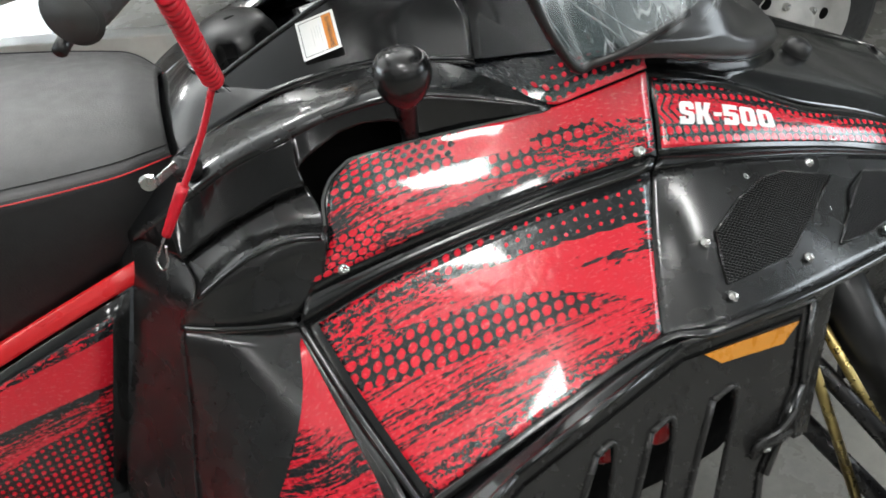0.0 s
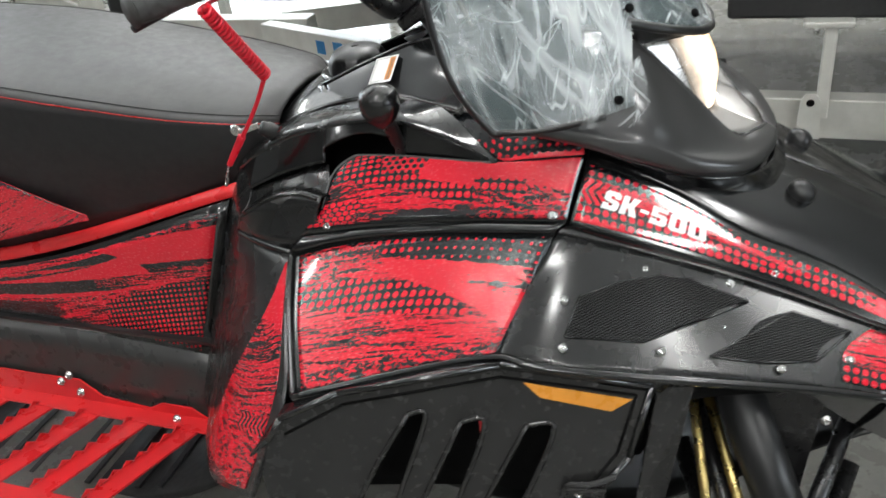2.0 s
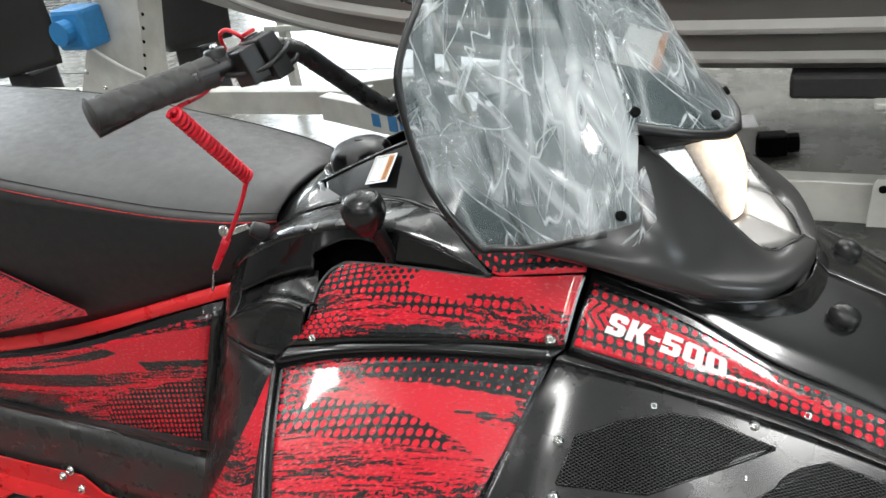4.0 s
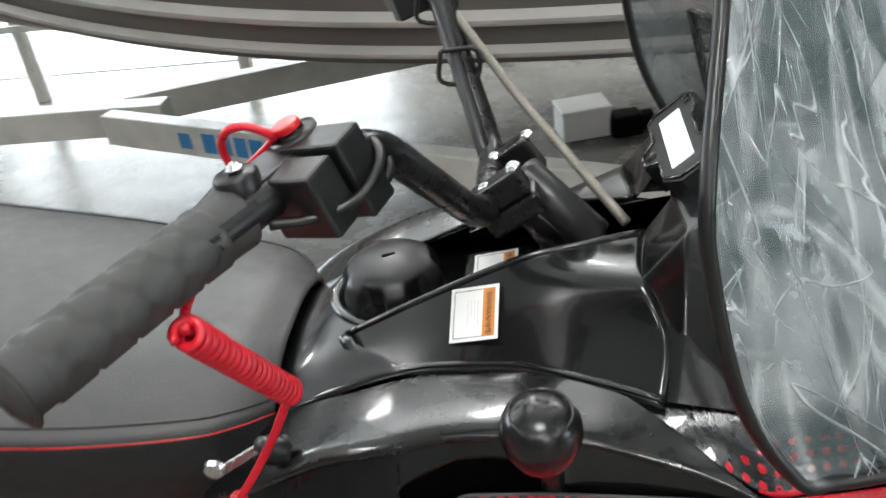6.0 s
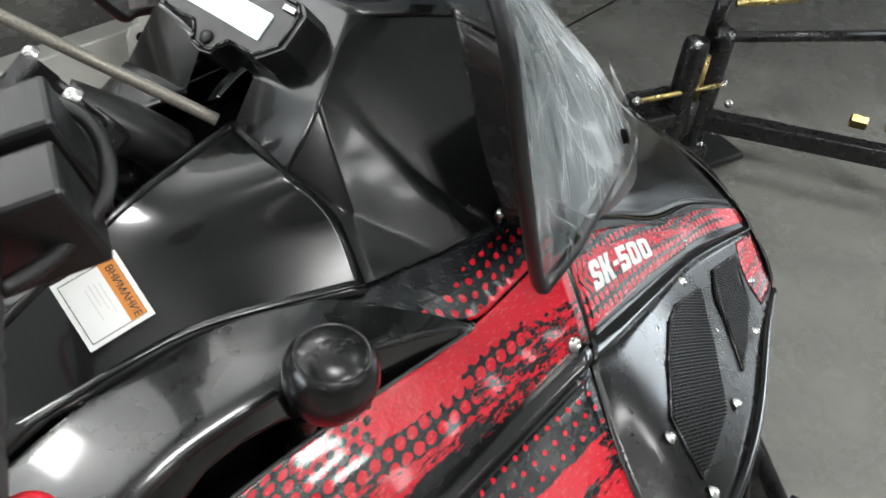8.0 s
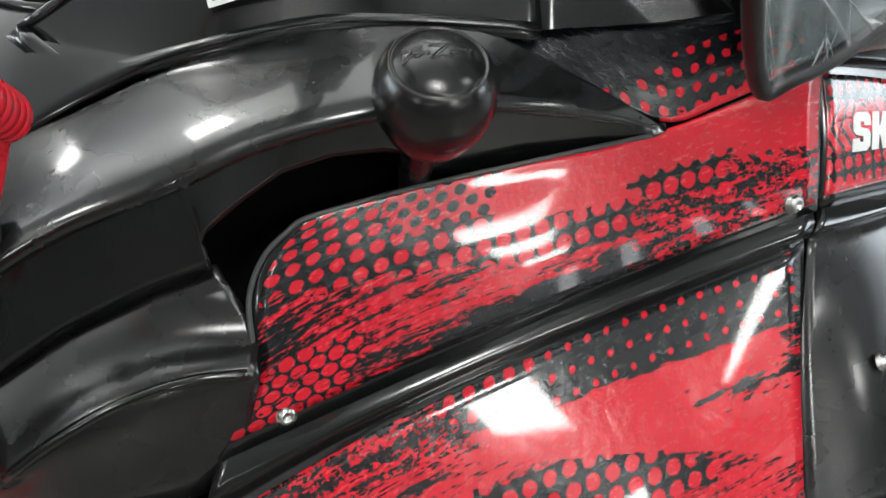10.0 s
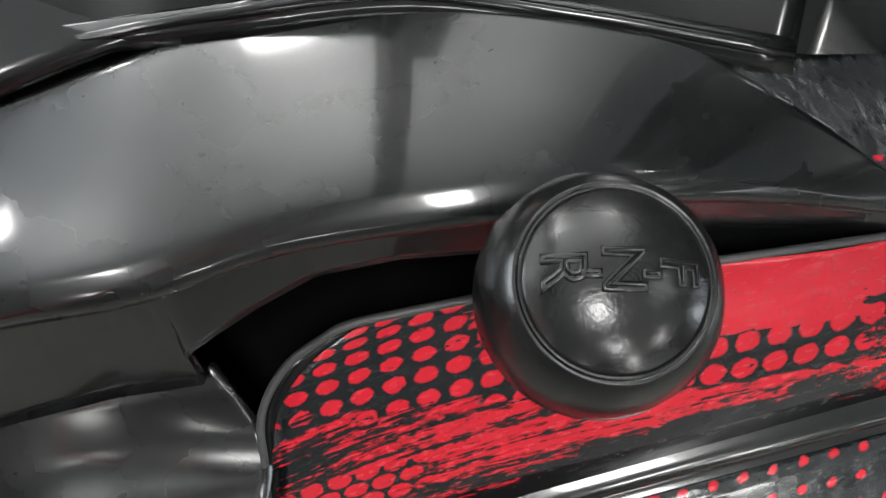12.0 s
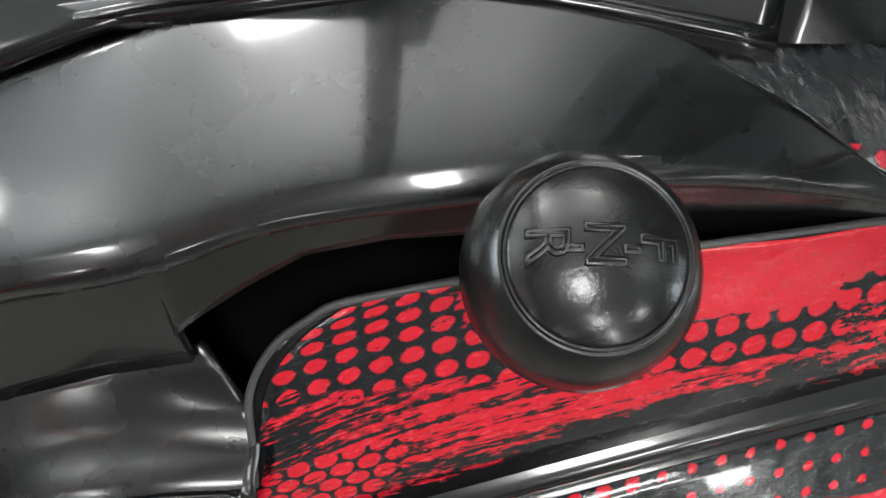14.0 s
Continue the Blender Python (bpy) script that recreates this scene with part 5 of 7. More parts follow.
for s in (1, -1):
    for rows in (SHIELD, CROWN):
        rr = rows if s > 0 else across(rows)
        pane = part("windshield", skin(rr, 30, 24, outward(rr), 0, 0.003), SMOKE, sled, "smoked windshield under wrinkled film", smooth=True)
        shield = shield or pane
        film = part("protective_film", skin(rr, 40, 40, outward(rr), 0.0035, 0), FILM, pane, "wrinkled clear protective film", smooth=True)
        pane.visible_shadow = film.visible_shadow = False
    edge = [r[0] for r in SHIELD]
    part("rim", tube([(x, y * s, z) for x, y, z in [(0.060, -0.207, 0.896), (-0.010, -0.229, 0.886), (-0.050, -0.238, 0.886)] + edge], 0.0045, 8, 60), SATIN, shield, "black rubber edge", smooth=True)
    part("rim", tube([(x, y * s, z) for x, y, z in [(0.070, -0.124, 0.978), (0.119, -0.089, 0.958), (0.152, -0.042, 0.941), (0.161, 0.0, 0.934)]], 0.0060, 8, 30), SATIN, shield, "black rubber edge", smooth=True)
    for p, n in (((0.073, -0.199, 0.913), (0.6, -0.7, 0.4)), ((0.074, -0.124, 0.995), (0.55, -0.6, 0.6)), ((0.142, -0.040, 0.962), (0.8, -0.3, 0.5))):
        part("hole_grommet", lathe([(0.0055, 0), (0.0055, 0.004), (0.004, 0.005), (0, 0.004)], 14, frame_at((p[0], p[1] * s, p[2]), (n[0], n[1] * s, n[2]))), DARK, shield, smooth=True)

# loose flap of film over the pane's front corner
for s in (1, -1):
    flap = [[(x, y * s, z) for x, y, z in r] for r in ([(0.030, -0.2195, 0.884), (0.062, -0.208, 0.886), (0.086, -0.203, 0.882), (0.098, -0.198, 0.888)],
                                                       [(0.036, -0.2155, 0.900), (0.066, -0.204, 0.903), (0.090, -0.197, 0.903), (0.106, -0.189, 0.902)],
                                                       [(0.040, -0.207, 0.920), (0.068, -0.192, 0.922), (0.088, -0.184, 0.924), (0.100, -0.174, 0.928)],
                                                       [(0.040, -0.197, 0.940), (0.066, -0.184, 0.944), (0.082, -0.172, 0.946), (0.090, -0.163, 0.952)])]
    part("film_flap", skin(flap, 20, 20, outward(flap), 0.004, 0), FILM, shield, "loose crumpled film flap", smooth=True)

# headlight pod: a skirt band, two side fenders, one lamp in the recess between them
POD = [[(-0.03, -0.222, 0.876), (0.04, -0.205, 0.853), (0.112, -0.187, 0.824), (0.165, -0.165, 0.803), (0.215, -0.122, 0.786), (0.242, -0.05, 0.775), (0.248, 0, 0.773)],
       [(-0.03, -0.225, 0.882), (0.04, -0.211, 0.861), (0.112, -0.194, 0.834), (0.169, -0.171, 0.813), (0.221, -0.126, 0.796), (0.248, -0.052, 0.785), (0.254, 0, 0.783)],
       [(-0.03, -0.223, 0.892), (0.04, -0.210, 0.873), (0.112, -0.192, 0.848), (0.168, -0.168, 0.826), (0.219, -0.123, 0.806), (0.247, -0.050, 0.795), (0.253, 0, 0.793)],
       [(-0.03, -0.218, 0.898), (0.042, -0.200, 0.880), (0.114, -0.186, 0.858), (0.163, -0.150, 0.832), (0.214, -0.108, 0.810), (0.241, -0.046, 0.800), (0.247, 0, 0.797)],
       [(-0.03, -0.207, 0.920), (0.048, -0.184, 0.906), (0.110, -0.166, 0.889), (0.156, -0.118, 0.853), (0.207, -0.090, 0.816), (0.232, -0.040, 0.805), (0.242, 0, 0.799)],
       [(-0.03, -0.190, 0.955), (0.045, -0.152, 0.950), (0.080, -0.108, 0.952), (0.140, -0.092, 0.887), (0.199, -0.074, 0.819), (0.226, -0.034, 0.807), (0.238, 0, 0.800)]]
fairing("headlight_pod", POD, PODP, sled, nu=48, nv=36)
NEAR = [(0.083, -0.103, 0.944), (0.118, -0.090, 0.892), (0.153, -0.057, 0.840)]
MID = [(0.130, -0.058, 0.938), (0.156, -0.050, 0.888), (0.164, -0.032, 0.834)]
BEAM = [(0.150, 0, 0.932), (0.170, 0, 0.884), (0.169, 0, 0.830)]
LAMP = [[a, b, c, (b[0], -b[1], b[2]), (a[0], -a[1], a[2])] for a, b, c in zip(NEAR, MID, BEAM)]
reflector = part("headlight", skin(LAMP, 40, 20, outward(LAMP), 0, 0.002), CHROME, sled, "lit headlight with chrome reflector", smooth=True)
part("bulb", skin(sub(LAMP, (0.16, 0.0), (0.84, 0.0), (0.10, 1.0), (0.90, 1.0)), 30, 20, outward(LAMP), 0.002, 0.001), BULB, reflector, "glowing warm bulb area", smooth=True)
part("lens", skin(LAMP, 40, 20, outward(LAMP), 0.006, 0.001), LENS, reflector, "clear lens", smooth=True)
for s in (1, -1):
    fold = [(0.082, -0.106 * s, 0.951), (0.140, -0.0905 * s, 0.886), (0.198, -0.0725 * s, 0.818)]
    wall = [[(x, y * s, z) for x, y, z in NEAR], fold]
    part("lamp_surround", skin(wall, 16, 6, outward(wall), 0, 0.002), SILVER, sled, "silvery inner wall of the lamp recess", smooth=True)
    chin = [[(0.153, -0.057 * s, 0.840), (0.163, -0.028 * s, 0.832), (0.169, 0, 0.826)], [(0.198, -0.0725 * s, 0.8175), (0.225, -0.033 * s, 0.805), (0.236, 0, 0.7985)]]
    part("lamp_chin", skin(chin, 12, 6, outward(chin), 0, 0.002), SILVER, sled, "silvery floor of the lamp recess", smooth=True)
    part("lamp_rim", tube([(x, y - 0.001 * s, z) for x, y, z in fold] + [(0.226, -0.034 * s, 0.807), (0.238, 0, 0.800)], 0.0022, 6, 30), PODP, sled, smooth=True)
part("lamp_brim", skin([[(0.078, -0.112, 0.966), (0.125, -0.075, 0.957), (0.152, 0, 0.944), (0.125, 0.075, 0.957), (0.078, 0.112, 0.966)], [(0.082, -0.104, 0.945), (0.128, -0.062, 0.940), (0.154, 0, 0.934), (0.128, 0.062, 0.940), (0.082, 0.104, 0.945)]], 30, 4, True, 0, 0.003), SATIN, sled, "black strip over the lamp", smooth=True)
COLLAR = [[(0.02, -0.172, 0.838), (0.10, -0.150, 0.800), (0.18, -0.140, 0.758), (0.25, -0.10, 0.735), (0.285, -0.04, 0.722), (0.29, 0, 0.720)],
          [(0.02, -0.185, 0.850), (0.10, -0.165, 0.812), (0.175, -0.145, 0.780), (0.235, -0.10, 0.760), (0.262, -0.04, 0.750), (0.268, 0, 0.748)],
          [(0.00, -0.205, 0.872), (0.10, -0.182, 0.826), (0.17, -0.158, 0.800), (0.222, -0.11, 0.782), (0.246, -0.05, 0.770), (0.252, 0, 0.768)]]
fairing("pod_collar", COLLAR, GLOSS, sled, nu=40, nv=12)
HOOD = [[(0.034, -0.178, 0.831), (0.130, -0.168, 0.787), (0.225, -0.172, 0.735), (0.33, -0.165, 0.687), (0.435, -0.178, 0.634)],
        [(0.034, -0.150, 0.836), (0.130, -0.140, 0.800), (0.225, -0.140, 0.755), (0.33, -0.130, 0.707), (0.45, -0.12, 0.648)],
        [(0.034, -0.08, 0.840), (0.130, -0.07, 0.805), (0.225, -0.07, 0.765), (0.33, -0.06, 0.722), (0.465, -0.05, 0.660)],
        [(0.034, 0, 0.842), (0.130, 0, 0.808), (0.225, 0, 0.770), (0.33, 0, 0.728), (0.470, 0, 0.664)]]
fairing("hood", HOOD, GLOSS, sled, nu=28, nv=20)
for s in (1, -1):
    part("hood_latch", lathe([(0.017, -0.004), (0.018, 0.004), (0.015, 0.012), (0.008, 0.016), (0, 0.017)], 16, frame_at((0.286, -0.078 * s, 0.7395), (0.4, -0.15 * s, 0.92))), SATIN, sled, "black hood latch knob", smooth=True)
NOSE = [[(0.36, -0.235, 0.480), (0.43, -0.13, 0.470), (0.45, 0, 0.465)], [(0.40, -0.262, 0.573), (0.47, -0.14, 0.565), (0.49, 0, 0.562)], [(0.426, -0.208, 0.620), (0.48, -0.11, 0.630), (0.495, 0, 0.634)], [(0.435, -0.178, 0.634), (0.45, -0.12, 0.648), (0.470, 0, 0.664)]]
fairing("nose", NOSE, GLOSS, sled, nu=16, nv=16)

# warning labels on the tank and console
def warning_label(m, w, h):
    root = part("warning_label", box((w, h, 0.0006), m, 0.0002, 1), WHITE, sled, "white warning label with an orange band")
    part("frame_line", join(box((w * 0.84, 0.0005, 0.0002), m @ Matrix.Translation((0, h * 0.43, 0.0005))), box((w * 0.84, 0.0005, 0.0002), m @ Matrix.Translation((0, -h * 0.43, 0.0005))), box((0.0005, h * 0.86, 0.0002), m @ Matrix.Translation((w * 0.42, 0, 0.0005))), box((0.0005, h * 0.86, 0.0002), m @ Matrix.Translation((-w * 0.42, 0, 0.0005)))), INK, root)
    part("band", box((h * 0.22, h * 0.86, 0.0003), m @ Matrix.Translation((w * 0.30, 0, 0.0005))), ORANGE, root, "orange band")
    part("heading", lettering("\u0412\u041d\u0418\u041c\u0410\u041d\u0418\u0415", h * 0.135, m @ Matrix.Translation((w * 0.30, -h * 0.03, 0.0008)) @ pose(0, 0, 0, 0, 0, -90), 0.0001, 0.00008), INK, root, "black heading")
    for i in range(4):
        part("text_line", box((0.0004, h * (0.46 - 0.07 * (i % 3)), 0.0002), m @ Matrix.Translation((w * (0.08 - 0.07 * i), h * 0.05 * (i % 3), 0.0005))), INKPALE, root)


LAB_U = (V(-0.249, -0.095, 0.889) - V(-0.289, -0.088, 0.877)).normalized()
LAB_V = (V(-0.287, -0.050, 0.901) - V(-0.289, -0.088, 0.877)).normalized()
LAB_N = LAB_U.cross(LAB_V).normalized()
warning_label(frame_at(V(-0.268, -0.0725, 0.895) + LAB_N * 0.0035, LAB_N, LAB_V), 0.041, 0.045)
warning_label(frame_at((-0.262, 0.062, 0.898), (-0.34, 0.45, 0.82), (-0.1, 0.8, -0.4)), 0.041, 0.045)
part("label_pad", box((0.056, 0.060, 0.024), pose(-0.254, -0.002, 0.8795, 4, -8, 0), 0.004), GLOSS, sled)
warning_label(frame_at((-0.2557, -0.002, 0.8926), (-0.14, -0.07, 0.98), (0, 1, 0)), 0.038, 0.042)

# key switch and stop cord
key = part("key_switch", lathe([(0.012, 0), (0.012, 0.010), (0.010, 0.014), (0.010, 0.020), (0.006, 0.022), (0, 0.022)], 20, frame_at((-0.418, -0.150, 0.832), (-0.55, -0.55, 0.6))), SATIN, sled, "black key switch", smooth=True)
part("key", join(box((0.030, 0.0022, 0.009), pose(-0.441, -0.176, 0.848, 0, -10, 35), 0.0008), lathe([(0.007, -0.003), (0.009, 0), (0.007, 0.003), (0, 0.003)], 16, pose(-0.455, -0.186, 0.850, 90, 0, 0))), STEEL, key, "steel key")
COIL_A, COIL_B = V(-0.382, -0.290, 1.052), V(-0.373, -0.210, 0.942)
coil = []
ax = (COIL_B - COIL_A).normalized()
ca, cb = ax.orthogonal().normalized(), ax.cross(ax.orthogonal().normalized())
for i in range(20 * 10 + 1):
    t = i / 200
    coil.append(COIL_A.lerp(COIL_B, t) + (ca * math.cos(t * 20 * math.tau) + cb * math.sin(t * 20 * math.tau)) * 0.0065)
cord = thing("stop_cord", "red coiled stop cord with a steel snap hook", "cord")
part("coil", tube(coil, 0.0030, 6, 600), REDCORD, cord, smooth=True)
part("tail", tube([COIL_B, V(-0.392, -0.214, 0.905), V(-0.418, -0.218, 0.865), V(-0.440, -0.222, 0.838)], 0.0030, 8, 24), REDCORD, cord, smooth=True)
part("sleeve", tube([V(-0.424, -0.219, 0.858), V(-0.440, -0.222, 0.834), V(-0.452, -0.224, 0.816)], 0.0058, 10, 10, lambda t: 1 - 0.25 * t), REDCORD, cord, smooth=True)
part("snap_hook", tube([V(-0.452, -0.224, 0.818), V(-0.459, -0.222, 0.806), V(-0.468, -0.219, 0.790), V(-0.466, -0.226, 0.783), V(-0.459, -0.230, 0.790), V(-0.455, -0.227, 0.808)], 0.0013, 6, 40), STEEL, cord, "bent steel snap hook", smooth=True)
part("tail", tube([COIL_A, V(-0.389, -0.268, 1.052), V(-0.394, -0.228, 1.050), V(-0.393, -0.198, 1.056)], 0.0028, 8, 16), REDCORD, cord, smooth=True)
part("sleeve", tube([V(-0.3935, -0.205, 1.054), V(-0.391, -0.186, 1.063), V(-0.386, -0.171, 1.075)], 0.0052, 10, 10), REDCORD, cord, smooth=True)
part("loop", tube([V(-0.386, -0.171, 1.075), V(-0.389, -0.175, 1.094), V(-0.381, -0.183, 1.108), V(-0.368, -0.186, 1.112), V(-0.356, -0.182, 1.104), V(-0.360, -0.174, 1.096), V(-0.374, -0.170, 1.084), V(-0.386, -0.171, 1.075)], 0.0025, 8, 60), REDCORD, cord, "red cord loop round the stop switch", smooth=True)

# lower guard with slots
GN = (0.253, -0.922, 0.292)


def on_guard(x, z):
    """The guard's plane: the place at x and z."""
    return (x, (0.253 * x + 0.292 * z - 0.5463) / 0.922, z)


GUARD_LINE = [(-0.305, 0.585), (-0.290, 0.612), (-0.22, 0.640), (-0.034, 0.664), (0.134, 0.630), (0.114, 0.545), (0.055, 0.470), (0.03, 0.36), (-0.27, 0.36), (-0.30, 0.47), (-0.315, 0.54)]
SLOTS = [[(-0.140, 0.610), (-0.120, 0.612), (-0.124, 0.585), (-0.147, 0.520), (-0.17, 0.46), (-0.21, 0.46), (-0.188, 0.527)],
         [(-0.078, 0.598), (-0.053, 0.600), (-0.056, 0.57), (-0.079, 0.506), (-0.11, 0.43), (-0.15, 0.43), (-0.117, 0.513)],
         [(-0.003, 0.590), (0.026, 0.590), (0.022, 0.56), (-0.005, 0.492), (-0.03, 0.42), (-0.075, 0.42), (-0.047, 0.500)]]
for s in (1, -1):
    flip = lambda p: (p[0], p[1] * s, p[2])
    guard = part("lower_guard", plate([flip(on_guard(*p)) for p in GUARD_LINE], 0.004, flip(GN), [[flip(on_guard(*p)) for p in h] for h in SLOTS]), GUARD, sled, "charcoal plastic side guard with slots")
    out = Vector(flip(GN)) * 0.0015
    part("reflector", plate([Vector(flip(on_guard(*p))) + out for p in ((-0.008, 0.642), (0.114, 0.615), (0.091, 0.602), (0.011, 0.623))], 0.0012, flip(GN)), AMBER, guard, "amber reflector")
    screw(flip((0.058, -0.420, 0.504)), flip(GN), 0.006, guard)
    for h in SLOTS:
        ring = [Vector(flip(on_guard(*p))) + out * 0.4 for p in h]
        part("slot_rim", tube(ring + ring[:1], 0.0035, 6, 42), GUARD, guard, smooth=True)

# screws on the fairings
for s in (1, -1):
    for p in ((0.029, -0.320, 0.712), (0.112, -0.252, 0.719), (0.210, -0.226, 0.692), (0.205, -0.273, 0.661), (0.035, -0.365, 0.678), (0.274, -0.293, 0.625), (0.308, -0.205, 0.652), (0.142, -0.332, 0.662), (0.35, -0.25, 0.615)):
        screw((p[0], p[1] * s, p[2]), (0.35, -0.47 * s, 0.81), 0.0050, sled)
    for p in ((0.0, -0.236, 0.776), (-0.309, -0.244, 0.741), (0.259, -0.197, 0.692)):
        screw((p[0], p[1] * s, p[2]), (0.1, -0.81 * s, 0.58), 0.0058, sled)

# seat
SEAT = []
for x, w, top, low in ((-0.440, 0.095, 0.848, 0.745), (-0.465, 0.125, 0.860, 0.742), (-0.50, 0.142, 0.866, 0.735), (-0.60, 0.164, 0.880, 0.705), (-0.75, 0.178, 0.902, 0.665), (-1.0, 0.19, 0.935, 0.60), (-1.4, 0.19, 0.955, 0.52), (-1.75, 0.17, 0.955, 0.50)):
    SEAT.append((x, w, top, low))
top_rows = [[(x, -w * k, t - 0.024 * (abs(k) ** 3)) for x, w, t, lo in reversed(SEAT)] for k in (-1, -0.8, -0.4, 0, 0.4, 0.8, 1)]
seat = part("seat_top", skin(top_rows[::-1], 40, 24, False, 0, 0.01), VINYL, sled, "grey vinyl seat top", smooth=True)
for s in (1, -1):
    side = [[(x, -w * s * 0.90, lo) for x, w, t, lo in reversed(SEAT)], [(x, -w * s * 1.01, (t + lo) / 2) for x, w, t, lo in reversed(SEAT)], [(x, -w * s, t - 0.024) for x, w, t, lo in reversed(SEAT)]]
    part("seat_side", skin(side, 40, 10, outward(side), 0, 0.004), VINYL_SIDE, sled, "black vinyl seat side", smooth=True)
    part("seam", tube([(x, -w * s * 0.93, t - 0.0185) for x, w, t, lo in reversed(SEAT)], 0.0009, 6, 40), VINYL_SIDE, sled, "dark seat seam", smooth=True)
    part("piping", tube([(x, -w * s * 1.004, t - 0.028) for x, w, t, lo in reversed(SEAT)], 0.0008, 6, 40), RED, sled, "red seat stitching", smooth=True)

# red printed patch on the seat side, above the rail
for s in (1, -1):
    patch = [[(-1.45, -0.196 * s, 0.53), (-1.05, -0.193 * s, 0.612), (-0.775, -0.184 * s, 0.680)], [(-1.45, -0.198 * s, 0.72), (-1.05, -0.196 * s, 0.775), (-0.775, -0.185 * s, 0.690)]]
    part("seat_decal", skin(patch, 24, 10, outward(patch), 0.003, 0.002), DECAL_SEAT, sled, "red streaked print on the seat side", smooth=True)

# red frame rail, rear side panel, tunnel
for s in (1, -1):
    rail = [[(-1.75, -0.187 * s, 0.448), (-1.0, -0.183 * s, 0.578), (-0.495, -0.160 * s, 0.731)], [(-1.75, -0.186 * s, 0.460), (-1.0, -0.181 * s, 0.590), (-0.493, -0.158 * s, 0.741)], [(-1.75, -0.178 * s, 0.470), (-1.0, -0.173 * s, 0.600), (-0.490, -0.150 * s, 0.751)]]
    part("frame_rail", skin(rail, 20, 7, outward(rail), 0, 0.008), RED, sled, "red frame rail", smooth=True)
    rear = [[(-1.75, -0.195 * s, 0.47), (-1.0, -0.190 * s, 0.46), (-0.625, -0.190 * s, 0.415)], [(-1.75, -0.19 * s, 0.475), (-1.0, -0.187 * s, 0.572), (-0.515, -0.163 * s, 0.722)]]
    part("rear_side_panel", skin(rear, 24, 8, outward(rear), 0, 0.003), GLOSS, sled, smooth=True)
    part("decal", skin(inset(rear, 0.0, 0.02, 0.06, 0.05), 30, 16, outward(rear), 0.001, 0.0004), DECAL_REAR, sled, smooth=True)
    tun = [[(-2.2, -0.215 * s, 0.30), (-1.0, -0.215 * s, 0.30), (-0.55, -0.215 * s, 0.30)], [(-2.2, -0.205 * s, 0.46), (-1.0, -0.200 * s, 0.455), (-0.60, -0.195 * s, 0.43)]]
    part("tunnel_side", skin(tun, 10, 4, outward(tun), 0, 0.003), TUNNEL, sled, smooth=True)

    # running board with slanted bars
    board = part("running_board", join(box((1.65, 0.035, 0.004), Matrix.Translation((-1.40, -0.235 * s, 0.302))), box((1.65, 0.03, 0.004), Matrix.Translation((-1.40, -0.445 * s, 0.302))), box((1.65, 0.004, 0.05), Matrix.Translation((-1.40, -0.462 * s, 0.282)))), RED, sled, "red painted running board")
    for i in range(15):
        x = -0.66 - i * 0.105
        a, b = V(x, -0.245 * s, 0.302), V(x - 0.075, -0.440 * s, 0.302)
        n = (b - a).normalized().cross(V(0, 0, 1))
        part("tread_bar", plate([a + n * 0.018, b + n * 0.018, b - n * 0.018, a - n * 0.018], 0.004, (0, 0, 1)), RED, board)

# grey wall of the lamp pod behind the windshield's edge
for s in (1, -1):
    wall = [[(x, y * s, z) for x, y, z in r] for r in ([(-0.018, -0.227, 0.886), (-0.021, -0.202, 0.883), (-0.024, -0.178, 0.881)],
                                                       [(-0.043, -0.224, 0.945), (-0.048, -0.198, 0.947), (-0.053, -0.175, 0.950)],
                                                       [(-0.064, -0.206, 1.028), (-0.068, -0.188, 1.035), (-0.078, -0.166, 1.045)])]
    pod_wall = part("pod_wall", skin(wall, 14, 8, outward(wall), 0, 0.003), GUARD, sled, "smooth dark grey wall behind the windshield", smooth=True)
    ledge = [[(x, y * s, z) for x, y, z in r] for r in ([(-0.078, -0.166, 1.047), (-0.042, -0.118, 1.036), (-0.004, -0.070, 1.024)],
                                                        [(-0.060, -0.194, 1.034), (-0.020, -0.136, 1.034), (0.016, -0.084, 1.024)])]
    part("ledge", skin(ledge, 12, 6, outward(ledge), 0, 0.003), GUARD, pod_wall, smooth=True)

# white card with an orange edge on the dark tray behind the windshield
tray = part("tray", box((0.085, 0.075, 0.034), pose(0.056, 0.010, 0.986, 0, 14, -10), 0.005), SATIN, sled, "dark tray behind the windshield")
card = thing("paper_card", "white paper card with an orange edge on the tray", "card")
# sheet widened and raised so that white shows through the bracket's holes
CARD = [V(0.028, -0.030, 1.021), V(0.080, -0.030, 1.008), V(0.072, 0.072, 1.022), V(0.026, 0.080, 1.036)]
part("sheet", plate(CARD, 0.0008, (0.2, 0, 1)), WHITE, card)
part("edge_band", plate([CARD[1] + V(0.001, 0, 0.0012), CARD[2] + V(0.001, 0, 0.0012), CARD[2].lerp(CARD[3], 0.16) + V(0, 0, 0.0016), CARD[1].lerp(CARD[0], 0.16) + V(0, 0, 0.0016)], 0.0006, (0.2, 0, 1)), ORANGE, card, "orange edge band")

# pin beside the windshield's foot
for s in (1, -1):
    part("pin", tube([(-0.026, -0.172 * s, 0.884), (-0.019, -0.164 * s, 0.866)], 0.003, 10), STEEL, sled, "bright steel pin", smooth=True)

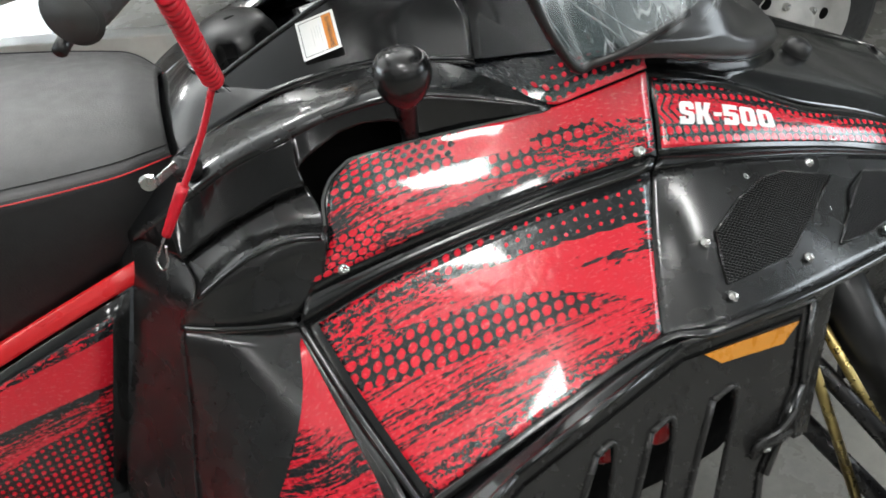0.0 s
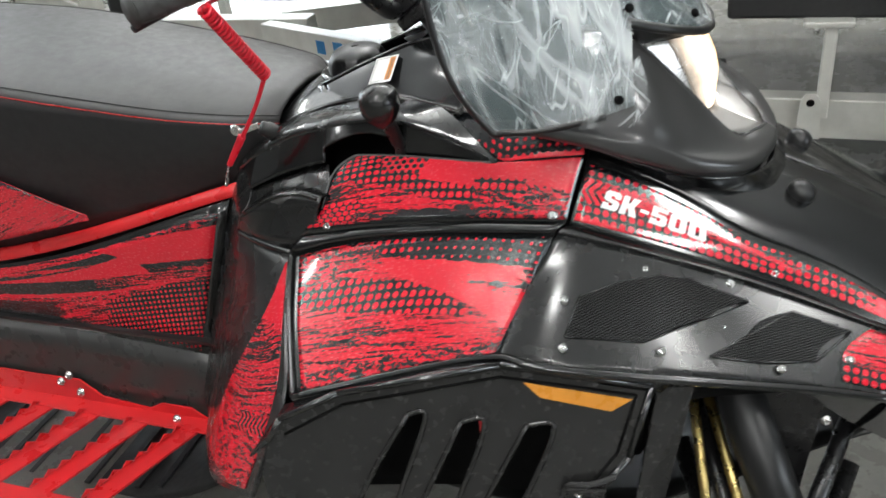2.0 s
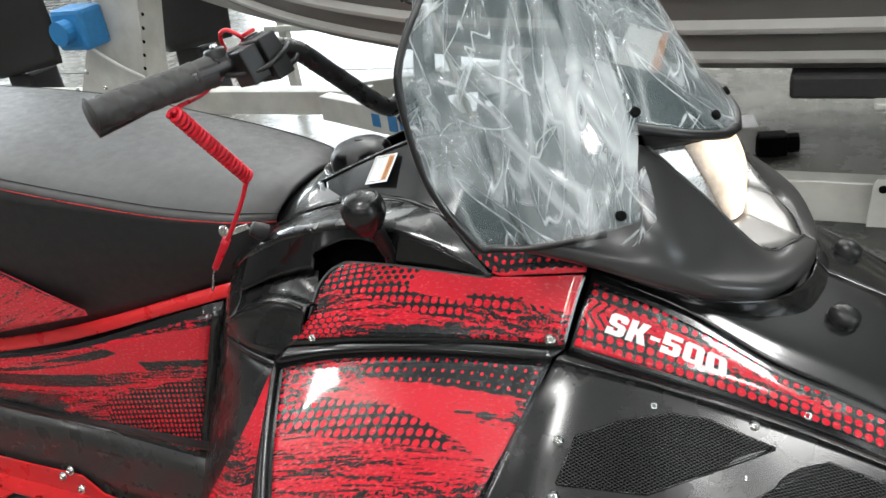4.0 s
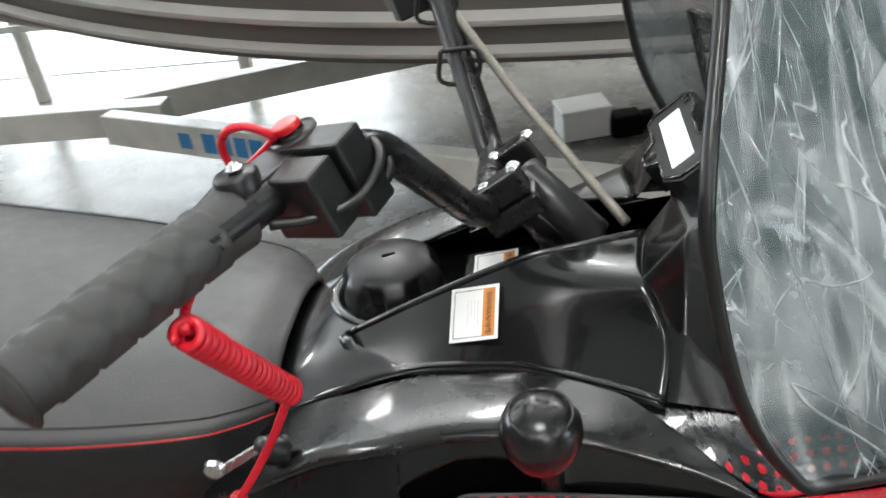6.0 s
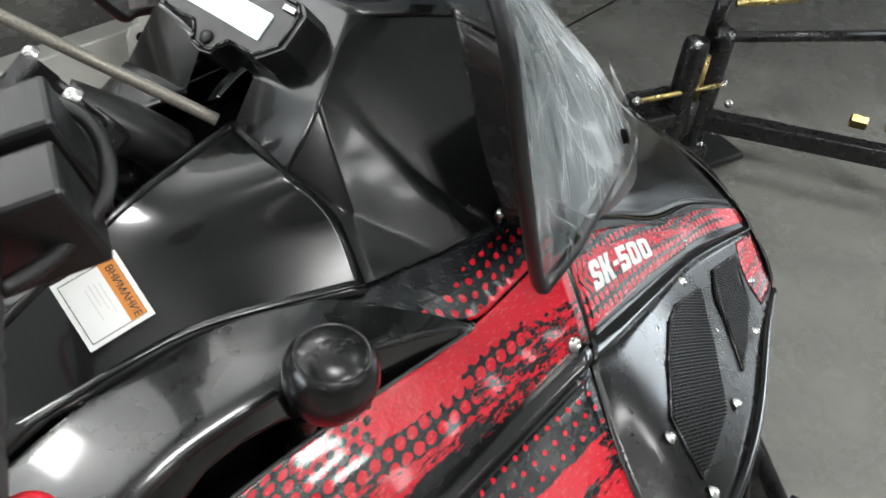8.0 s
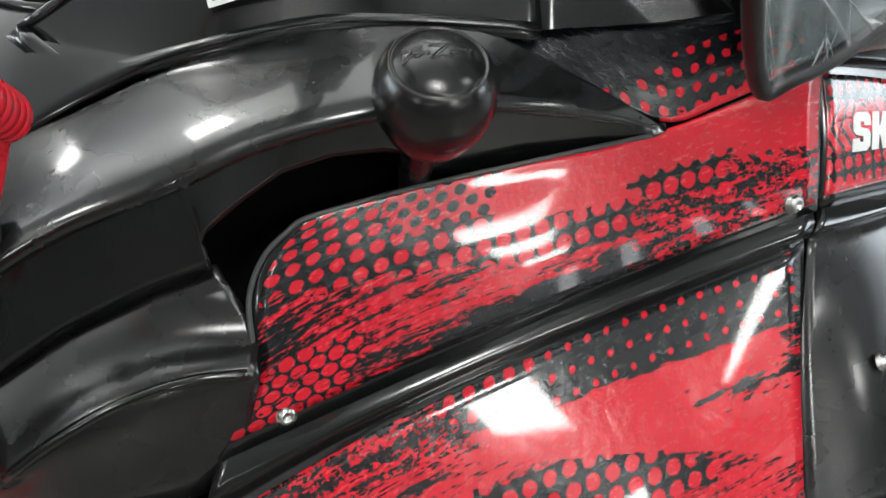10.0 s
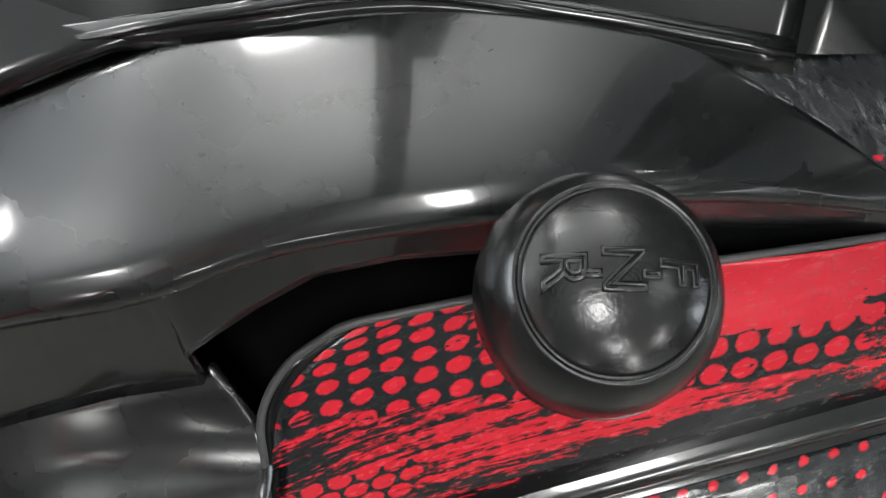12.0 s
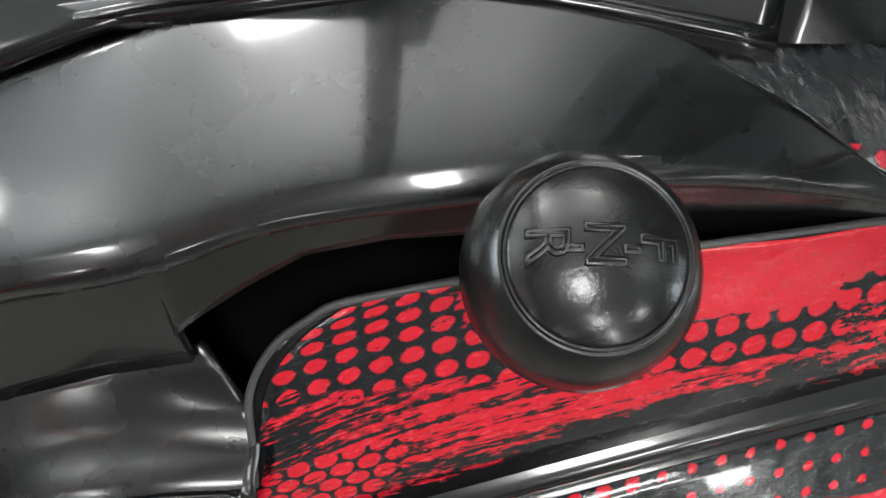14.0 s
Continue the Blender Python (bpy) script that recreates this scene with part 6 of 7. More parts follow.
# ---- the snowmobile: front suspension, belly, skis ----
for s in (1, -1):
    my = lambda x, y, z: (x, y * s, z)
    part("shock_absorber", join(tube([my(0.215, -0.262, 0.600), my(0.345, -0.355, 0.300)], 0.030, 16), tube([my(0.335, -0.348, 0.325), my(0.365, -0.370, 0.250)], 0.014, 12)), SATIN, sled, "black covered shock absorber", smooth=True)
    part("tie_rod", tube([my(0.175, -0.270, 0.560), my(0.235, -0.400, 0.270)], 0.0065, 10), ZINC, sled, "yellow-plated tie rod", smooth=True)
    part("tie_rod", tube([my(0.195, -0.270, 0.550), my(0.310, -0.420, 0.270)], 0.0065, 10), ZINC, sled, "yellow-plated tie rod", smooth=True)
    part("suspension_arm", join(tube([my(0.16, -0.20, 0.40), my(0.28, -0.44, 0.255)], 0.013, 12), tube([my(0.38, -0.20, 0.40), my(0.30, -0.44, 0.255)], 0.013, 12)), BLACKMETAL, sled, "black steel suspension arm", smooth=True)
    part("suspension_arm", join(tube([my(0.16, -0.18, 0.52), my(0.27, -0.42, 0.36)], 0.011, 12), tube([my(0.38, -0.18, 0.52), my(0.29, -0.42, 0.36)], 0.011, 12)), BLACKMETAL, sled, smooth=True)
    part("spindle", join(tube([my(0.265, -0.44, 0.40), my(0.300, -0.46, 0.150)], 0.020, 14), box((0.05, 0.05, 0.05), Matrix.Translation(my(0.285, -0.45, 0.26)), 0.006)), BLACKMETAL, sled, "black ski spindle", smooth=False)
    part("frame_post", plate([my(0.140, -0.345, 0.618), my(0.180, -0.335, 0.618), my(0.150, -0.375, 0.430), my(0.120, -0.39, 0.45)], 0.012, (0.2, -0.95 * s, 0.2)), GUARD, sled)
    part("frame_post", plate([my(0.255, -0.28, 0.600), my(0.330, -0.27, 0.590), my(0.310, -0.27, 0.35), my(0.290, -0.27, 0.35)], 0.012, (0, -1 * s, 0)), BLACKMETAL, sled)
    part("nose_fin", plate([my(0.30, -0.290, 0.590), my(0.41, -0.255, 0.560), my(0.44, -0.20, 0.44), my(0.36, -0.25, 0.52)], 0.004, (0.5, -0.8 * s, 0)), GLOSS, sled)
    screw(my(0.330, -0.288, 0.550), (0.3, -0.9 * s, 0.2), 0.006, sled, "bolt")
    rows = [[my(-0.35, -0.53, 0.010), my(0.2, -0.53, 0.006), my(0.42, -0.53, 0.02), my(0.56, -0.52, 0.09)], [my(-0.35, -0.45, 0.030), my(0.2, -0.45, 0.028), my(0.42, -0.45, 0.04), my(0.56, -0.45, 0.11)], [my(-0.35, -0.37, 0.010), my(0.2, -0.37, 0.006), my(0.42, -0.37, 0.02), my(0.56, -0.38, 0.09)]]
    ski = part("ski", skin(rows, 40, 9, s < 0, 0, 0.008), SATIN, sled, "black plastic ski", smooth=True)
    part("ski_saddle", box((0.22, 0.05, 0.13), Matrix.Translation(my(0.30, -0.45, 0.085)), 0.01), BLACKMETAL, ski)
part("belly_pan", skin([[(-0.60, -0.20, 0.30), (0.0, -0.24, 0.26), (0.40, -0.20, 0.46)], [(-0.60, 0, 0.26), (0.0, 0, 0.23), (0.44, 0, 0.44)], [(-0.60, 0.20, 0.30), (0.0, 0.24, 0.26), (0.40, 0.20, 0.46)]], 16, 12, True, 0, 0.004), SATIN, sled, "black belly pan", smooth=True)
# engine in the same near-black, so shade behind the guard's slots is painted in
part("engine_block", box((0.42, 0.36, 0.26), Matrix.Translation((-0.10, 0, 0.45)), 0.02), DARK, sled, "engine block painted near-black as the shade behind the guard")
for p in ((-0.118, -0.402, 0.585), (-0.055, -0.392, 0.572)):
    part("red_cover", box((0.020, 0.03, 0.055), Matrix.Translation(p), 0.006), RED, sled, "red engine cover behind the slots")
part("tunnel_top", box((1.65, 0.40, 0.006), Matrix.Translation((-1.40, 0, 0.46))), SATIN, sled)
track_rows = [[(-2.35, -0.19, 0.25), (-1.5, -0.19, 0.02), (-0.9, -0.19, 0.02), (-0.55, -0.19, 0.22)], [(-2.35, 0.19, 0.25), (-1.5, 0.19, 0.02), (-0.9, 0.19, 0.02), (-0.55, 0.19, 0.22)]]
track = part("track", skin(track_rows, 30, 4, False, 0, 0.02), TYRE, sled, "black rubber track", smooth=True)
for i in range(24):
    t = i / 23
    c = spot(track_rows, t, 0.5)
    part("track_lug", box((0.012, 0.36, 0.02), Matrix.Translation(c + V(0, 0, -0.015 if c.z > 0.05 else -0.002))), TYRE, track)

# edge lip and latch of the guard, running-board bolts and teeth
for s in (1, -1):
    my = lambda p: (p[0], p[1] * s, p[2])
    lip = [my(on_guard(*p)) for p in GUARD_LINE[:7]]
    n = Vector(my(GN))
    part("guard_rim", join(*[tube([Vector(p) + n * 0.001, Vector(q) + n * 0.001], 0.0045, 8) for p, q in zip(lip, lip[1:])]), GLOSS, sled, "glossy rim of the guard", smooth=True)
    inner = [(-0.285, 0.592), (-0.215, 0.626), (-0.034, 0.650), (0.118, 0.620), (0.100, 0.550), (0.046, 0.478), (0.02, 0.37)]
    part("guard_groove", join(*[tube([Vector(my(on_guard(*p))) + n * 0.0005, Vector(my(on_guard(*q))) + n * 0.0005], 0.0018, 6) for p, q in zip(inner, inner[1:])]), DARK, sled, "dark groove round the guard", smooth=True)
    belt = [[my(on_guard(x, z - 0.004)) for x, z in ((-0.33, 0.57), (-0.22, 0.632), (-0.034, 0.655), (0.145, 0.625))], [my(p) for p in ((-0.305, -0.440, 0.598), (-0.22, -0.418, 0.622), (-0.045, -0.384, 0.661), (0.160, -0.352, 0.638))]]
    part("lower_trim", skin(belt, 30, 4, outward(belt), 0.0, 0.003), GLOSS, sled, "black trim above the guard", smooth=True)
    part("guard_latch", join(tube([my((0.040, -0.425, 0.500)), my((0.047, -0.424, 0.518)), my((0.075, -0.418, 0.520)), my((0.100, -0.405, 0.525))], 0.004, 8, 20), box((0.05, 0.006, 0.022), pose(0.066, -0.4195 * s, 0.506, 15, 8, 12 * s), 0.004)), GUARD, sled, "black latch tongue")
    for p in ((-0.695, -0.234, 0.306), (-0.893, -0.234, 0.335), (-0.935, -0.230, 0.350), (-0.915, -0.226, 0.365)):
        screw(my(p), (0, -0.9 * s, 0.4), 0.0075, sled, "bolt")
    part("board_flange", plate([my((-0.56, -0.222, 0.300)), my((-0.64, -0.222, 0.305)), my((-0.67, -0.222, 0.325)), my((-0.73, -0.222, 0.325)), my((-0.76, -0.222, 0.308)), my((-0.86, -0.222, 0.318)), my((-0.90, -0.222, 0.352)), my((-1.0, -0.222, 0.350)), my((-2.1, -0.222, 0.350)), my((-2.1, -0.222, 0.296)), my((-0.56, -0.222, 0.296))], 0.004, (0, -1 * s, 0)), RED, sled, "red flange of the running board")
    for i in range(8):
        x = -0.66 - i * 0.105
        a, b = V(x, -0.250 * s, 0.304), V(x - 0.075, -0.435 * s, 0.304)
        d = (b - a).normalized()
        n = V(d.y, -d.x, 0) * (1 if s > 0 else -1)
        pts = []
        for k in range(9):
            q = a.lerp(b, k / 8) + n * 0.018
            pts += [q, q.lerp(a.lerp(b, (k + 1) / 8) + n * 0.018, 0.5) + V(0, 0, 0.010)] if k < 8 else [q]
        part("tread_teeth", plate(pts, 0.003, n), RED, sled)
    screw(my((-0.521, -0.140, 0.708)), (-0.1, -0.95 * s, 0.2), 0.0055, sled)

# ---- behind the machine: a boat on its trailer ----
def beam(a, b, w, h, name, root, material=GALV, bevel=0.004):
    """A box beam between two places."""
    a, b = Vector(a), Vector(b)
    d = b - a
    m = Matrix.Translation((a + b) / 2) @ d.to_track_quat("X", "Z").to_matrix().to_4x4()
    return part(name, box((d.length, w, h), m, bevel), material, root)


trailer = thing("boat_trailer", "pale galvanised boat trailer with a blue-lettered drawbar", "trailer")
beam((-1.62, 1.83, 0.30), (-0.02, 1.20, 0.30), 0.06, 0.10, "drawbar", trailer)
beam((-1.62, 1.97, 0.30), (-0.02, 2.60, 0.30), 0.06, 0.10, "drawbar", trailer)
beam((-3.4, 1.90, 0.30), (-1.45, 1.90, 0.30), 0.08, 0.10, "tongue", trailer)
beam((-0.05, 1.19, 0.30), (2.6, 1.10, 0.30), 0.06, 0.11, "side_rail", trailer)
beam((-0.05, 2.61, 0.30), (2.6, 2.70, 0.30), 0.06, 0.11, "side_rail", trailer)
for x in (0.75, 2.4):
    beam((x, 1.16, 0.33), (x, 2.64, 0.33), 0.06, 0.06, "cross_beam", trailer)
for y0 in (1.13, 2.70):
    for x in (0.365, 1.7):
        ear = [(x - 0.028, y0 - 0.065, 0.28), (x + 0.032, y0 - 0.065, 0.28), (x + 0.024, y0 - 0.065, 0.385), (x + 0.012, y0 - 0.065, 0.402), (x - 0.012, y0 - 0.065, 0.402), (x - 0.022, y0 - 0.065, 0.385)]
        post = part("bunk_post", join(box((0.030, 0.030, 0.24), Matrix.Translation((x + 0.030, y0 - 0.035, 0.45)), 0.003), box((0.115, 0.05, 0.016), Matrix.Translation((x + 0.022, y0 - 0.035, 0.576)), 0.004)), GALV, trailer, "galvanised bunk post")
        part("bracket", plate(ear, 0.008, (0, -1, 0)), GALV, post, "punched bracket plate")
        # the hole is not cut: a black disc paints its dark inside
        part("bracket_hole", lathe([(0.010, 0), (0.010, 0.001), (0, 0.001)], 14, frame_at((x, y0 - 0.0735, 0.382), (0, -1, 0))), DARK, post)
        screw((x - 0.005, y0 - 0.060, 0.562), (0, -1, 0), 0.007, post, "bolt")
    part("bunk", box((2.3, 0.09, 0.06), Matrix.Translation((1.3, y0 + 0.02, 0.61)), 0.01), TYRE, trailer, "black carpeted bunk")
# lettering of the maker as plain blue bars
d = (V(-0.02, 1.20, 0) - V(-1.62, 1.83, 0)).normalized()
side = V(d.y, -d.x, 0)
if side.y > 0:
    side = -side
for k, (w, h, dz) in enumerate(((0.046, 0.050, 0), (0.050, 0.062, 0), (0.044, 0.062, 0), (0.044, 0.062, 0), (0.050, 0.062, 0))):
    at = V(-1.30, 1.705, 0.30) + d * (0.0 if k == 0 else 0.035 + 0.060 * k) + side * 0.0315
    part("blue_mark", box((w, 0.002, h), frame_at(at, (0, 0, 1), d.cross(V(0, 0, 1)))), BLUE, trailer, "blue printed mark")
# winch post with a blue winch
post = part("winch_post", plate([(-2.886, 1.75, 0.31), (-2.392, 1.75, 0.342), (-2.382, 1.75, 0.512), (-2.257, 1.75, 0.998), (-2.473, 1.75, 1.008)], 0.09, (0, -1, 0)), GALV, trailer, "galvanised winch post")
part("winch", join(box((0.17, 0.14, 0.17), Matrix.Translation((-2.644, 1.68, 0.694)), 0.02), tube([(-2.644, 1.56, 0.694), (-2.644, 1.62, 0.694)], 0.05, 16)), BLUE, trailer, "blue hand winch")
for p in ((0.03, 0.04), (0.11, 0.02), (0.20, 0.05), (0.12, 0.12)):
    screw((-2.886 + p[0], 1.747, 0.360 + p[1]), (0, -1, 0), 0.010, post, "bolt")


part("post_flange", box((0.012, 0.10, 0.46), pose(-2.36, 1.74, 0.56, 0, 12, 0), 0.002), GALV, post, "punched edge flange")
for k in range(7):
    # black discs paint the dark of the punched holes
    part("flange_hole", lathe([(0.008, 0), (0.008, 0.001), (0, 0.001)], 10, frame_at((-2.405 + 0.018 * k, 1.689, 0.40 + 0.055 * k), (0, -1, 0))), DARK, post)
part("winch_strap", tube([(-2.62, 1.66, 0.62), (-2.50, 1.68, 0.53), (-2.38, 1.70, 0.46)], 0.006, 6, 12), WHITE, trailer, "pale winch strap", smooth=True)


def wheel(at, r, yaw, label):
    root = thing("trailer_wheel", label, "wheel", "trailer wheels")
    m = Matrix.Translation(at) @ pose(0, 0, 0, 90, 0, yaw)
    part("tyre", lathe([(r * 0.60, -0.07), (r * 0.85, -0.085), (r * 0.97, -0.07), (r, -0.04), (r, 0.04), (r * 0.97, 0.07), (r * 0.85, 0.085), (r * 0.60, 0.07)], 48, m), TYRE, root, "black tyre", smooth=True)
    rim = part("rim", lathe([(r * 0.62, 0.075), (r * 0.58, 0.07), (r * 0.54, 0.045), (r * 0.50, 0.035), (r * 0.30, 0.050), (r * 0.22, 0.050), (r * 0.20, 0.075), (r * 0.12, 0.085), (0, 0.085)], 48, m), RIMPAINT, root, "pale grey steel rim", smooth=True)
    for k in range(8):
        a = k * math.tau / 8
        # black discs laid on the rim paint the dark of its slots
        part("slot", lathe([(r * 0.055, 0), (r * 0.055, 0.004), (0, 0.004)], 14, m @ Matrix.Translation((r * 0.42 * math.cos(a), r * 0.42 * math.sin(a), 0.041))), DARK, rim)
    for k in range(4):
        a = k * math.tau / 4 + 0.4
        part("nut", lathe([(r * 0.035, 0), (r * 0.035, 0.012), (0, 0.014)], 6, m @ Matrix.Translation((r * 0.25 * math.cos(a), r * 0.25 * math.sin(a), 0.050))), STEEL, rim)
    return root


wheel((0.92, 0.82, 0.26), 0.26, 8, "trailer wheel with pale steel rim and black tyre")
wheel((1.70, 1.25, 0.30), 0.30, 0, "trailer wheel with a dusty steel rim and black tyre")
part("fender", skin([[(0.55, 0.70, 0.38), (0.70, 0.70, 0.56), (0.92, 0.70, 0.62), (1.14, 0.70, 0.56), (1.30, 0.70, 0.38)], [(0.55, 0.98, 0.38), (0.70, 0.98, 0.56), (0.92, 0.98, 0.62), (1.14, 0.98, 0.56), (1.30, 0.98, 0.38)]], 24, 3, False, 0, 0.004), SATIN, trailer, "black plastic wheel fender", smooth=True)

# hull: bow to the rear of the snowmobile
boat = thing("motor_boat", "grey aluminium motor boat hull with pale strakes lying on the trailer", "boat")
ST = ((-2.3, 0.10, 0.98, 1.45), (-1.7, 0.34, 0.80, 1.40), (-1.1, 0.54, 0.70, 1.34), (-0.4, 0.66, 0.65, 1.30), (0.6, 0.70, 0.64, 1.28), (2.4, 0.72, 0.64, 1.26), (3.2, 0.72, 0.64, 1.26))
for s in (1, -1):
    def line(fy, z_of):
        return [(x, 1.82 - s * w * fy, z_of(lo, hi)) for x, w, lo, hi in ST]
    rows = [line(0.0, lambda a, b: a - 0.14), line(0.5, lambda a, b: a - 0.06), line(0.97, lambda a, b: a), line(1.0, lambda a, b: a + 0.03), line(1.06, lambda a, b: a + 0.25 * (b - a)), line(1.12, lambda a, b: a + 0.6 * (b - a)), line(1.16, lambda a, b: b)]
    rows = [list(r) for r in rows]
    part("hull_side", skin(rows, 50, 36, s < 0, 0, 0.006, soft_v=False), HULL, boat, "grey hull plating", smooth=False)
    for f, dz, h in ((1.000, 0.028, 0.020), (1.035, 0.100, 0.026), (1.070, 0.200, 0.050), (1.13, 0.42, 0.040)):
        edge = lambda out, up: [(x, 1.82 - s * (w * f + out), lo + dz * (hi - lo) / 0.62 + up) for x, w, lo, hi in ST]
        strip = [edge(0.0, -0.006), edge(0.022, 0.0), edge(0.024, h * 0.35), edge(0.008, h)]
        part("strake", skin(strip, 50, 7, outward(strip), 0, 0.003, soft_v=False), HULL_LIGHT, boat, "pale pressed strake", smooth=False)
    part("gunwale", tube([(x, 1.82 - s * w * 1.16, hi) for x, w, lo, hi in ST], 0.03, 10, 50), HULL_LIGHT, boat, smooth=True)
stern = [(f * 0.72, z) for f, z in ((0.5, 0.58), (0.97, 0.64), (1.0, 0.67), (1.06, 0.795), (1.12, 1.012), (1.16, 1.26))]
part("transom", plate([(3.19, 1.82, 0.50)] + [(3.19, 1.82 + y, z) for y, z in stern] + [(3.19, 1.82 - y, z) for y, z in reversed(stern)], 0.02, (1, 0, 0)), HULL, boat, "flat grey stern plate")
part("keel", tube([(x, 1.82, lo - 0.15) for x, w, lo, hi in ST], 0.02, 8, 50), HULL_LIGHT, boat, smooth=True)

# small loose things on the floor behind
crate = thing("white_box", "small white plastic box on the floor beyond the trailer rail", "box")
part("body", box((0.17, 0.13, 0.10), pose(-0.11, 2.20, 0.051, 0, 0, 14), 0.006), WHITE, crate)
part("lid", box((0.178, 0.138, 0.016), pose(-0.11, 2.20, 0.105, 0, 0, 14), 0.004), WHITE, crate)
plug = thing("black_plug", "black connector plug lying beside the white box", "connector")
part("body", box((0.11, 0.08, 0.08), pose(0.035, 2.17, 0.041, 0, 0, 14), 0.012), DARK, plug)
part("cap", tube([(0.085, 2.18, 0.041), (0.125, 2.19, 0.041)], 0.036, 14), DARK, plug)

rack = thing("stock_rack", "empty grey steel rack standing on the floor", "rack")
for x in (-2.55, -1.55, -0.4):
    part("post", box((0.05, 0.05, 1.8), Matrix.Translation((x, 2.95, 0.9)), 0.004), GALV, rack)
for z in (0.35, 0.62, 0.95):
    part("rail", box((2.3, 0.03, 0.03), Matrix.Translation((-1.5, 2.92, z)), 0.003), GALV, rack)
outboard = thing("black_outboard", "black outboard motor cowl standing behind the winch post", "outboard motor")
part("cowl", skin([[(-3.13, 2.67, 0.35), (-2.93, 2.47, 0.36), (-2.68, 2.67, 0.38)], [(-3.18, 2.67, 0.60), (-2.94, 2.42, 0.62), (-2.66, 2.67, 0.64)], [(-3.13, 2.67, 0.95), (-2.92, 2.45, 0.98), (-2.70, 2.67, 0.95)], [(-3.03, 2.77, 1.10), (-2.92, 2.67, 1.12), (-2.80, 2.77, 1.10)]], 20, 20, False, 0, 0.01), SATIN, outboard, smooth=True)
part("leg", box((0.18, 0.2, 0.36), Matrix.Translation((-2.92, 2.67, 0.18)), 0.02), SATIN, outboard)

copy_thing(outboard, pose(-0.80, -0.42, 0))

# ---- in front: another black machine's ski leg and frame ----
other = thing("second_snowmobile", "black snowmobile front end with bare ski legs and brass-coloured shock", "snowmobile")
OX, OY = 1.30, 0.285
for dx, dy, r in ((-0.045, 0.005, 0.030), (0.040, -0.010, 0.036)):
    part("spindle", lathe([(r * 0.9, 0.05), (r, 0.06), (r, 0.335), (r * 0.92, 0.352), (r * 0.6, 0.358), (0, 0.360)], 20, Matrix.Translation((OX + dx, OY + dy, 0)) @ pose(0, 0, 0, 0, 5, 0)), BLACKMETAL, other, "black ski spindle", smooth=True)
part("shock_rod", tube([(OX + 0.005, OY - 0.012, 0.195), (OX + 0.010, OY - 0.012, 0.310)], 0.013, 12), ZINC, other, "brass-coloured shock rod", smooth=True)
part("shock_body", tube([(OX - 0.004, OY - 0.012, 0.06), (OX + 0.004, OY - 0.012, 0.195)], 0.018, 12), BLACKMETAL, other, smooth=True)
part("upper_post", tube([(OX + 0.040, OY, 0.350), (OX + 0.055, OY, 0.455)], 0.017, 12), BLACKMETAL, other, "black upper post", smooth=True)
part("pivot_eye", lathe([(0.030, -0.014), (0.034, -0.010), (0.034, 0.010), (0.030, 0.014), (0, 0.014)], 18, pose(OX + 0.055, OY - 0.020, 0.345, 70, 0, 35)), BLACKMETAL, other, smooth=True)
part("top_nut", lathe([(0.026, 0), (0.028, 0.006), (0.018, 0.012), (0.011, 0.026), (0, 0.028)], 10, Matrix.Translation((OX + 0.056, OY, 0.452))), STEEL, other, "bright top nut", smooth=True)
for z, y in ((0.470, 0.0), (0.430, -0.03)):
    part("steering_rod", tube([(OX + 0.05, OY + y, z), (OX + 0.17, OY + y - 0.10, z + 0.01)], 0.009, 10), ZINC, other, "plated steering rod", smooth=True)
part("radius_arm", tube([(OX + 0.05, OY - 0.02, 0.345), (OX + 0.36, OY - 0.29, 0.345)], 0.013, 10), BLACKMETAL, other, "black radius arm", smooth=True)
part("radius_arm", box((0.66, 0.040, 0.045), pose(OX + 0.15, OY - 0.28, 0.14, 0, -2, -68), 0.004), BLACKMETAL, other, "black cross beam")
part("frame_leg", tube([(OX + 0.36, OY - 0.29, 0.345), (OX + 0.30, OY - 0.52, 0.12)], 0.018, 10), BLACKMETAL, other, smooth=True)
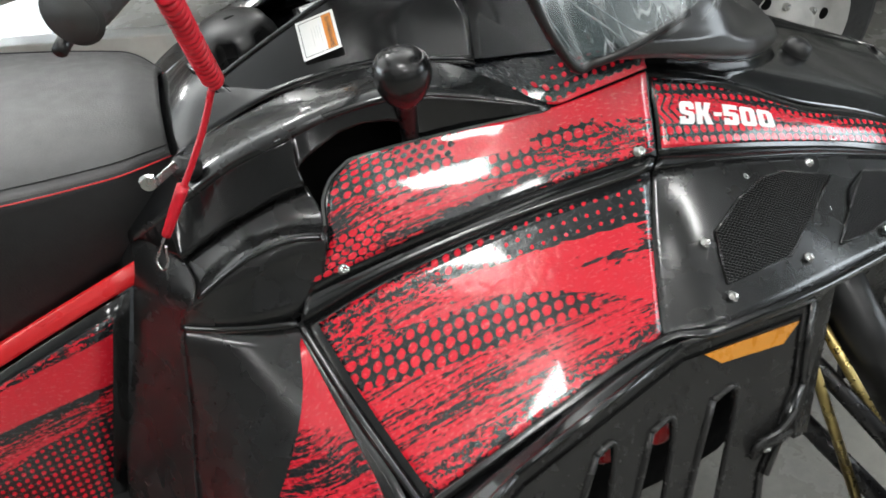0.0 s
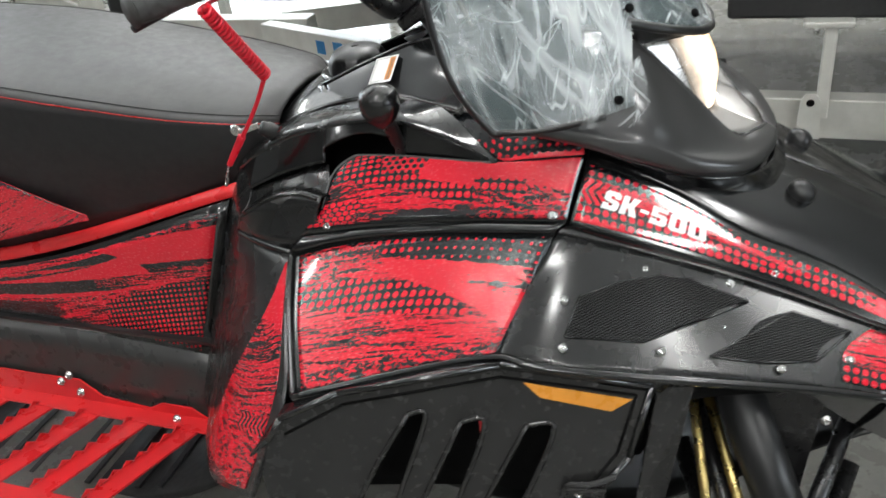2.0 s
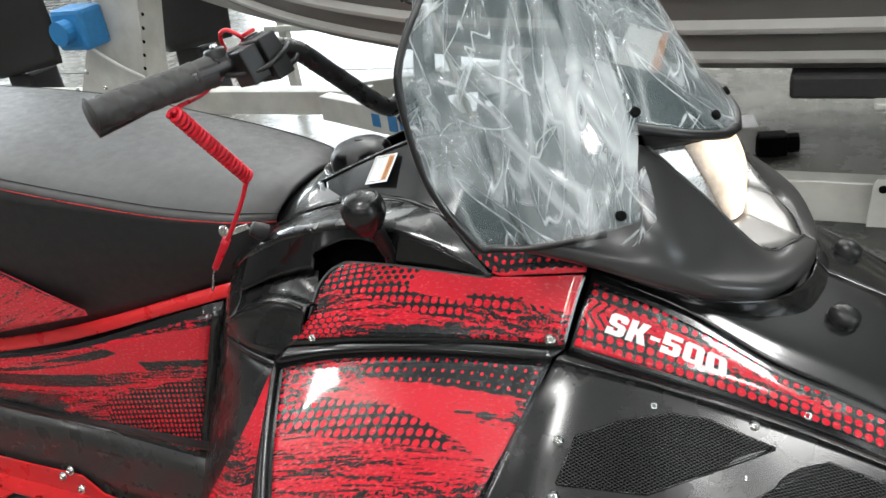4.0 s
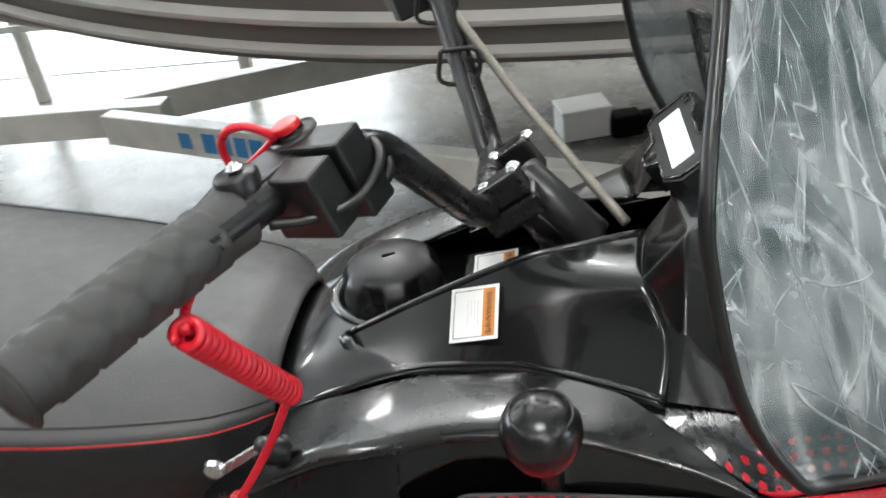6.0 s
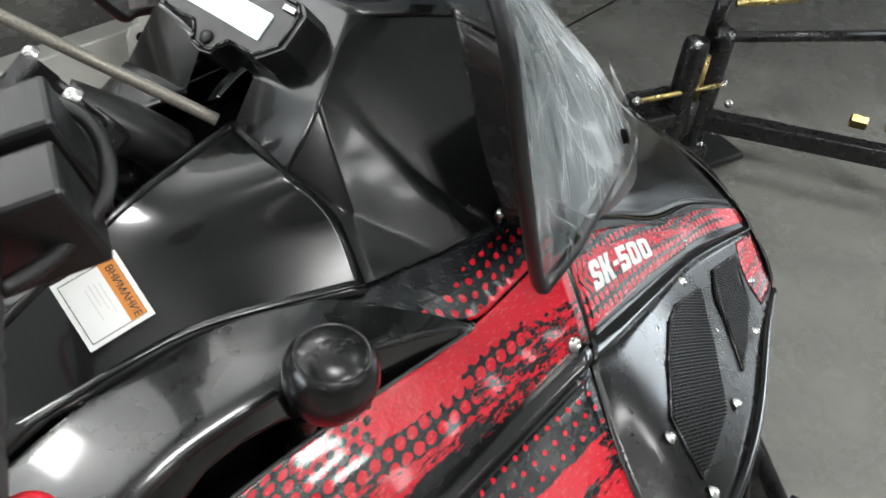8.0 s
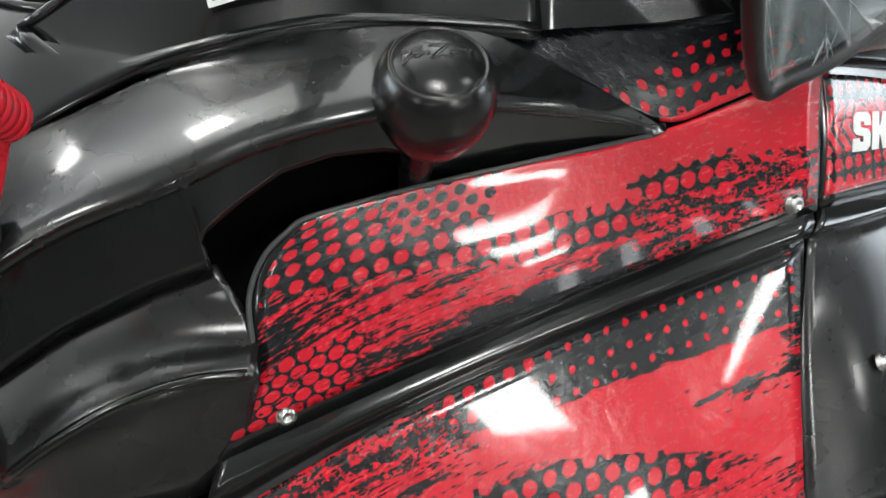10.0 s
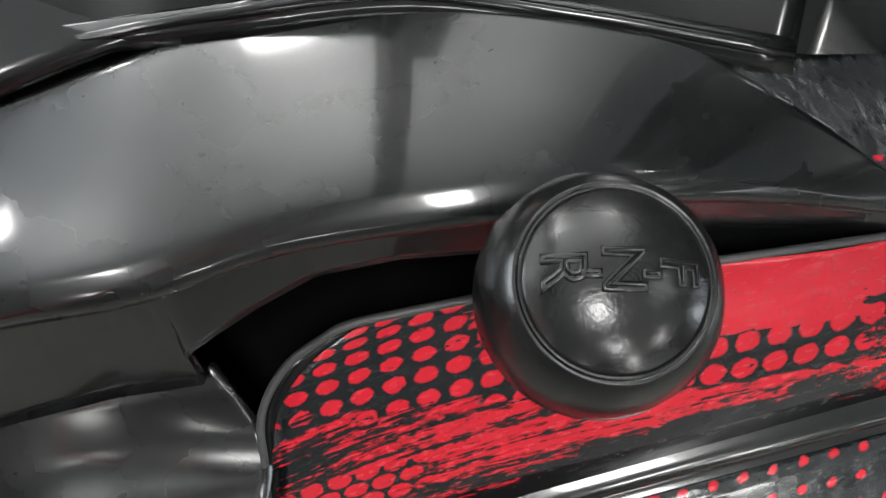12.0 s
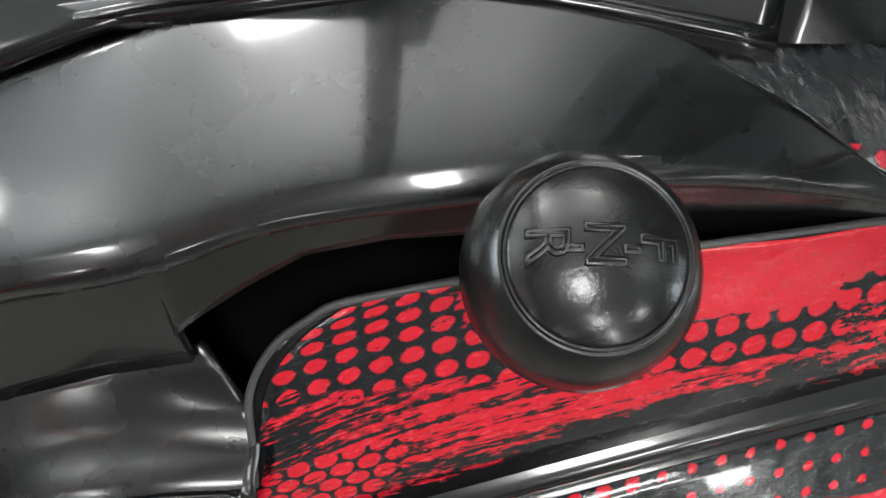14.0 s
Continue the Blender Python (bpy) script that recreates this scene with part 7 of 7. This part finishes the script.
for q in (0.60, 0.72):
    part("brass_nut", lathe([(0.018, -0.018), (0.018, 0.018), (0, 0.019)], 6, pose(OX + 0.03 + q * 0.36, OY + 0.03 - q * 0.62 * 0.95, 0.175, 0, 90, -68)), ZINC, other, "pale brass nut")
part("bracket_bolt", tube([(OX - 0.155, OY + 0.045, 0.232), (OX + 0.055, OY - 0.050, 0.232)], 0.0065, 8), ZINC, other, "long plated bolt", smooth=True)
part("bracket_bolt", tube([(OX - 0.150, OY + 0.040, 0.135), (OX - 0.03, OY - 0.01, 0.135)], 0.006, 8), STEEL, other, "long plated bolt", smooth=True)
part("bracket", box((0.11, 0.05, 0.035), pose(OX - 0.10, OY + 0.03, 0.165, 0, 0, -25), 0.006), BLACKMETAL, other, "black side bracket")
part("bracket", box((0.12, 0.012, 0.10), pose(OX - 0.10, OY + 0.055, 0.185, 0, 0, -25), 0.004), BLACKMETAL, other)
for p in ((-0.158, 0.046, 0.235), (0.058, -0.052, 0.234), (-0.075, -0.03, 0.075), (-0.02, -0.04, 0.070), (0.03, -0.05, 0.072), (0.085, -0.05, 0.085), (0.058, -0.036, 0.352), (-0.045, -0.01, 0.357), (0.11, -0.06, 0.16)):
    screw((OX + p[0], OY + p[1], p[2]), (-0.6, -0.5, 0.6), 0.0095, other, "bolt")
part("body_shell", skin([[(OX + 0.36, OY - 0.02, 0.42), (OX + 0.6, OY - 0.25, 0.40), (OX + 1.4, OY - 0.6, 0.40)], [(OX + 0.26, OY - 0.05, 0.62), (OX + 0.6, OY - 0.30, 0.64), (OX + 1.4, OY - 0.65, 0.66)], [(OX + 0.5, OY + 0.3, 0.85), (OX + 0.9, OY + 0.1, 0.9), (OX + 1.5, OY - 0.1, 0.92)]], 16, 12, False, 0, 0.01), GLOSS, other, "black hood", smooth=True)
part("ski", box((0.36, 0.12, 0.02), pose(OX - 0.0, OY - 0.01, 0.02, 0, 0, -20), 0.008), SATIN, other, "black ski")
part("leg_foot", box((0.12, 0.09, 0.06), pose(OX, OY - 0.01, 0.045, 0, 0, -20), 0.01), BLACKMETAL, other)
